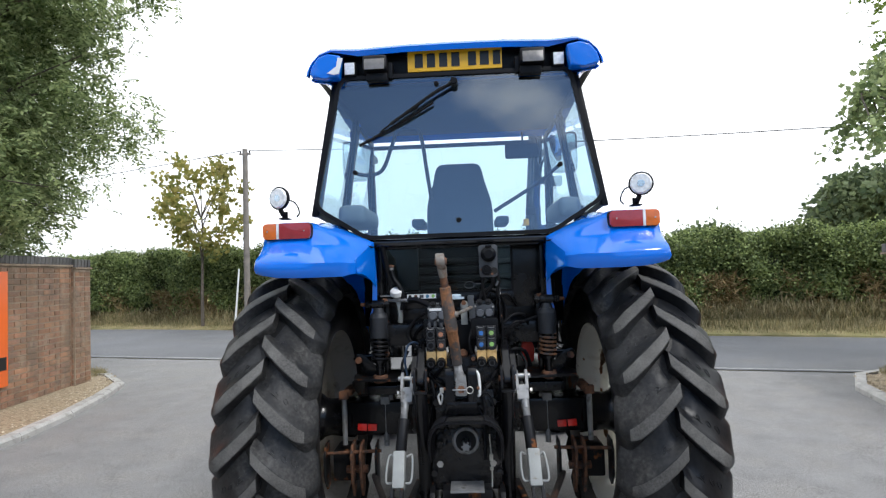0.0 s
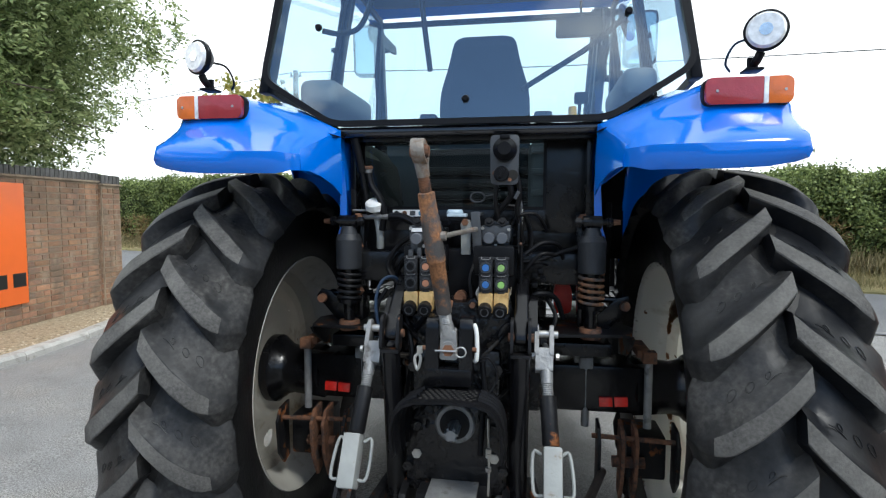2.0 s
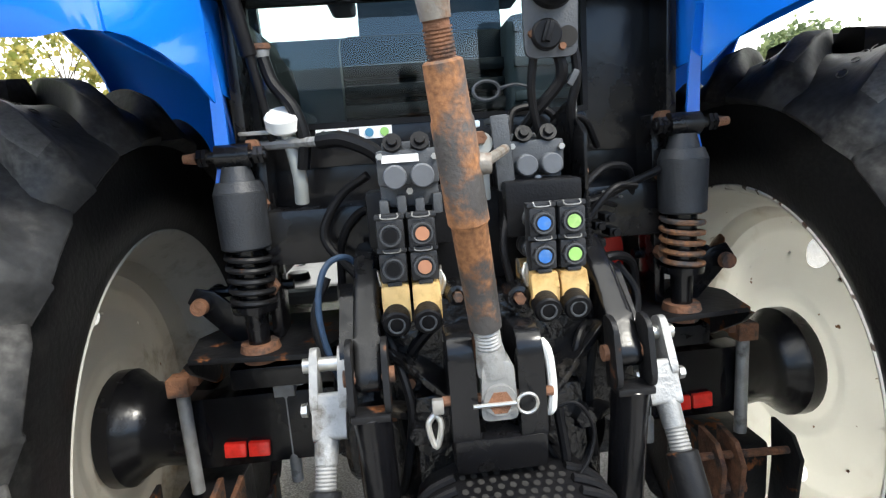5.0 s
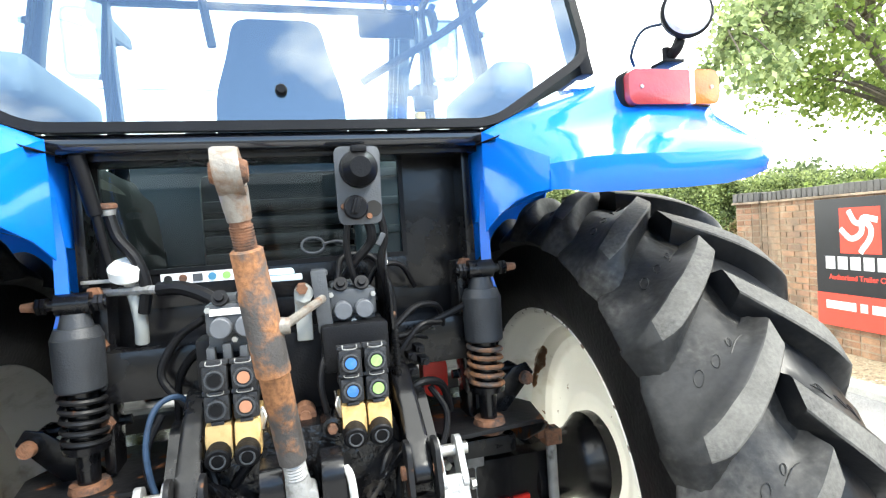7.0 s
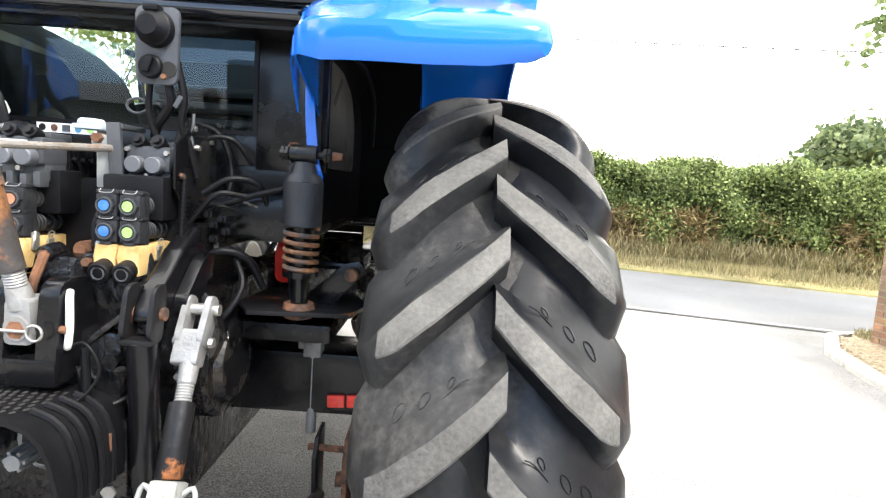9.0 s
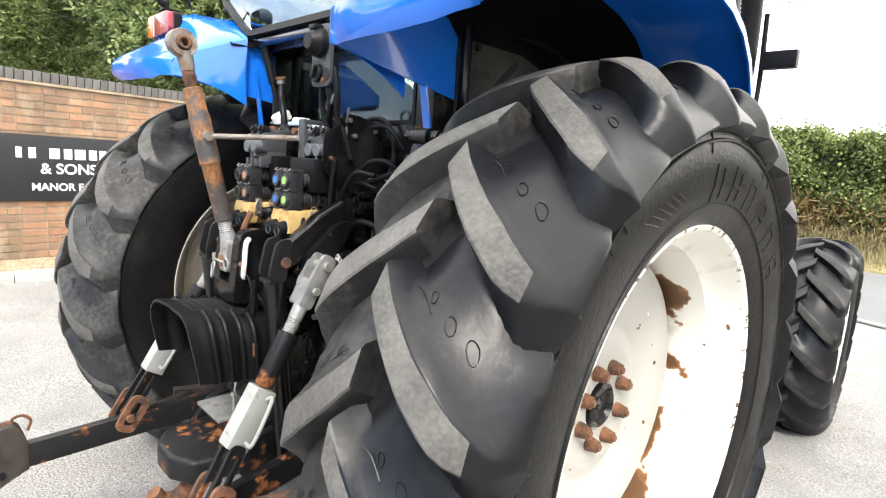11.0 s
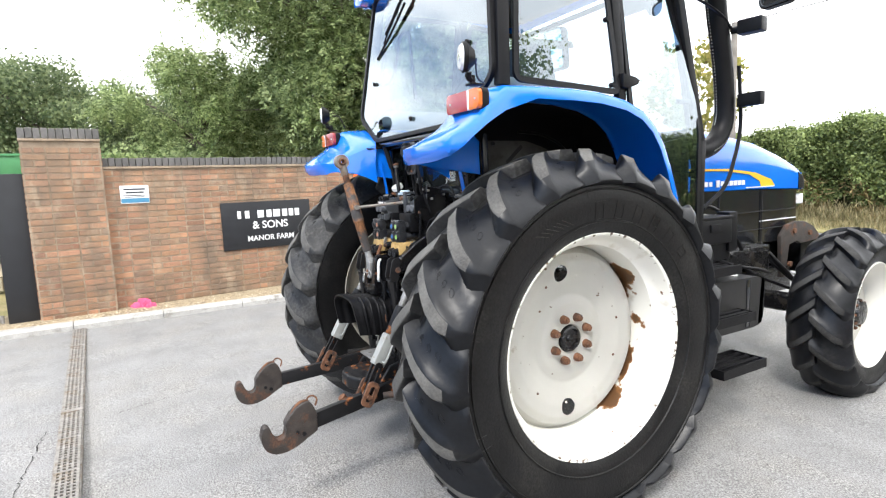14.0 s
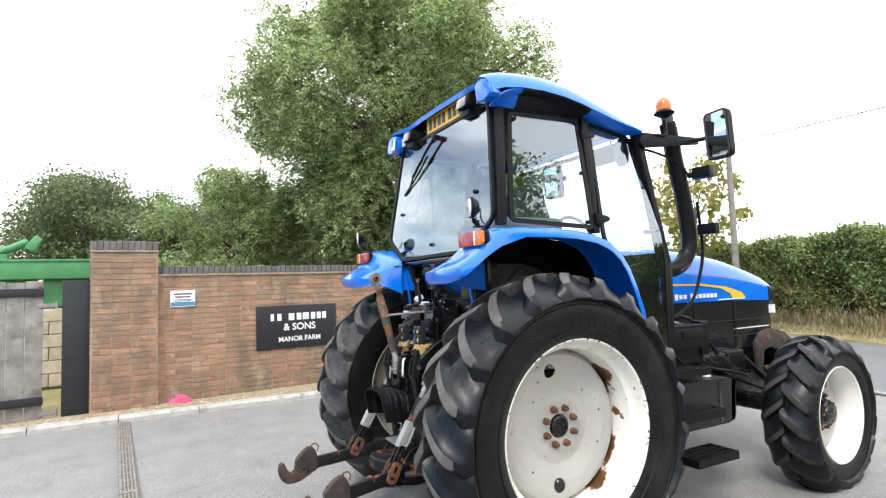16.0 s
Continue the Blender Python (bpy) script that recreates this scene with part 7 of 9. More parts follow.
box(bm, (0, 3.17, 1.17), (.5, .03, .40), .02)
for k in range(9):
    box(bm, (0, 3.19, 1.01 + .04 * k), (.46, .012, .012), .003)
part("grille", bm, M_TRIM, hood)
for s in (1, -1):
    bm = bmesh.new()
    box(bm, (s * .285, 3.13, 1.30), (.03, .10, .085), .015, rot=(0, 0, -s * 30), seg=3)
    part("headlamp", bm, M_CLEAR, hood, "clear front headlamp")
    bm = bmesh.new()
    q = [(1.55, 1.575), (2.0, 1.567), (2.35, 1.535), (2.58, 1.478), (2.64, 1.428), (2.44, 1.428), (2.42, 1.468), (2.28, 1.522), (2.0, 1.552), (1.55, 1.562)]
    prism(bm, q, "x", s * .3965, s * .405)
    for v in bm.verts:
        if v.co.y > 2:
            v.co.x -= s * .025 * (v.co.y - 2) / .6
    part("yellow_stripe", bm, M_YELLOW, hood, "curved yellow stripe along the bonnet side", smooth=0)
    for k in range(10):
        bm = bmesh.new()
        y = 1.70 + .052 * k + (.03 if k > 2 else 0)
        box(bm, (s * (.402 - max(0, (y - 2) * .04)), y, 1.465), (.006, .034, .048 if k in (0, 3) else .034))
        part("brand_bar", bm, M_SIGN_WHITE, hood, smooth=0)
    bm = bmesh.new()
    box(bm, (s * .392, 2.42, 1.425), (.008, .36, .008))
    part("white_pinstripe", bm, M_SIGN_WHITE, hood, smooth=0)
    bm = bmesh.new()
    box(bm, (s * .372, 2.70, 1.16), (.008, .5, .008))
    part("white_pinstripe", bm, M_SIGN_WHITE, hood, smooth=0)
bm = bmesh.new()
box(bm, (0, 1.9, .82), (.34, 1.9, .34), .04)
box(bm, (0, 2.75, .62), (.46, .9, .22), .03)
box(bm, (0, 1.0, .78), (.42, 1.4, .40), .05)
cyl(bm, (.22, 1.9, .95), (.22, 2.25, .95), .09, .09, 18, .01)
cyl(bm, (.25, 1.5, .66), (.25, 2.4, .62), .035, .035, 10)
box(bm, (.31, 2.2, .74), (.1, .3, .18), .02)
box(bm, (.30, 1.6, .98), (.14, .3, .16), .02)
part("engine_block", bm, M_GREASY, tractor, "black greasy engine and gearbox casting")
bm = bmesh.new()
box(bm, (0, 2.72, .505), (1.3, .14, .13), .03)
cyl(bm, (-.74, 2.72, .505), (.74, 2.72, .505), .075, .075, 16)
cyl(bm, (-.5, 2.60, .48), (.5, 2.60, .48), .025, .025, 10)
cyl(bm, (0, 2.7, .53), (0, 1.2, .62), .045, .045, 12)
part("front_axle", bm, M_GREASY, tractor, "black front drive axle with steering ram")
for s in (1, -1):
    bm = bmesh.new()
    prism(bm, [(2.67, .70), (2.73, .70), (2.765, .96), (2.88, .985), (2.93, .95), (3.22, .965), (3.20, 1.02), (3.11, 1.085), (2.98, 1.128), (2.86, 1.136), (2.74, 1.112), (2.65, 1.03)], "x", s * .40, s * .43, .006)
    br = part("front_bracket", bm, M_RUSTDARK if s > 0 else M_BLACKRUST, tractor, "worn steel loader bracket beside the nose")
    for y, z in ((2.83, 1.06), (3.06, 1.03), (2.78, .80)):
        bm = bmesh.new()
        cyl(bm, (s * .425, y, z), (s * .445, y, z), .022, .022, 6)
        part("bracket_bolt", bm, M_RUST, br)
    for k in range(4):
        bm = bmesh.new()
        tube(bm, [(s * (.40 + .02 * k), 2.42, 1.0 - .04 * k), (s * .55, 2.50 + .03 * k, .80 - .03 * k), (s * .52, 2.75, .66), (s * .60, 2.86, .60)], .011, 6)
        part("axle_hose", bm, M_TRIM, tractor)
bm = bmesh.new()
box(bm, (0, 3.35, .82), (.62, .34, .30), .03)
part("front_weight_frame", bm, M_BLACK, tractor)
# side box (battery and tool) above the tank
bm = bmesh.new()
box(bm, (.58, 1.42, 1.175), (.24, .37, .16), .02)
box(bm, (.56, 1.50, 1.04), (.18, .32, .13), .02)
cyl(bm, (.66, 1.50, 1.25), (.66, 1.50, 1.272), .035, .03, 14)
box(bm, (.62, 1.66, 1.16), (.10, .09, .26), .015)
box(bm, (.58, 1.42, 1.262), (.25, .38, .018), .006)
box(bm, (.705, 1.42, 1.20), (.012, .10, .05), .004)
part("side_tool_box", bm, M_TRIM, tractor, "black tool box beside the engine")
bm = bmesh.new()
tube(bm, [(.48, 1.35, 1.36), (.52, 1.45, 1.30), (.55, 1.6, 1.26), (.50, 1.78, 1.27)], .008, 6)
part("bright_pipe", bm, M_ZINC, tractor)
for pts, r in (([(.46, 1.30, 1.30), (.56, 1.36, 1.34), (.60, 1.50, 1.33), (.58, 1.62, 1.30)], .012), ([(.50, 1.70, 1.22), (.56, 1.80, 1.14), (.54, 1.95, 1.02), (.48, 2.05, .98)], .014), ([(.47, 1.75, .96), (.56, 1.86, .90), (.60, 2.05, .86), (.55, 2.30, .80)], .011),
               ([(.45, 2.0, .92), (.52, 2.15, .80), (.55, 2.35, .72), (.60, 2.50, .66)], .013), ([(.66, 1.20, 1.12), (.70, 1.30, 1.04), (.66, 1.42, .98)], .010)):
    bm = bmesh.new()
    tube(bm, pts, r, 8)
    part("engine_hose", bm, M_TRIM, tractor)
for c, sz in (((.47, 1.95, .93), (.12, .30, .14)), ((.44, 2.28, .90), (.10, .24, .20)), ((.50, 2.12, .76), (.08, .16, .10))):
    bm = bmesh.new()
    box(bm, c, sz, .02, seg=2)
    for k in range(3):
        cyl(bm, (c[0] + sz[0] / 2 - .002, c[1] + (k - 1) * sz[1] * .3, c[2] + sz[2] * .25), (c[0] + sz[0] / 2 + .012, c[1] + (k - 1) * sz[1] * .3, c[2] + sz[2] * .25), .012, .011, 6)
    part("engine_casting", bm, M_GREASY, tractor)

# fuel tank and steps (right), plain tank (left)
for s in (1, -1):
    bm = bmesh.new()
    prism(bm, rounded([(1.00, .895), (1.70, .885), (1.745, .84), (1.73, .585), (1.66, .56), (1.10, .56), (1.00, .62)], .06), "x", s * .46, s * .835, .045, 4)
    tank = part("fuel_tank", bm, M_TANK, tractor, "black moulded fuel tank")
    bm = bmesh.new()
    cyl(bm, (s * .66, 1.20, .885), (s * .66, 1.20, .925), .055, .050, 20, .006)
    part("filler_cap", bm, M_TRIM, tank, "black tank filler cap")
    for y in (1.16, 1.56):
        bm = bmesh.new()
        box(bm, (s * .838, y, .725), (.006, .035, .30), .002)
        part("tank_strap", bm, M_GLOSSBLACK, tank)
    bm = bmesh.new()
    cyl(bm, (s * .72, 1.58, .88), (s * .72, 1.58, .90), .03, .028, 14)
    part("tank_breather", bm, M_WHITE, tank)
    for name, y0, y1, x0, x1, z in (("step", 1.03, 1.46, .75, .95, .685), ("step", 1.06, 1.42, .70, .88, .965), ("step", 1.07, 1.485, .785, 1.005, .405)):
        bm = bmesh.new()
        ring_poly(bm, [(s * x0, y0), (s * x1, y0), (s * x1, y1), (s * x0, y1)], [(s * (x0 + .012), y0 + .012), (s * (x1 - .012), y0 + .012), (s * (x1 - .012), y1 - .012), (s * (x0 + .012), y1 - .012)], lambda p, t: (p[0], p[1], z + t), -.028, .026)
        st = part(name, bm, M_TRIM, tractor, "black slatted access step")
        for k in range(3):
            bm = bmesh.new()
            box(bm, (s * (x0 + (x1 - x0) * (k + 1) / 4), (y0 + y1) / 2, z + .012), (.026, y1 - y0 - .01, .02), .003)
            part("slat", bm, M_TRIM, st)
    bm = bmesh.new()
    box(bm, (s * .86, 1.06, .54), (.03, .05, .30), .006, rot=(12, 0, 0))
    part("step_hanger", bm, M_TRIM, tractor)

# exhaust with perforated guard
bm = bmesh.new()
tube(bm, [(.62, 1.22, 1.69), (.62, 1.42, 1.695), (.62, 1.55, 1.765), (.625, 1.605, 1.91), (.635, 1.565, 2.2), (.65, 1.475, 2.5), (.66, 1.42, 2.72), (.66, 1.40, 2.80)], .060, 20, 7)
ex = part("exhaust_pipe", bm, M_TRIM, tractor, "black guarded exhaust stack beside the bonnet")
bm = bmesh.new()
tube(bm, [(.66, 1.41, 2.74), (.66, 1.40, 2.86), (.66, 1.36, 2.93)], .044, 18)
part("tail_pipe", bm, M_GREYPL, ex, "bare steel exhaust tip")
p = curve_points([(.62, 1.42, 1.695), (.62, 1.55, 1.765), (.625, 1.605, 1.91), (.635, 1.565, 2.2), (.65, 1.475, 2.5), (.66, 1.42, 2.72)], 16)
vs, fs = [], []
for i in range(1, len(p) - 1):
    d = (p[i + 1] - p[i - 1]).normalized()
    u, v = ring_frame(d)
    for a in (0.35, 0.75, 2.5, 2.9):
        c = p[i] + (u * math.cos(a) + v * math.sin(a)) * .0605
        t = (-u * math.sin(a) + v * math.cos(a))
        k = len(vs)
        n_ = (u * math.cos(a) + v * math.sin(a)) * .0015
        vs += [c + n_ + d * .006, c + n_ + t * .006, c + n_ - d * .006, c + n_ - t * .006]
        fs.append((k, k + 1, k + 2, k + 3))
mesh_from("guard_holes", vs, fs, M_ZINC, ex, kind="stuff")
bm = bmesh.new()
tube(bm, [(.70, 1.30, 1.33), (.70, 1.50, 1.45), (.70, 1.60, 1.62), (.70, 1.66, 1.85), (.70, 1.63, 2.2)], .012, 8)
part("stay_pipe", bm, M_TRIM, ex)
bm = bmesh.new()
box(bm, (.78, 1.63, 1.985), (.15, .05, .08), .006)
part("mirror_socket", bm, M_TRIM, ex, "black square mirror socket")
bm = bmesh.new()
box(bm, (.82, 1.56, 2.40), (.14, .09, .085), .012, rot=(0, 0, 10))
cyl(bm, (.70, 1.55, 2.40), (.76, 1.56, 2.40), .022, .022, 10)
tube(bm, [(.72, 1.02, 2.56), (.70, 1.25, 2.54), (.70, 1.45, 2.48), (.71, 1.53, 2.41)], .009, 6)
part("side_work_lamp", bm, M_TRIM, ex, "black square side work lamp")
# mirror arm, mirror, beacon
def turn_in(bm, s):
    for v in bm.verts:
        v.co.y -= .123 * (s * v.co.x - .937) + .07 * (v.co.z - 2.66)


for s in (1, -1):
    bm = bmesh.new()
    prism(bm, [(.98, 2.60), (1.02, 2.665), (1.60, 2.685), (1.62, 2.635), (1.02, 2.555)], "x", s * .735, s * .760, .004)
    tube(bm, [(s * .748, 1.56, 2.66), (s * .82, 1.60, 2.66), (s * .90, 1.615, 2.66)], .016, 10)
    arm = part("mirror_arm", bm, M_TRIM, tractor)
    bm = bmesh.new()
    prism(bm, rounded([(s * .831, 2.485), (s * 1.043, 2.485), (s * 1.043, 2.835), (s * .831, 2.835)], .045, 6), "y", 1.578, 1.632, .014, 3)
    turn_in(bm, s)
    mir = part("door_mirror", bm, M_TRIM, arm, "tall black door mirror")
    bm = bmesh.new()
    prism(bm, rounded([(s * .844, 2.498), (s * 1.030, 2.498), (s * 1.030, 2.822), (s * .844, 2.822)], .036, 6), "y", 1.574, 1.5785)
    turn_in(bm, s)
    part("mirror_glass", bm, M_MIRROR, mir, "mirror glass", smooth=0)
    bm = bmesh.new()
    ring_poly(bm, rounded([(s * .838, 2.492), (s * 1.036, 2.492), (s * 1.036, 2.828), (s * .838, 2.828)], .042, 6), rounded([(s * .847, 2.501), (s * 1.027, 2.501), (s * 1.027, 2.819), (s * .847, 2.819)], .034, 6), lambda p, t: (p[0], 1.575 + t, p[1]), -.006, .004)
    bmesh.ops.recalc_face_normals(bm, faces=bm.faces)
    turn_in(bm, s)
    part("mirror_rim", bm, M_GREYPL, mir, "grey mirror rim")
bm = bmesh.new()
tube(bm, [(.74, 1.02, 2.64), (.755, 1.15, 2.66), (.76, 1.25, 2.67), (.76, 1.25, 2.78)], .012, 8)
beacon = part("beacon_stalk", bm, M_TRIM, tractor)
bm = bmesh.new()
cyl(bm, (.76, 1.25, 2.80), (.76, 1.25, 2.825), .03, .072, 24)
cyl(bm, (.76, 1.25, 2.825), (.76, 1.25, 2.852), .074, .060, 24, .006)
part("beacon_base", bm, M_TRIM, beacon)
bm = bmesh.new()
dome = [(2.85, .054), (2.885, .053), (2.905, .050), (2.922, .044), (2.935, .034), (2.943, .02), (2.945, .002)]
sheet(bm, [[(.76 + r * math.cos(a * math.pi / 14), 1.25 + r * math.sin(a * math.pi / 14), z) for a in range(29)] for z, r in dome])
part("beacon_lens", bm, M_ORANGE, beacon, "amber beacon dome")
bm = bmesh.new()
prism(bm, rounded([(.885, 2.60), (.93, 2.655), (.985, 2.63), (1.012, 2.55), (1.0, 2.47), (.95, 2.438), (.90, 2.445), (.868, 2.53)], .02), "x", .615, .628, .004)
part("sun_visor", bm, M_GREYPL, tractor, "grey visor inside the cab door")

# footwell firewall; side sheets added behind the door glass imitate its dark reflection
bm = bmesh.new()
box(bm, (0, 1.175, 1.50), (1.36, .03, .62), .01)
part("cab_firewall", bm, M_TRIM, tractor, "black footwell firewall")
for s in (1, -1):
    bm = bmesh.new()
    prism(bm, [(.62, 1.08), (1.17, 1.08), (1.17, 1.76), (1.0, 1.73), (.70, 1.66), (.60, 1.62)], "x", s * .615, s * .645, .006)
    part("kick_panel", bm, M_TRIM, tractor)


# ---- rear axle, linkage, hydraulics ----
def turned(bm, origin, axis, stations, seg=24):
    """A turned solid along an axis: (distance, radius) stations."""
    u, v = ring_frame(axis)
    d = axis.normalized()
    rings = [[bm.verts.new(origin + d * t + u * r * math.cos(a) + v * r * math.sin(a)) for a in (2 * math.pi * i / seg for i in range(seg))] for t, r in stations]
    for a, b in zip(rings, rings[1:]):
        for i in range(seg):
            bm.faces.new((a[i], a[(i + 1) % seg], b[(i + 1) % seg], b[i]))
    bm.faces.new(rings[0][::-1])
    bm.faces.new(rings[-1])


bm = bmesh.new()
box(bm, (0, -.10, .86), (.46, .62, .56), .05, seg=3)
box(bm, (0, -.30, 1.10), (.36, .36, .22), .03)
box(bm, (0, -.47, .93), (.30, .14, .26), .03)
box(bm, (0, -.44, .72), (.34, .22, .30), .02)
for x, z in ((-.14, 1.0), (.14, 1.0), (-.13, .80), (.13, .80), (-.16, .66), (.16, .66)):
    cyl(bm, (x, -.53, z), (x, -.565, z), .017, .017, 6)
axle = part("rear_axle_housing", bm, M_GREASY, tractor, "black greasy rear axle and gearbox housing")
for s in (1, -1):
    bm = bmesh.new()
    box(bm, (s * .46, 0, .81), (.52, .22, .19), .02)
    part("axle_tube", bm, M_BLACK, axle, "black axle tube")
    bm = bmesh.new()
    turned(bm, Vector((s * .64, 0, .80)), Vector((s, 0, 0)), ((0, .10), (.02, .12), (.16, .105), (.20, .115), (.215, .13), (.225, .135), (.24, .15), (.275, .15), (.28, .14)), 32)
    part("axle_flange", bm, M_BLACK, axle)
    bm = bmesh.new()
    for dx in (-.029, .029):
        bm = bmesh.new()
        box(bm, (s * .568 + dx, -.117, .766 + s * dx * .05), (.052, .014, .038), .004, rot=(0, -s * 3, 0))
        part("red_reflector", bm, M_REFL, axle, "red square reflector")
    # brake side, disc-like pulley
    bm = bmesh.new()
    cyl(bm, (s * .21, -.28, .93), (s * .285, -.28, .93), .15, .15, 28, .012)
    cyl(bm, (s * .285, -.28, .93), (s * .305, -.28, .93), .11, .10, 24)
    part("brake_housing", bm, M_GREASY, axle)
    # U-bolt rods with rusty blocks
    for k, (x, y, z) in enumerate(((.694, -.132, .955), (.462, -.095, .915))):
        bm = bmesh.new()
        cyl(bm, (s * x, y, z + .02), (s * x, y, z - (.28 if k == 0 else .26)), .0155, .0155, 12)
        rod = part("clamp_rod", bm, M_SILVER, axle, "grey clamp rod")
        bm = bmesh.new()
        box(bm, (s * x, y, z), (.052, .05, .045), .005)
        box(bm, (s * (x - .02), y + .08, z + .012), (.05, .18, .03), .004)
        part("clamp_block", bm, M_RUST if k == 0 else M_SILVER, rod, "rusty clamp block" if k == 0 else "grey clamp block")
    # drawbar bracket plates hanging below the axle
    for x, w, lo in ((.50, .012, .44), (.585, .014, .40), (.635, .014, .40), (.785, .012, .44)):
        bm = bmesh.new()
        prism(bm, [(-.12, .70), (-.20, .69), (-.235, .64), (-.22, .50), (-.17, lo), (-.12, lo + .02), (-.13, .58)], "x", s * x, s * (x + w), .003)
        part("hanger_plate", bm, M_BLACKRUST if w < .013 else M_RUST, axle, "rusty hanger plate under the axle")
    bm = bmesh.new()
    cyl(bm, (s * .48, -.19, .655), (s * .80, -.19, .645), .01, .01, 8)
    cyl(bm, (s * .56, -.17, .55), (s * .68, -.17, .55), .022, .022, 10)
    part("hanger_pin", bm, M_RUST, axle)
    bm = bmesh.new()
    box(bm, (s * .69, -.05, .56), (.15, .2, .17), .015)
    part("hanger_block", bm, M_BLACKRUST, axle)

    # cab suspension: damper, coil spring, plates
    top = Vector((s * .458, -.271, 1.475))
    bm = bmesh.new()
    cyl(bm, (s * .395, -.271, 1.475), (s * .525, -.271, 1.475), .011, .011, 12)
    cyl(bm, (s * .425, -.271, 1.475), (s * .491, -.271, 1.475), .024, .024, 16)
    for x in (.40, .41, .508, .518):
        cyl(bm, (s * x, -.271, 1.475), (s * (x + .008), -.271, 1.475), .019, .019, 6)
    strut = part("cab_suspension_strut", bm, M_BLACK, tractor, "black cab suspension strut with coil spring")
    bm = bmesh.new()
    cyl(bm, (s * .53, -.271, 1.475), (s * .555, -.271, 1.475), .012, .009, 10)
    part("rusty_pin_end", bm, M_RUST, strut)
    bm = bmesh.new()
    cyl(bm, top + Vector((0, 0, -.02)), top + Vector((0, 0, -.05)), .026, .034, 24)
    cyl(bm, top + Vector((0, 0, -.05)), top + Vector((0, 0, -.07)), .042, .05, 28)
    cyl(bm, top + Vector((0, 0, -.068)), top + Vector((0, 0, -.185)), .051, .049, 28, .004)
    part("damper_sleeve", bm, M_SLEEVE, strut, "dark grey rubber sleeve")
    bm = bmesh.new()
    cyl(bm, top + Vector((0, 0, -.17)), top + Vector((0, 0, -.32)), .030, .030, 20)
    cyl(bm, top + Vector((0, 0, -.30)), top + Vector((0, 0, -.315)), .047, .045, 24)
    cyl(bm, top + Vector((0, 0, -.315)), top + Vector((0, 0, -.40)), .024, .022, 18)
    part("damper_body", bm, M_BLACK, strut)
    bm = bmesh.new()
    coil = []
    turns = 5.2
    for i in range(int(turns * 14) + 1):
        a = 2 * math.pi * i / 14
        coil.append(top + Vector((.042 * math.cos(a), .042 * math.sin(a), -.187 - .115 * i / (turns * 14))))
    tube(bm, coil, .0062, 7, 1)
    part("coil_spring", bm, M_LINK if s > 0 else M_BLACKRUST, strut, "rust-tinged coil spring")
    bm = bmesh.new()
    cyl(bm, top + Vector((0, 0, -.385)), top + Vector((0, 0, -.40)), .038, .042, 24)
    cyl(bm, top + Vector((0, 0, -.412)), top + Vector((0, 0, -.424)), .042, .036, 24)
    part("rubber_washer", bm, M_RUST, strut, "rusty mounting washers")
    bm = bmesh.new()
    prism(bm, [(s * .34, -.33), (s * .60, -.30), (s * .625, -.16), (s * .56, -.02), (s * .30, -.02), (s * .28, -.22)], "z", 1.062, 1.074, .003)
    part("strut_plate", bm, M_BLACKRUST, strut, "black strut plate with rust along the edge")
    bm = bmesh.new()
    prism(bm, [(-.30, 1.06), (-.27, 1.03), (-.15, .96), (.0, .93), (.02, 1.06)], "x", s * .60, s * .612, .003)
    part("strut_gusset", bm, M_BLACKRUST, strut)
    bm = bmesh.new()
    prism(bm, [(s * .53, 1.07), (s * .62, 1.17), (s * .60, 1.20), (s * .56, 1.19), (s * .44, 1.08)], "y", -.205, -.195, .003)
    cyl(bm, (s * .585, -.225, 1.165), (s * .585, -.10, 1.165), .02, .02, 12)
    cyl(bm, (s * .585, -.15, 1.175), (s * .40, -.15, 1.18), .012, .012, 10)
    part("torsion_link", bm, M_BLACK, strut)
    bm = bmesh.new()
    cyl(bm, (s * .585, -.226, 1.165), (s * .585, -.242, 1.165), .019, .017, 14)
    part("rusty_nut", bm, M_RUST, strut)
    # cab frame leg
    bm = bmesh.new()
    prism(bm, [(s * .405, 1.50), (s * .44, 1.50), (s * .44, 1.08), (s * .415, 1.08)], "y", -.235, -.15, .01)
    part("cab_leg", bm, M_BLACK, tractor)
    for z in (1.49, 1.375, 1.20):
        bm = bmesh.new()
        cyl(bm, (s * .425, -.235, z), (s * .425, -.262, z), .017, .017, 6)
        part("rusty_bolt", bm, M_RUST, tractor, "rusty hexagon bolt")
    bm = bmesh.new()
    box(bm, (s * .40, .0, 1.0), (.28, .5, .05), .01)
    part("frame_plate", bm, M_BLACK, axle)

    # forked lift arm with its shackle
    bm = bmesh.new()
    prism(bm, [(-.28, 1.285), (-.37, 1.28), (-.45, 1.235), (-.53, 1.165), (-.572, 1.12), (-.578, 1.095), (-.56, 1.082), (-.53, 1.085), (-.46, 1.125), (-.40, 1.14), (-.28, 1.14)], "x", s * .190, s * .236, .014, 3)
    lift = part("lift_arm", bm, M_BLACK, tractor, "black cast lift arm, wet-looking")
    bm = bmesh.new()
    prism(bm, rounded([(-.34, 1.22), (-.40, 1.215), (-.492, 1.13), (-.497, 1.088), (-.455, 1.078), (-.40, 1.13)], .02), "x", s * .238, s * .266, .006, 2)
    part("arm_prong", bm, M_BLACK, lift)
    for x in (.185, .241):
        bm = bmesh.new()
        prism(bm, rounded([(-.535, 1.175), (-.583, 1.170), (-.606, 1.065), (-.556, 1.048)], .02), "x", s * (x - .005), s * (x + .005), .002)
        part("arm_shackle", bm, M_BLACKRUST, lift, "black shackle with rust in its corners")
    bm = bmesh.new()
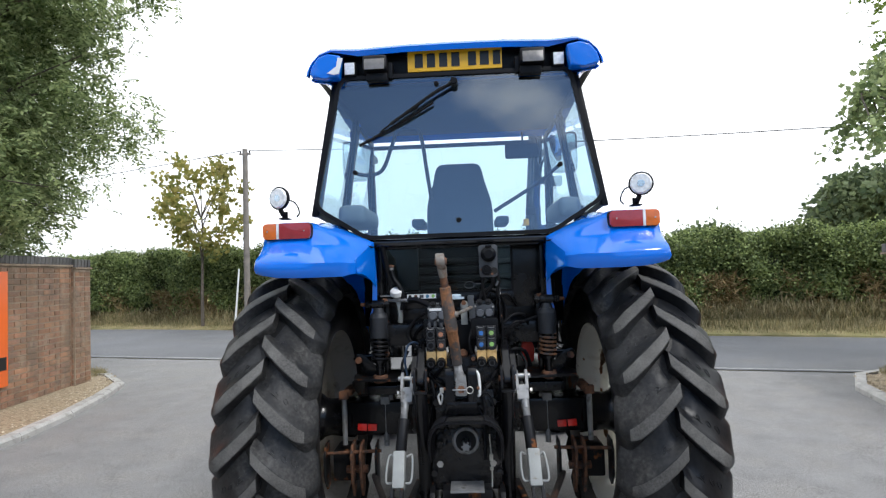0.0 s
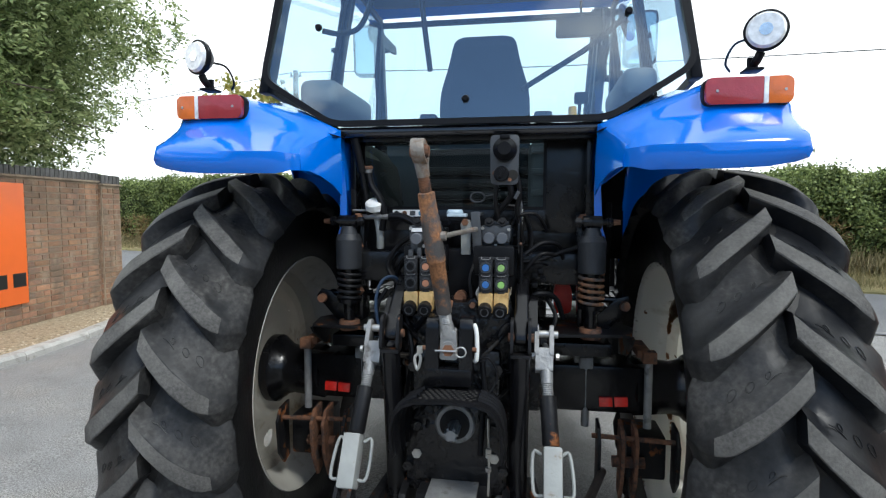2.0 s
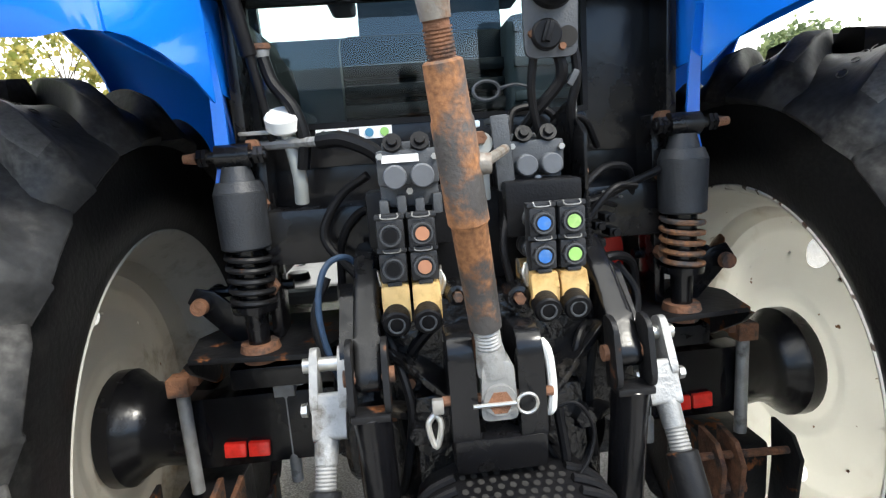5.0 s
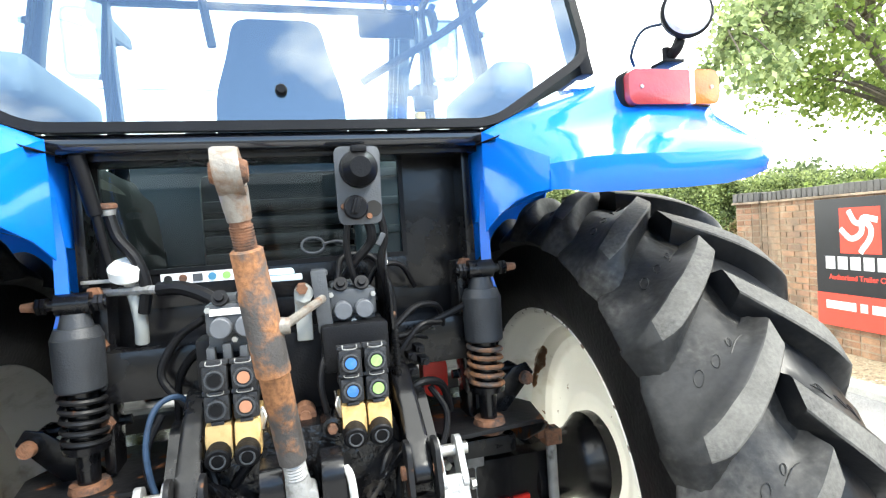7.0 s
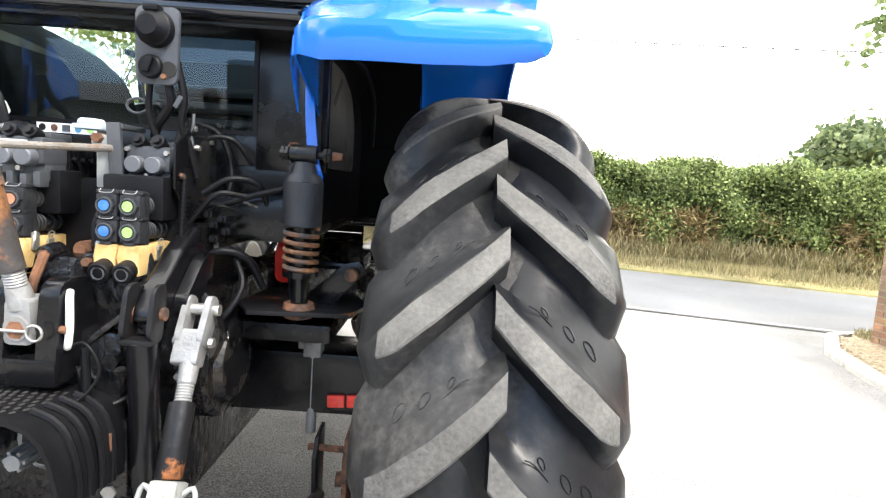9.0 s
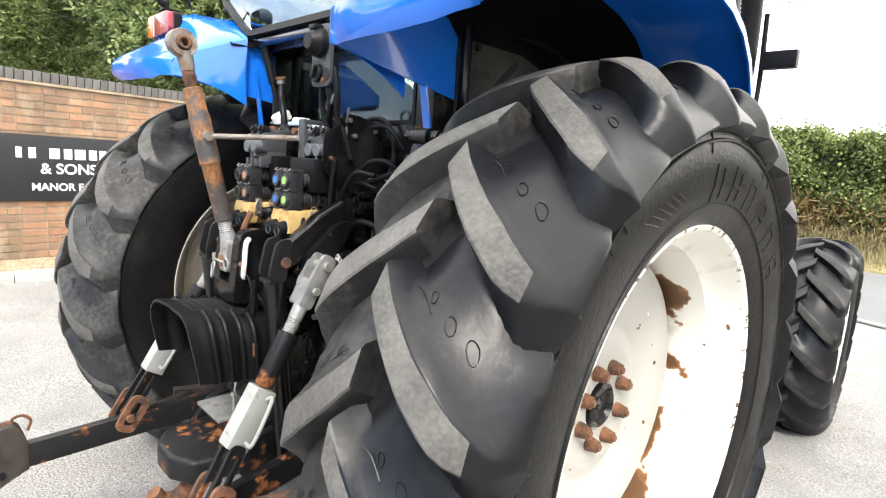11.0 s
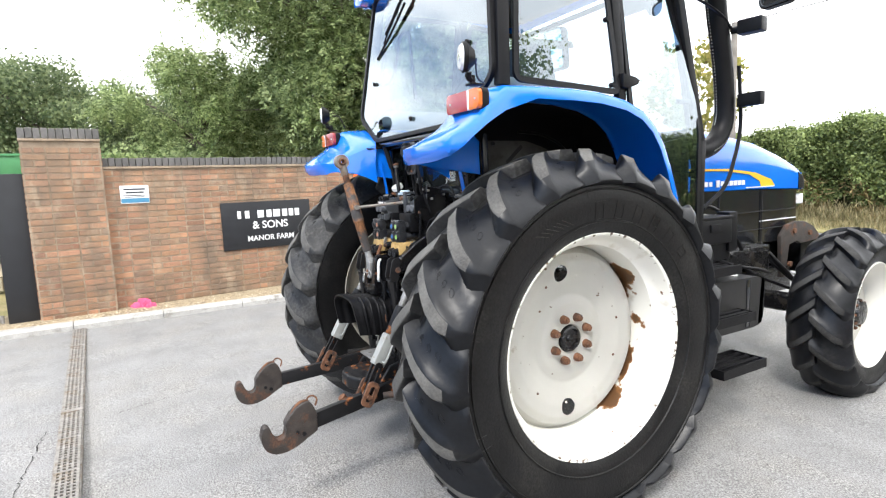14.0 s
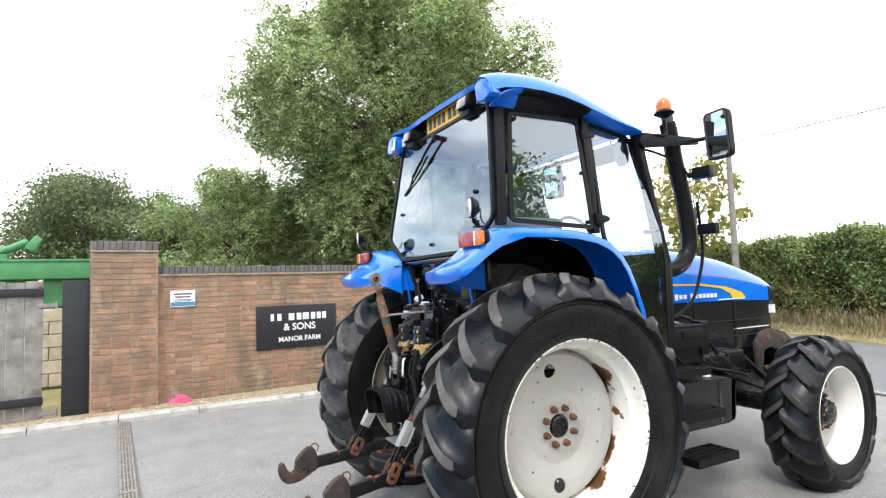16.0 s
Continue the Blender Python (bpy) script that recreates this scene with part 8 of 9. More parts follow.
    box(bm, (s * .213, -.581, 1.056), (.062, .040, .012), .003)
    part("shackle_bridge", bm, M_BLACKRUST, lift)
    bm = bmesh.new()
    cyl(bm, (s * .172, -.557, 1.110), (s * .254, -.557, 1.110), .014, .014, 14)
    part("clevis_pin", bm, M_RUST, lift, "rusty pin")
    # hydraulic assist ram below the arm
    bm = bmesh.new()
    cyl(bm, (s * .213, -.572, 1.06), (s * .205, -.52, .50), .031, .031, 18, .004)
    part("assist_ram", bm, M_BLACK, tractor, "black hydraulic lift ram")
    # adjustable lift rod hung on the arm's pin
    p0, low_r = Vector((s * .288, -.472, 1.105)), Vector((s * .330, -.820, .500))
    d = (low_r - p0).normalized()
    v = d.cross(Vector((1, 0, 0))).normalized()
    ang = math.degrees(math.atan2(d.y, -d.z))

    def along(a, b=0.0, x=0.0):
        return p0 + d * a + v * b + Vector((x, 0, 0))

    bm = bmesh.new()
    cyl(bm, along(.12), along(.165), .021, .019, 18)
    turned(bm, along(.16), d, [(0, .0165)] + [q for i in range(8) for q in ((.003 + .006 * i, .0165), (.006 + .006 * i, .0185))] + [(.055, .0165)], 16)
    rod = part("lift_rod", bm, M_SILVER, tractor, "grey steel adjustable lift rod")
    for x in (-.024, .024):
        bm = bmesh.new()
        out = rounded([(-.030, -.024), (-.030, .024), (.085, .026), (.085, -.026)], .020)
        prism(bm, [((along(a, b)).y, (along(a, b)).z) for a, b in out], "x", p0.x + x - .007, p0.x + x + .007, .003)
        part("knuckle_ear", bm, M_SILVER, rod, "grey cast knuckle ear")
    bm = bmesh.new()
    out = rounded([(.050, -.023), (.050, .023), (.128, .020), (.128, -.020)], .008)
    prism(bm, [((along(a, b)).y, (along(a, b)).z) for a, b in out], "x", p0.x - .028, p0.x + .028, .007, 2)
    part("knuckle_body", bm, M_SILVER, rod)
    bm = bmesh.new()
    cyl(bm, along(0, 0, -s * .045), along(0, 0, s * .045), .013, .013, 14)
    part("knuckle_pin", bm, M_ZINC, rod, "bright steel pin")
    for x in (-.034, .034):
        bm = bmesh.new()
        cyl(bm, along(.075, 0, x), along(.075, 0, x * 1.3), .012, .011, 6)
        part("knuckle_bolt", bm, M_ZINC, rod)
    bm = bmesh.new()
    turned(bm, along(.205), d, ((0, .022), (.002, .0265), (.145, .0265), (.150, .024)), 20)
    part("rod_tube", bm, M_BLACKRUST, rod, "black tube with rust at the foot")
    bm = bmesh.new()
    c = along(.440)
    box(bm, c, (.056, .062, .165), .008, rot=(ang, 0, 0), seg=2)
    part("levelling_box", bm, M_WHITEGREY, rod, "pale grey levelling box")
    for sx in (-1, 1):
        bm = bmesh.new()
        h0 = c + Vector((sx * .029, 0, 0)) - v * .008
        tube(bm, [h0 - d * .06, h0 - d * .065 + Vector((sx * .026, 0, 0)), h0 + d * .045 + Vector((sx * .030, 0, 0)), h0 + d * .055], .0055, 7, 4)
        part("box_handle", bm, M_WHITEGREY, rod)
    for x in (-.022, .022):
        bm = bmesh.new()
        ring_poly(bm, rounded([(.505, -.021), (.505, .021), (.70, .021), (.70, -.021)], .018), rounded([(.53, -.009), (.53, .009), (.675, .009), (.675, -.009)], .008), lambda q, t: along(q[0], q[1], x + t), -.006, .006)
        bmesh.ops.recalc_face_normals(bm, faces=bm.faces)
        part("rod_fork", bm, M_BLACKRUST, rod, "black and rusty slotted fork")
    for x in (-.042, .042):
        bm = bmesh.new()
        ring_poly(bm, rounded([(.60, -.034), (.60, .030), (.725, .030), (.725, -.034)], .026), rounded([(.622, -.014), (.622, .012), (.702, .012), (.702, -.014)], .011), lambda q, t: along(q[0], q[1] - .004, x + t), -.006, .006)
        bmesh.ops.recalc_face_normals(bm, faces=bm.faces)
        part("slot_plate", bm, M_RUST, rod, "rusty slotted plate")
    bm = bmesh.new()
    cyl(bm, along(.675, 0, -.062), along(.675, 0, .062), .012, .012, 10)
    part("rod_pin", bm, M_RUST, rod, "rusty pin")

    # lower link with hook end
    y_a, y_b = Vector((s * .25, -.38, .53)), Vector((s * .345, -1.125, .455))
    dd = (y_b - y_a)
    bm = bmesh.new()
    yaw = math.degrees(math.atan2(-dd.x, dd.y))
    pit = math.degrees(math.asin(dd.z / dd.length))
    box(bm, (y_a + y_b) / 2, (.034, dd.length, .075), .006, rot=(pit, 0, yaw))
    low = part("lower_link", bm, M_BLACKRUST, tractor, "black lower link arm with a rusty hook end")
    bm = bmesh.new()
    hook = curve_points([(a, b, 0) for a, b in ((0, .038), (.018, .092), (.045, .110), (.080, .100), (.105, .084), (.126, .056), (.150, .034), (.156, .012), (.150, -.016), (.158, -.042), (.182, -.052), (.205, -.044), (.219, -.018), (.227, .018), (.245, .031), (.262, .020), (.270, -.012), (.267, -.052), (.248, -.090), (.210, -.113), (.160, -.114), (.100, -.096), (.050, -.068), (0, -.045))], 2)
    prism(bm, [(-1.068 - .95 * p.x, .462 + .95 * p.y) for p in hook], "x", s * .345 - .027, s * .345 + .027, .007)
    for a, b, r in ((.075, .040, .008), (.060, .010, .008)):
        cyl(bm, (s * .345 - .031, -1.068 - a, .462 + b), (s * .345 + .031, -1.068 - a, .462 + b), r, r, 8)
    part("hook_end", bm, M_RUSTDARK, low, "rusty quick-hitch hook end")
    bm = bmesh.new()
    c = Vector((s * .345, -1.088, .552))
    tube(bm, [c + Vector((0, .022, -.020)), c + Vector((0, .030, .010)), c + Vector((0, .012, .030)), c + Vector((0, -.012, .026)), c + Vector((0, -.016, .004))], .0045, 7)
    tube(bm, [c + Vector((0, -.012, .012)), c + Vector((0, -.050, .012)), c + Vector((0, -.085, -.022)), c + Vector((0, -.100, -.062))], .007, 6)
    part("latch_ring", bm, M_RUST, low)
    bm = bmesh.new()
    cyl(bm, (s * .345 - .032, -1.135, .42), (s * .345 + .032, -1.135, .42), .011, .011, 8)
    part("latch_pin", bm, M_BLACKRUST, low)
    bm = bmesh.new()
    cyl(bm, (s * .345 - .032, -1.165, .435), (s * .345 + .032, -1.165, .435), .009, .009, 8)
    part("latch_pin", bm, M_BLACKRUST, low)
    # check link / stabiliser
    bm = bmesh.new()
    cyl(bm, (s * .52, -.20, .52), (s * .35, -.72, .50), .017, .017, 10)
    box(bm, (s * .40, -.56, .505), (.035, .14, .045), .006, rot=(0, 0, s * 18))
    part("check_link", bm, M_RUSTDARK, low, "rusty stabiliser link")

# top link, its bracket and pin
A, B = Vector((-.013, -.588, 1.078)), Vector((-.086, -.710, 1.690))
D = (B - A).normalized()
bm = bmesh.new()
turned(bm, A, D, ((.118, .022), (.12, .0245), (.285, .026), (.29, .0295), (.43, .029), (.434, .027), (.503, .026), (.506, .022)), 28)
top_link = part("top_link", bm, M_LINK, tractor, "rusty tubular top link standing upright")
bm = bmesh.new()
cyl(bm, A + D * .50, A + D * .555, .0165, .0165, 20)
for i in range(9):
    c = A + D * (.505 + .0045 * i)
    cyl(bm, c, c + D * .0025, .0185, .0185, 16)
part("link_thread", bm, M_RUST, top_link, "rust-brown thread")
bm = bmesh.new()
cyl(bm, A + D * .552, B - D * .025, .019, .023, 20)
E0 = B
U, V = Vector((1, 0, 0)), Vector((1, 0, 0)).cross(D).normalized()
ringv = []
n = 30
sec = [(.037, -.020), (.039, -.015), (.039, .015), (.037, .020), (.022, .018), (.022, -.018)]
for i in range(n):
    a = 2 * math.pi * i / n
    q = D * math.cos(a) + V * math.sin(a)
    ringv.append([bm.verts.new(E0 + q * r + Vector((o, 0, 0))) for r, o in sec])
for i in range(n):
    a, b = ringv[i], ringv[(i + 1) % n]
    for k in range(6):
        bm.faces.new((a[k], a[(k + 1) % 6], b[(k + 1) % 6], b[k]))
part("link_eye", bm, M_WORNSTEEL, top_link, "worn grey ball eye")
bm = bmesh.new()
lathe_x(bm, [(-.026, .011), (-.028, .016), (-.018, .021), (0, .0235), (.018, .021), (.028, .016), (.026, .011)], 24, E0, closed=True)
part("link_ball", bm, M_RUST, top_link, "rusty ball bush")
bm = bmesh.new()
cyl(bm, A + D * .04, A + D * .085, .027, .021, 20)
stations = [(0, .0185)]
for i in range(9):
    stations += [(.004 + .006 * i, .0185), (.007 + .006 * i, .0205)]
turned(bm, A + D * .075, D, stations + [(.058, .0185)], 18)
prism(bm, rounded([(A.x - .029, A.z - .035), (A.x + .029, A.z - .035), (A.x + .024, A.z + .06), (A.x - .024, A.z + .06)], .012), "y", A.y - .030, A.y + .022, .006, 2)
cyl(bm, (A.x, A.y - .02, A.z), (A.x, A.y - .036, A.z), .027, .025, 20)
part("link_foot", bm, M_SILVER, top_link, "grey cast link foot")
bm = bmesh.new()
cyl(bm, A + D * .37 + Vector((.032, 0, 0)), (.052, -.42, 1.452), .008, .009, 10)
cyl(bm, A + D * .37 + Vector((.018, 0, 0)), A + D * .37 + Vector((.042, 0, 0)), .016, .014, 12)
part("link_stay", bm, M_WORNSTEEL, top_link, "grey holding stay")
bm = bmesh.new()
for x0 in (-.088, .020):
    prism(bm, rounded([(-.60, 1.175), (-.50, 1.175), (-.47, .98), (-.62, .98)], .035), "x", x0, x0 + .042, .008, 2)
box(bm, (-.013, -.55, .985), (.15, .14, .06), .012)
brk = part("top_link_bracket", bm, M_BLACK, tractor, "black cast top link bracket")
bm = bmesh.new()
cyl(bm, (-.013, -.625, 1.075), (-.013, -.60, 1.075), .020, .018, 6)
cyl(bm, (-.10, -.60, 1.075), (.075, -.60, 1.075), .008, .008, 10)
part("link_pin", bm, M_RUST, brk, "rusty pin head")
bm = bmesh.new()
ringp = [(.028 + .016 * math.cos(a), -.628, 1.072 + .016 * math.sin(a)) for a in [k * math.pi / 6 for k in range(13)]]
tube(bm, ringp, .0028, 6, 2)
cyl(bm, (-.055, -.627, 1.074), (.012, -.627, 1.074), .0035, .0035, 8)
part("linch_pin", bm, M_ZINC, brk, "zinc linch pin with ring")
bm = bmesh.new()
tube(bm, [(.064, -.575, 1.150), (.072, -.588, 1.135), (.076, -.594, 1.085), (.074, -.596, 1.045), (.068, -.59, 1.035)], .0075, 8)
part("white_tab", bm, M_WHITE, brk, "white bent handle")
bm = bmesh.new()
tube(bm, [(-.115, -.60, 1.06), (-.105, -.605, 1.04), (-.115, -.61, 1.005), (-.125, -.605, 1.04), (-.11, -.60, 1.06)], .005, 7)
box(bm, (-.108, -.605, 1.07), (.018, .012, .025), .003)
part("hung_clip", bm, M_ZINC, brk, "zinc retaining clip")

# hydraulic couplers with drip bottles
for grp, xs, caps in ((0, (-.160, -.108), (M_TRIM, M_CAPORANGE)), (1, (.094, .145), (M_CAPBLUE, M_CAPGREEN))):
    yb = -.485
    for k, x in enumerate(xs):
        bm = bmesh.new()
        for z in (1.328, 1.272):
            cyl(bm, (x, yb + .004, z), (x, yb + .135, z), .0185, .0175, 18)
            for d, r in ((.012, .0225), (.030, .0215), (.040, .0215), (.050, .0215), (.075, .023), (.100, .0215)):
                cyl(bm, (x, yb + d, z), (x, yb + d + .007, z), r, r, 18, .0015)
        box(bm, (x, yb + .012, 1.30), (.044, .022, .118), .005)
        cp = part("coupler", bm, M_GREYPL if k == 0 and grp == 1 else M_COUPLER, tractor, "black hydraulic coupler pair with hinged dust caps")
        for z in (1.328, 1.272):
            bm = bmesh.new()
            box(bm, (x, yb - .004, z), (.046, .03, .050), .006)
            part("dust_cap", bm, M_COUPLER, cp)
            bm = bmesh.new()
            box(bm, (x, yb - .002, z + .029), (.05, .024, .008), .002)
            part("cap_hinge", bm, M_COUPLER, cp)
            bm = bmesh.new()
            cyl(bm, (x, yb - .015, z), (x, yb - .026, z), .0215, .0205, 8)
            part("cap_boss", bm, M_COUPLER, cp)
            bm = bmesh.new()
            tube(bm, [(x + .0165 * math.cos(a), yb - .0265, z + .0165 * math.sin(a)) for a in [j * math.pi / 8 for j in range(17)]], .0022, 5, 1)
            part("cap_rim", bm, M_GREYPL, cp)
            bm = bmesh.new()
            box(bm, (x, yb - .014, z - .026), (.024, .018, .007), .002)
            part("cap_latch", bm, M_COUPLER, cp)
        for z in (1.328, 1.272):
            bm = bmesh.new()
            cyl(bm, (x, yb - .0265, z), (x, yb - .0285, z), .0115, .0115, 20)
            part("cap_disc", bm, caps[k], cp, "round coloured cap mark" if caps[k] is not M_TRIM else "black cap mark")
            bm = bmesh.new()
            tube(bm, [(x - .014, yb - .014, z + .035), (x - .012, yb - .022, z + .028), (x + .012, yb - .022, z + .028), (x + .014, yb - .014, z + .035)], .0012, 5)
            part("cap_spring", bm, M_SILVER, cp)
        bm = bmesh.new()
        prism(bm, [(yb - .022, 1.243), (yb - .020, 1.215), (yb - .026, 1.175), (yb + .09, 1.178), (yb + .115, 1.195), (yb + .115, 1.243)], "x", x - .0235, x + .0235, .006)
        bt = part("drip_bottle", bm, M_AMBER_TANK, tractor, "amber plastic oil drip bottle")
        bm = bmesh.new()
        cyl(bm, (x - .002, yb - .012, 1.19), (x - .002, yb - .044, 1.182), .0235, .0235, 24, .003)
        part("bottle_cap", bm, M_TRIM, bt, "ribbed black bottle cap")
        bm = bmesh.new()
        ring_pts = [(x - .002 + .013 * math.cos(a), yb - .0455, 1.182 + .013 * math.sin(a)) for a in [j * math.pi / 8 for j in range(17)]]
        tube(bm, ring_pts, .002, 5, 1)
        part("cap_ring", bm, M_GREYPL, bt)
    for xo, sg in ((xs[0] - .0245, -1), (xs[1] + .0245, 1)):
        bm = bmesh.new()
        box(bm, (xo, yb + .055, 1.216), (.003, .016, .040), .001)
        box(bm, (xo + sg * .003, yb + .055, 1.232), (.006, .020, .010), .002)
        tube(bm, [(xo + sg * .004, yb + .047, 1.232), (xo + sg * .006, yb + .047, 1.252), (xo + sg * .006, yb + .063, 1.252), (xo + sg * .004, yb + .063, 1.232)], .0016, 5, 2)
        part("toggle_latch", bm, M_ZINC, tractor, "zinc toggle latch on a drip bottle")
    xe = xs[0] - .026 if grp else xs[1] + .026
    bm = bmesh.new()
    tube(bm, [(xe, yb + .01, 1.255), (xe + (-.006 if grp else .006), yb - .0, 1.24), (xe, yb + .0, 1.22)], .0035, 6)
    box(bm, (xe, yb + .01, 1.235), (.006, .02, .04), .002)
    part("bottle_clip", bm, M_ZINC, tractor)
# coupler carrier and the upper valve blocks
bm = bmesh.new()
box(bm, (-.125, -.40, 1.345), (.15, .08, .10), .008)
box(bm, (.115, -.40, 1.345), (.14, .08, .10), .008)
box(bm, (0, -.34, 1.27), (.40, .06, .22), .01)
part("coupler_carrier", bm, M_TRIM, tractor)
for x0 in (-.122, .118):
    dy = -.09 if x0 < 0 else -.01
    bm = bmesh.new()
    box(bm, (x0, -.335 + dy, 1.435), (.105, .08, .06), .008)
    box(bm, (x0, -.33 + dy, 1.39), (.10, .07, .045), .006)
    box(bm, (x0, -.30 + dy, 1.468), (.085, .07, .02), .004)
    vb = part("valve_block", bm, M_GREYPL, tractor, "grey remote valve block")
    for dx in (-.023, .023):
        bm = bmesh.new()
        cyl(bm, (x0 + dx, -.372 + dy, 1.42), (x0 + dx, -.40 + dy, 1.42), .0205, .0195, 22, .002)
        part("valve_cap", bm, M_GREYCAP, vb, "round grey plastic cap")
        bm = bmesh.new()
        cyl(bm, (x0 + dx, -.35 + dy, 1.466), (x0 + dx, -.375 + dy, 1.478), .016, .016, 18)
        cyl(bm, (x0 + dx, -.374 + dy, 1.4775), (x0 + dx, -.382 + dy, 1.481), .010, .008, 12)
        part("valve_port", bm, M_TRIM, vb)
    for j in range(4):
        bm = bmesh.new()
        box(bm, (x0 - .045 + .030 * j, -.372 + dy, 1.366 + (.006 if j % 2 else 0)), (.016, .03, .034), .004)
        part("block_lug", bm, M_GREYPL, vb)
    for dx, zz in ((-.046, 1.455), (.046, 1.45), (0, 1.395)):
        bm = bmesh.new()
        cyl(bm, (x0 + dx, -.372 + dy, zz), (x0 + dx, -.382 + dy, zz), .006, .006, 6)
        part("block_bolt", bm, M_ZINC, vb)
    bm = bmesh.new()
    if x0 < 0:
        box(bm, (x0 - .012, -.378 + dy, 1.450), (.062, .003, .013))
        part("white_label", bm, M_SIGN_WHITE, vb, smooth=0)
    else:
        box(bm, (x0 + .0, -.37 + dy, 1.378), (.02, .03, .014), .003)
        part("white_clip", bm, M_WHITE, vb)
bm = bmesh.new()
box(bm, (.052, -.40, 1.445), (.032, .012, .135), .003, rot=(0, -4, 0))
box(bm, (.052, -.35, 1.505), (.032, .10, .012), .003)
bar = part("valve_bracket", bm, M_GREYPL, tractor, "dark grey flat bracket strap")
bm = bmesh.new()
box(bm, (.012, -.375, 1.415), (.035, .014, .11), .004)
cyl(bm, (.015, -.36, 1.465), (.015, -.40, 1.465), .02, .02, 16)
part("stay_bracket", bm, M_WHITEGREY, bar, "pale grey stay bracket")
bm = bmesh.new()
cyl(bm, (.012, -.385, 1.475), (.012, -.412, 1.475), .014, .012, 6)
part("stay_bolt", bm, M_RUST, bar)

# white filler cap and hose, breather with rusty lid, gas strut
bm = bmesh.new()
cyl(bm, (-.358, -.245, 1.522), (-.358, -.262, 1.552), .037, .036, 28, .006)
filler = part("filler_cap", bm, M_WHITE, tractor, "round white plastic filler cap")
bm = bmesh.new()
tube(bm, [(-.357, -.243, 1.525), (-.347, -.24, 1.47), (-.342, -.235, 1.42), (-.346, -.22, 1.37)], .015, 14)
part("filler_pipe", bm, M_WHITEGREY, filler, "cream grey filler pipe")
bm = bmesh.new()
box(bm, (-.40, -.245, 1.517), (.10, .016, .008), .002)
part("cap_bracket", bm, M_SILVER, filler)
bm = bmesh.new()
cyl(bm, (-.387, -.243, 1.676), (-.387, -.245, 1.688), .020, .019, 20, .003)
br2 = part("breather_cap", bm, M_RUST, tractor, "rusty round breather cap")
bm = bmesh.new()
cyl(bm, (-.387, -.243, 1.66), (-.387, -.243, 1.677), .014, .017, 16)
part("breather_neck", bm, M_SILVER, br2)
bm = bmesh.new()
tube(bm, [(-.385, -.243, 1.66), (-.37, -.25, 1.61), (-.335, -.26, 1.56), (-.32, -.26, 1.50), (-.33, -.25, 1.44)], .013, 10)
part("breather_hose", bm, M_TRIM, br2)
bm = bmesh.new()
cyl(bm, (-.425, -.29, 1.79), (-.405, -.265, 1.66), .017, .015, 14, .003)
cyl(bm, (-.405, -.265, 1.66), (-.385, -.24, 1.50), .0095, .0095, 12)
cyl(bm, (-.405, -.265, 1.665), (-.4045, -.264, 1.66), .0125, .0125, 12)
part("gas_strut", bm, M_TRIM, tractor, "black gas strut of the rear window")

# trailer light socket plate
bm = bmesh.new()
prism(bm, rounded([(.098, 1.775), (.198, 1.775), (.194, 1.605), (.100, 1.605)], .018), "y", -.405, -.395, .002)
sock = part("socket_plate", bm, M_GREYPL, tractor, "grey bracket plate with trailer light sockets")
bm = bmesh.new()
cyl(bm, (.149, -.405, 1.725), (.149, -.43, 1.725), .042, .040, 28, .004)
cyl(bm, (.149, -.43, 1.725), (.149, -.452, 1.725), .037, .022, 28)
box(bm, (.149, -.425, 1.765), (.034, .03, .014), .004)
part("round_socket", bm, M_TRIM, sock, "round black socket with domed lid")
bm = bmesh.new()
cyl(bm, (.137, -.405, 1.642), (.137, -.42, 1.642), .027, .026, 22, .003)
box(bm, (.14, -.424, 1.645), (.010, .010, .034), .002, rot=(0, 18, 0))
box(bm, (.132, -.424, 1.645), (.006, .008, .034), .002, rot=(0, 18, 0))
part("small_socket", bm, M_TRIM, sock, "small black socket with latch")
bm = bmesh.new()
cyl(bm, (.176, -.396, 1.638), (.176, -.408, 1.638), .018, .018, 20)
part("socket_hole", bm, M_SLOT, sock)
for x, z in ((.112, 1.645), (.166, 1.622)):
    bm = bmesh.new()
    cyl(bm, (x, -.405, z), (x, -.412, z), .007, .006, 10)
    part("socket_screw", bm, M_RUST, sock)
bm = bmesh.new()
tube(bm, [(.165, -.385, 1.61), (.17, -.385, 1.585), (.165, -.375, 1.56), (.13, -.36, 1.52), (.11, -.34, 1.49)], .011, 9)
tube(bm, [(.185, -.385, 1.66), (.20, -.38, 1.58), (.19, -.37, 1.52), (.20, -.35, 1.47), (.21, -.33, 1.40)], .009, 8)
tube(bm, [(.12, -.38, 1.61), (.115, -.375, 1.55), (.13, -.36, 1.48), (.16, -.34, 1.45)], .008, 8)
part("socket_cable", bm, M_TRIM, sock, "black looped cables")
bm = bmesh.new()
tube(bm, [(.205, -.34, 1.55), (.205, -.345, 1.52), (.198, -.345, 1.50), (.205, -.345, 1.48), (.2, -.345, 1.45)], .004, 6)
box(bm, (.19, -.385, 1.57), (.012, .012, .03), .002, rot=(0, 30, 0))
part("cable_tie", bm, M_GREYPL, sock)
bm = bmesh.new()
ringq = [(.045 + .026 * math.cos(a), -.30, 1.565 + .018 * math.sin(a)) for a in [k * math.pi / 8 for k in range(17)]]
tube(bm, ringq, .0035, 6, 2)
tube(bm, [(.071, -.30, 1.568), (.10, -.31, 1.572), (.12, -.33, 1.565)], .0035, 6)
part("pull_ring", bm, M_GREYPL, tractor, "thin wire pull ring")

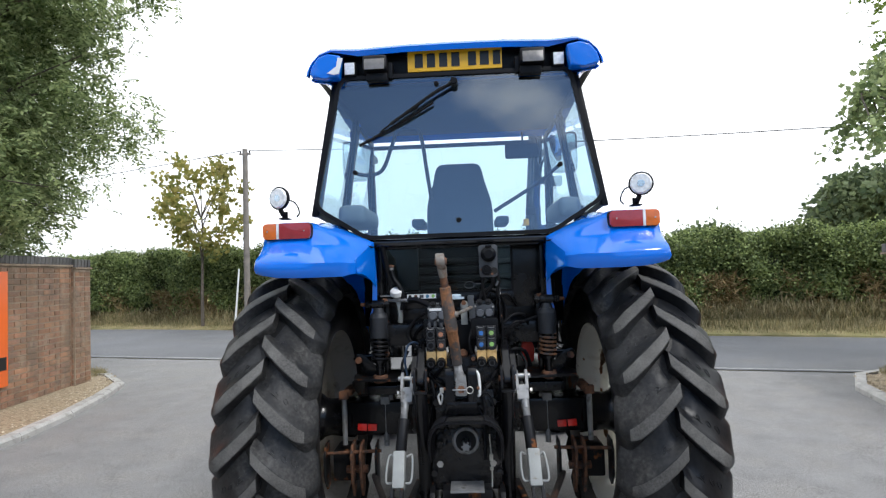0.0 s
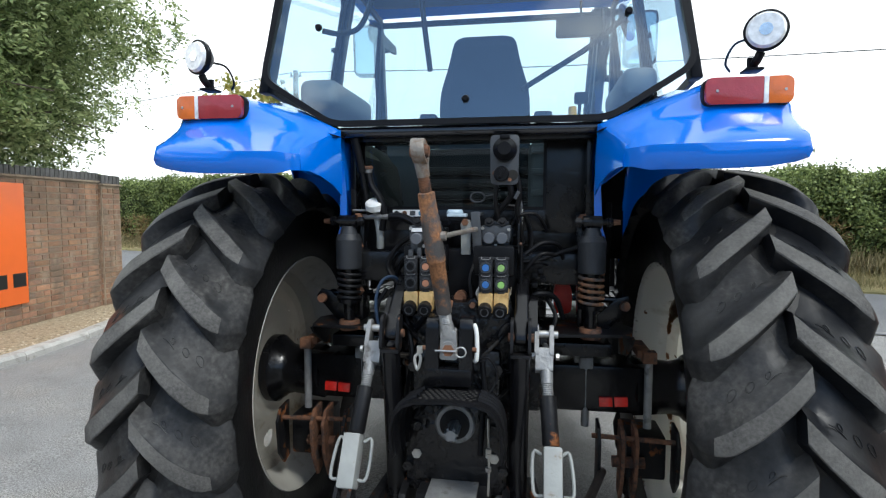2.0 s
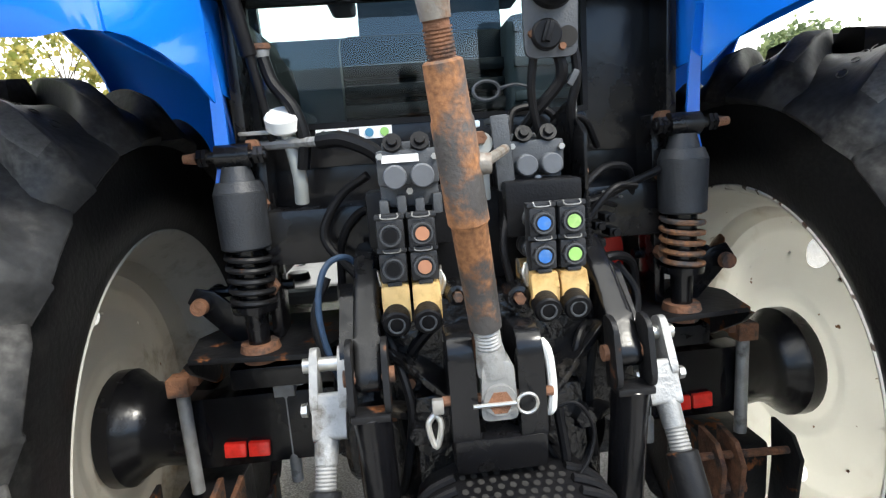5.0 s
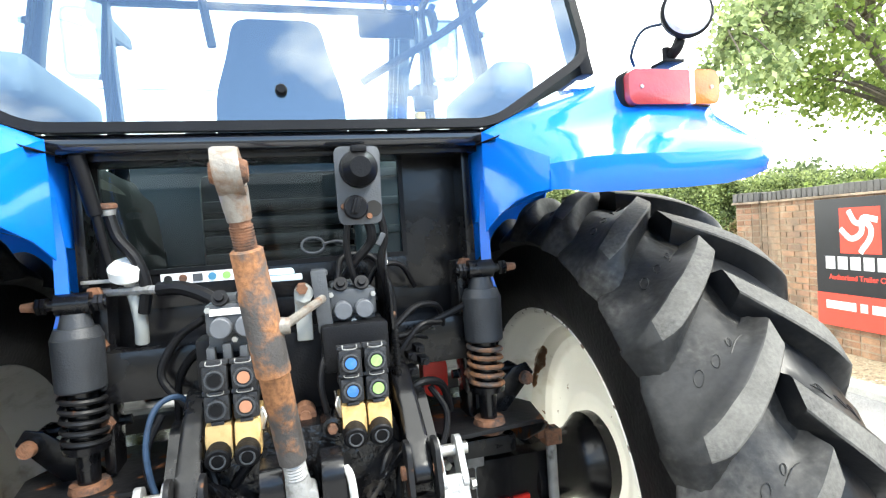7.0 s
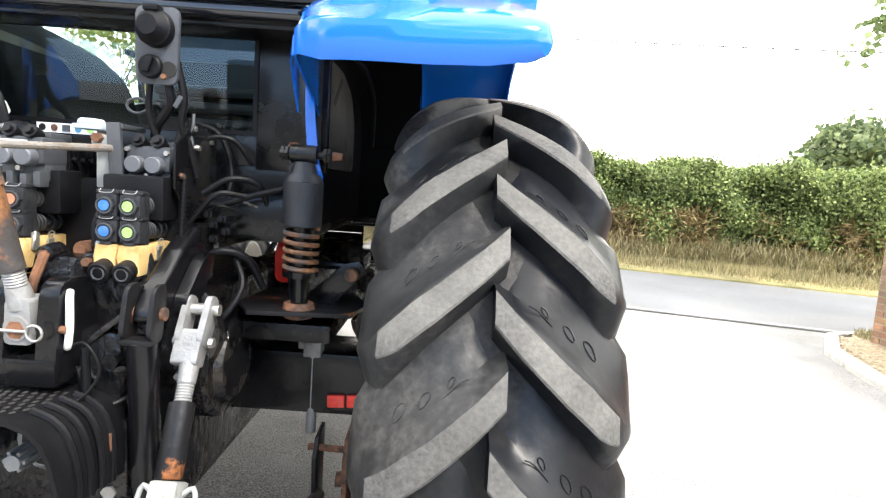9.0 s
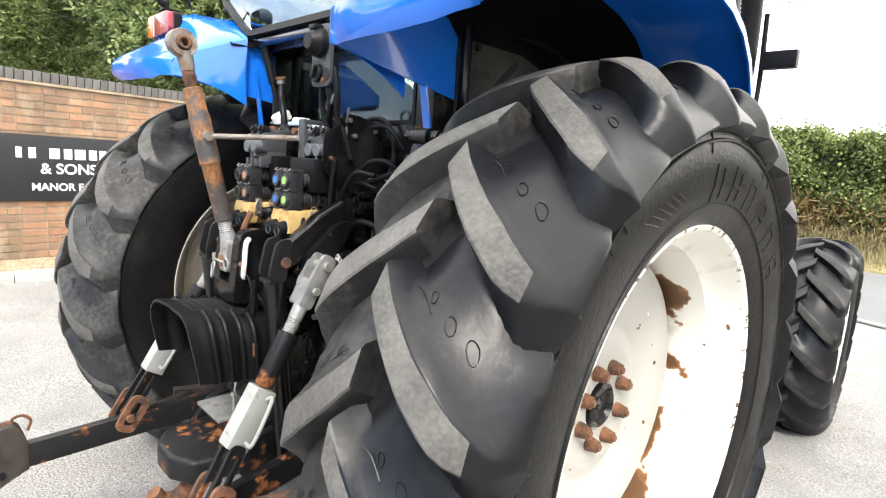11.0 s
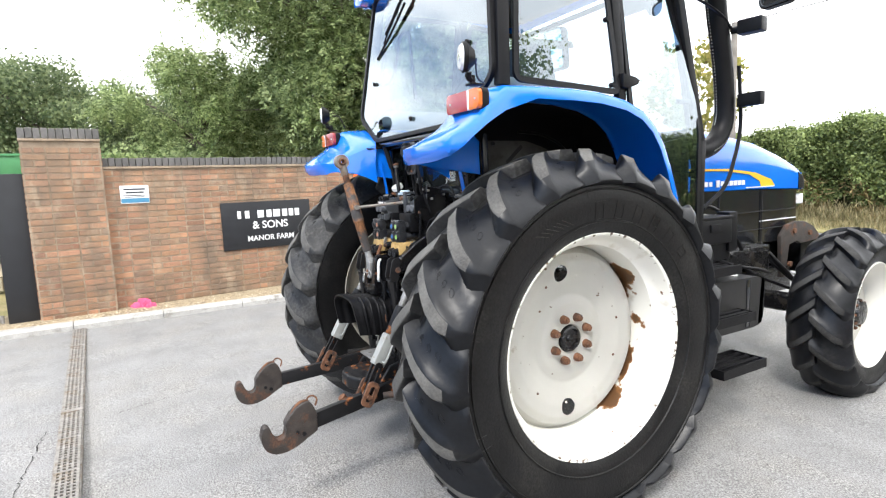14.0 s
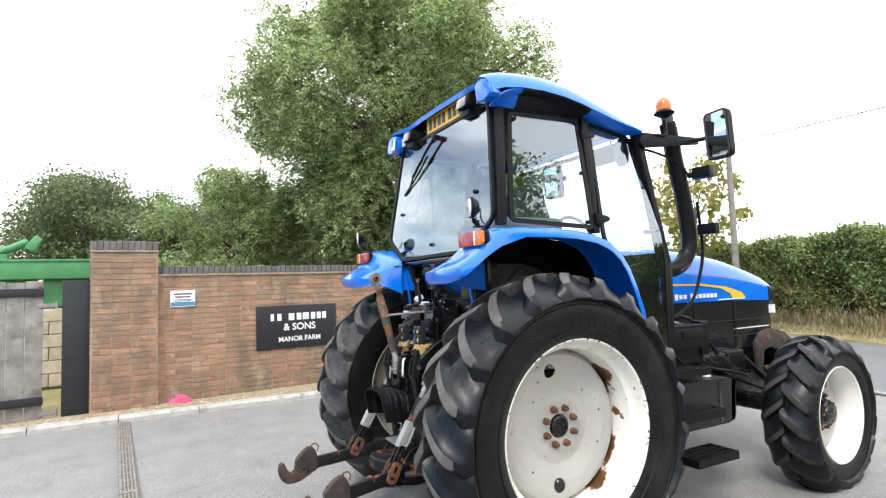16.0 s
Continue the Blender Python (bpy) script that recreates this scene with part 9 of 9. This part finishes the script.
# hoses round the axle
for name, pts, r, mm, lb in (
    ("blue_hose", [(-.275, -.45, 1.06), (-.295, -.45, 1.14), (-.300, -.44, 1.21), (-.285, -.41, 1.265), (-.25, -.38, 1.275), (-.22, -.36, 1.24)], .0060, M_HOSEBLUE, "worn blue hydraulic hose"),
    ("steel_pipe", [(-.44, -.22, 1.492), (-.36, -.25, 1.492), (-.29, -.28, 1.492)], .010, M_SILVER, "bare steel pipe"),
    ("black_hose", [(-.29, -.28, 1.492), (-.24, -.30, 1.492), (-.19, -.31, 1.47), (-.17, -.31, 1.45)], .016, M_TRIM, ""),
    ("black_hose", [(-.20, -.30, 1.42), (-.26, -.28, 1.38), (-.30, -.28, 1.30), (-.24, -.30, 1.22), (-.20, -.32, 1.18)], .009, M_TRIM, ""),
    ("black_hose", [(.22, -.32, 1.36), (.28, -.30, 1.40), (.34, -.27, 1.39), (.36, -.24, 1.33)], .008, M_TRIM, ""),
    ("black_hose", [(.20, -.36, 1.28), (.27, -.36, 1.36), (.33, -.33, 1.36)], .007, M_TRIM, ""),
    ("black_hose", [(.09, -.57, 1.03), (.10, -.58, .93), (.095, -.60, .85), (.09, -.62, .74)], .009, M_TRIM, ""),
    ("black_hose", [(-.09, -.50, 1.18), (-.15, -.48, 1.10), (-.17, -.46, 1.0), (-.16, -.46, .9)], .010, M_TRIM, ""),
    ("black_hose", [(.16, -.46, 1.22), (.19, -.46, 1.12), (.175, -.47, 1.0), (.18, -.48, .88)], .010, M_TRIM, ""),
    ("thin_wire", [(.05, -.58, 1.02), (.11, -.60, 1.05), (.14, -.60, .99), (.10, -.62, .93), (.0, -.62, .92)], .003, M_TRIM, ""),
):
    bm = bmesh.new()
    tube(bm, pts, r, 9)
    part(name, bm, mm, tractor, lb)
# red plug, side connectors on the right
bm = bmesh.new()
prism(bm, rounded([(.335, 1.105), (.402, 1.105), (.405, 1.20), (.385, 1.235), (.345, 1.235), (.332, 1.20)], .025), "y", -.03, -.085, .012, 3)
part("red_plug", bm, M_CAPRED, tractor, "bright red plastic filler plug")
bm = bmesh.new()
for x, z in ((.24, 1.31), (.255, 1.285), (.275, 1.30), (.285, 1.27), (.255, 1.25)):
    box(bm, (x, -.31, z), (.022, .05, .018), .004)
    cyl(bm, (x, -.33, z), (x, -.345, z), .007, .007, 8)
tube(bm, [(.22, -.3, 1.3), (.26, -.32, 1.33), (.3, -.3, 1.32)], .005, 6)
part("wiring_connector", bm, M_TRIM, tractor, "black wiring connectors")
bm = bmesh.new()
for k in range(4):
    cyl(bm, (.29 + .012 * k, -.26, 1.345 - .004 * k), (.33 + .012 * k, -.20, 1.335 - .004 * k), .0035, None, 6)
part("bright_fin", bm, M_ZINC, tractor)
bm = bmesh.new()
for x, z in ((-.40, 1.325), (.415, 1.318)):
    bm = bmesh.new()
    cyl(bm, (x, -.0, z), (x, -.05, z), .018, .017, 6)
    part("frame_bolt", bm, M_ZINC, tractor)
bm = bmesh.new()
box(bm, (-.02, -.37, 1.50), (.07, .05, .012), .004)
cyl(bm, (-.03, -.36, 1.505), (-.03, -.36, 1.520), .030, .028, 24, .004)
part("pale_blue_lid", bm, M_PALEBLUE, tractor, "pale blue-grey lid")
bm = bmesh.new()
cyl(bm, (.0, -.40, 1.215), (.0, -.44, 1.215), .022, .022, 20)
cyl(bm, (.0, -.43, 1.215), (.0, -.45, 1.215), .012, .012, 14)
part("open_port", bm, M_RUST, tractor, "rust-rimmed open port")

# black mounting plate beside the valve stack, with bolts and a coiled cable
bm = bmesh.new()
prism(bm, [(-.42, 1.37), (-.36, 1.30), (-.20, 1.29), (-.20, 1.505), (-.30, 1.53), (-.355, 1.535), (-.365, 1.50), (-.42, 1.47)], "x", .196, .202, .0015)
mount = part("mounting_plate", bm, M_BLACK, tractor, "black steel mounting plate")
for y, z in ((-.335, 1.515), (-.315, 1.47), (-.395, 1.40), (-.25, 1.34), (-.24, 1.49)):
    bm = bmesh.new()
    cyl(bm, (.200, y, z), (.210, y, z), .0075, .007, 6)
    part("plate_bolt", bm, M_ZINC if z > 1.4 else M_RUST, mount)
bm = bmesh.new()
cable = [Vector((.206, -.385, 1.40)), Vector((.207, -.395, 1.30)), Vector((.204, -.40, 1.20)), Vector((.20, -.41, 1.10))]
tube(bm, cable, .006, 8)
fine = curve_points(cable, 10)
for k, c in enumerate(fine[1:-1]):
    cyl(bm, c - Vector((0, 0, .003)), c + Vector((0, 0, .003)), .0085, .0085, 8)
part("coiled_cable", bm, M_TRIM, tractor, "black coiled cable")
# slices of the remote valve stack
for k in range(5):
    bm = bmesh.new()
    box(bm, (.118, -.30 + .030 * k, 1.40 + .004 * (k % 2)), (.118, .026, .105), .004)
    box(bm, (.118, -.30 + .030 * k, 1.46), (.05, .018, .03), .004)
    cyl(bm, (.177, -.30 + .030 * k, 1.425), (.186, -.30 + .030 * k, 1.425), .009, .008, 8)
    cyl(bm, (.177, -.30 + .030 * k, 1.385), (.190, -.30 + .030 * k, 1.385), .006, .006, 6)
    part("valve_slice", bm, M_TRIM if k % 2 else M_BLACK, tractor, "black remote valve slice")
    bm = bmesh.new()
    box(bm, (-.122, -.37 + .030 * k, 1.40 + .004 * (k % 2)), (.110, .026, .10), .004)
    cyl(bm, (-.066, -.37 + .030 * k, 1.42), (-.056, -.37 + .030 * k, 1.42), .008, .008, 8)
    part("valve_slice", bm, M_TRIM if k % 2 else M_BLACK, tractor, "black remote valve slice")
for pts, r in (([(.19, -.30, 1.33), (.26, -.30, 1.335), (.33, -.29, 1.36), (.41, -.27, 1.385)], .0085), ([(.17, -.26, 1.46), (.20, -.25, 1.50), (.26, -.23, 1.50), (.30, -.20, 1.44)], .007),
               ([(.10, -.22, 1.47), (.12, -.20, 1.53), (.20, -.19, 1.52), (.24, -.19, 1.42), (.23, -.22, 1.30)], .008), ([(-.18, -.30, 1.36), (-.23, -.27, 1.34), (-.27, -.25, 1.28), (-.28, -.24, 1.18)], .009),
               ([(.22, -.33, 1.18), (.27, -.33, 1.22), (.33, -.30, 1.20), (.36, -.26, 1.12)], .010), ([(.05, -.42, 1.34), (.035, -.45, 1.28), (.045, -.46, 1.20), (.03, -.48, 1.12)], .007)):
    bm = bmesh.new()
    tube(bm, pts, r, 9)
    part("black_hose", bm, M_TRIM, tractor)

# PTO shaft and its guard
bm = bmesh.new()
cyl(bm, (0, -.50, .812), (0, -.56, .812), .075, .068, 28, .006)
pto = part("pto_housing", bm, M_SILVER, tractor, "worn grey power take-off collar")
bm = bmesh.new()
cyl(bm, (0, -.55, .812), (0, -.565, .812), .05, .05, 24)
part("pto_recess", bm, M_SLOT, pto)
bm = bmesh.new()
cyl(bm, (0, -.55, .812), (0, -.655, .812), .0175, .0165, 18)
for k in range(6):
    a = k * math.pi / 3
    box(bm, (.019 * math.cos(a), -.61, .812 + .019 * math.sin(a)), (.008, .08, .008), .001, rot=(0, -math.degrees(a), 0))
part("pto_shaft", bm, M_SILVER, pto, "splined power take-off shaft")
bm = bmesh.new()
arch = [(-.160, .745), (-.163, .80), (-.160, .85), (-.148, .89), (-.125, .915), (-.088, .93), (0, .935), (.088, .93), (.125, .915), (.148, .89), (.160, .85), (.163, .80), (.160, .745)]
rows = []
for j in range(25):
    t = j / 24
    y = -.53 - .25 * t
    wave = .007 * math.sin(t * 25) if .12 < t < .9 else 0
    row = []
    for x, z in arch:
        k = 1 + wave * 4
        row.append((x * k * (1 + .04 * t), y + .02 * max(0, .87 - z) / .1 * t, z + .030 * t))
    rows.append(row)
sheet(bm, rows, .008)
sh = part("pto_guard", bm, M_TRIM, tractor, "ribbed black plastic power take-off guard")
for t in (.28, .44, .60, .76):
    for half in (arch[7:], arch[:6]):
        bm = bmesh.new()
        y = -.53 - .25 * t
        tube(bm, [(x * 1.008 * (1 + .04 * t), y + .02 * max(0, .87 - z) / .1 * t, z + .030 * t + .003) for x, z in half], .008, 8, 2)
        part("guard_rib", bm, M_TRIM, sh)
bm = bmesh.new()
box(bm, (.166, -.60, .845), (.006, .018, .040), .003)
part("guard_slot_bolt", bm, M_RUST, sh, "rusty bolt in a slot")
vs, fs = [], []
for i in range(9):
    for j in range(7):
        x, y = -.078 + .0185 * i + (.009 if j % 2 else 0), -.60 - .023 * j
        zc = .9355 + .030 * ((-.53 - y) / .25) + .0012 - .06 * abs(x) * .9
        k = len(vs)
        for a in range(6):
            vs.append((x + .0058 * math.cos(a * math.pi / 3), y + .0075 * math.sin(a * math.pi / 3), zc))
        fs.append(tuple(range(k, k + 6)))
mesh_from("guard_perforation", vs, fs, M_SLOT, sh, kind="stuff")
for x in (-.13, .13):
    bm = bmesh.new()
    cyl(bm, (x, -.53, .70), (x, -.555, .70), .018, .017, 6)
    part("housing_bolt", bm, M_ZINC, axle)
# pick-up hitch
bm = bmesh.new()
prism(bm, [(-.13, -.42), (.13, -.42), (.15, -.62), (.12, -.76), (.05, -.80), (-.05, -.80), (-.12, -.76), (-.15, -.62)], "z", .455, .53, .02, 3)
box(bm, (0, -.52, .57), (.24, .22, .07), .015)
hitch = part("pickup_hitch", bm, M_BLACKRUST, tractor, "black pick-up hitch with peeling rusty paint")
bm = bmesh.new()
tube(bm, [(0, -.68, .46), (0, -.71, .40), (0, -.755, .365), (0, -.80, .37), (0, -.825, .405)], .030, 12, r_end=.022)
part("hitch_hook", bm, M_RUST, hitch, "orange rusted pick-up hook")
bm = bmesh.new()
box(bm, (0, -.60, .61), (.16, .14, .012), .003)
part("hitch_plate", bm, M_SILVER, hitch, "bare steel hitch plate")
for x in (-.17, .17):
    bm = bmesh.new()
    prism(bm, [(-.30, .40), (-.62, .44), (-.66, .50), (-.60, .58), (-.30, .66)], "x", x - .012, x + .012, .004)
    part("hitch_cheek", bm, M_BLACKRUST, hitch)
bm = bmesh.new()
tube(bm, [(.115, -.62, .86), (.118, -.63, .78), (.12, -.64, .70), (.118, -.64, .62)], .004, 6)
for z in (.76, .745, .70):
    cyl(bm, (.118, -.64, z), (.118, -.64, z + .012), .010, .010, 6)
part("hitch_cable", bm, M_ZINC, hitch)

# bosses, ribs, cover and fittings on the rear casting
for x, y, z, r in ((-.125, -.535, .985, .026), (-.105, -.535, .905, .024), (.115, -.53, .955, .026), (.128, -.53, .885, .022), (-.15, -.505, 1.07, .022), (.165, -.47, 1.02, .024), (-.185, -.44, .98, .022), (.05, -.50, 1.20, .020), (-.055, -.49, 1.21, .018)):
    bm = bmesh.new()
    turned(bm, Vector((x, y + .05, z)), Vector((0, -1, 0)), ((0, r * 1.25), (.035, r * 1.1), (.044, r), (.046, r * .62), (.030, r * .55)), 20)
    boss = part("casting_boss", bm, M_GREASY, axle)
    if r < .024:
        bm = bmesh.new()
        cyl(bm, (x, y + .02, z), (x, y - .008, z), r * .5, r * .5, 6)
        part("boss_bolt", bm, M_ZINC if x > .12 else M_RUST, boss)
for x0, z0, x1, z1 in ((-.19, 1.14, -.06, 1.04), (.19, 1.14, .07, 1.04), (-.17, .86, -.05, .98), (.17, .86, .05, .98), (-.20, 1.02, -.10, 1.02), (.20, .98, .12, .98)):
    bm = bmesh.new()
    a, b = Vector((x0, -.475, z0)), Vector((x1, -.53, z1))
    box(bm, (a + b) / 2, ((b - a).length, .06, .014), .005, rot=(0, -math.degrees(math.atan2(z1 - z0, x1 - x0)), math.degrees(math.atan2(b.y - a.y, b.x - a.x)) if x1 > x0 else math.degrees(math.atan2(a.y - b.y, a.x - b.x))))
    part("casting_rib", bm, M_GREASY, axle)
bm = bmesh.new()
turned(bm, Vector((.175, -.36, 1.03)), Vector((.25, -1, 0)), ((0, .125), (.06, .125), (.072, .115), (.076, .09), (.085, .085), (.088, .03)), 36)
cover = part("round_side_cover", bm, M_GREASY, axle, "round black gearbox cover with bolts")
for k in range(8):
    a = k * math.pi / 4 + .3
    c = Vector((.195, -.436, 1.03)) + Vector((.1 * math.cos(a), -.0, .1 * math.sin(a)))
    bm = bmesh.new()
    cyl(bm, c, c + Vector((.004, -.016, 0)), .009, .009, 6)
    part("cover_bolt", bm, M_BLACK if k % 3 else M_ZINC, cover)
for pts, r, mm in (
        ([(-.20, -.46, 1.20), (-.17, -.50, 1.12), (-.15, -.53, 1.03), (-.165, -.53, .93), (-.18, -.50, .86)], .008, M_TRIM),
        ([(.06, -.55, .98), (.09, -.56, .93), (.13, -.55, .90), (.17, -.50, .92)], .006, M_TRIM),
        ([(-.02, -.53, 1.22), (-.03, -.55, 1.16), (-.05, -.545, 1.10)], .010, M_RUST),
        ([(.20, -.40, 1.18), (.18, -.46, 1.14), (.15, -.50, 1.12), (.13, -.52, 1.06)], .007, M_TRIM),
        ([(.30, -.30, 1.20), (.33, -.33, 1.14), (.31, -.36, 1.08), (.27, -.38, 1.03)], .008, M_TRIM),
        ([(-.30, -.30, 1.22), (-.33, -.33, 1.15), (-.31, -.36, 1.07), (-.27, -.38, 1.02)], .008, M_TRIM)):
    bm = bmesh.new()
    tube(bm, pts, r, 8)
    part("casting_pipe", bm, mm, axle)
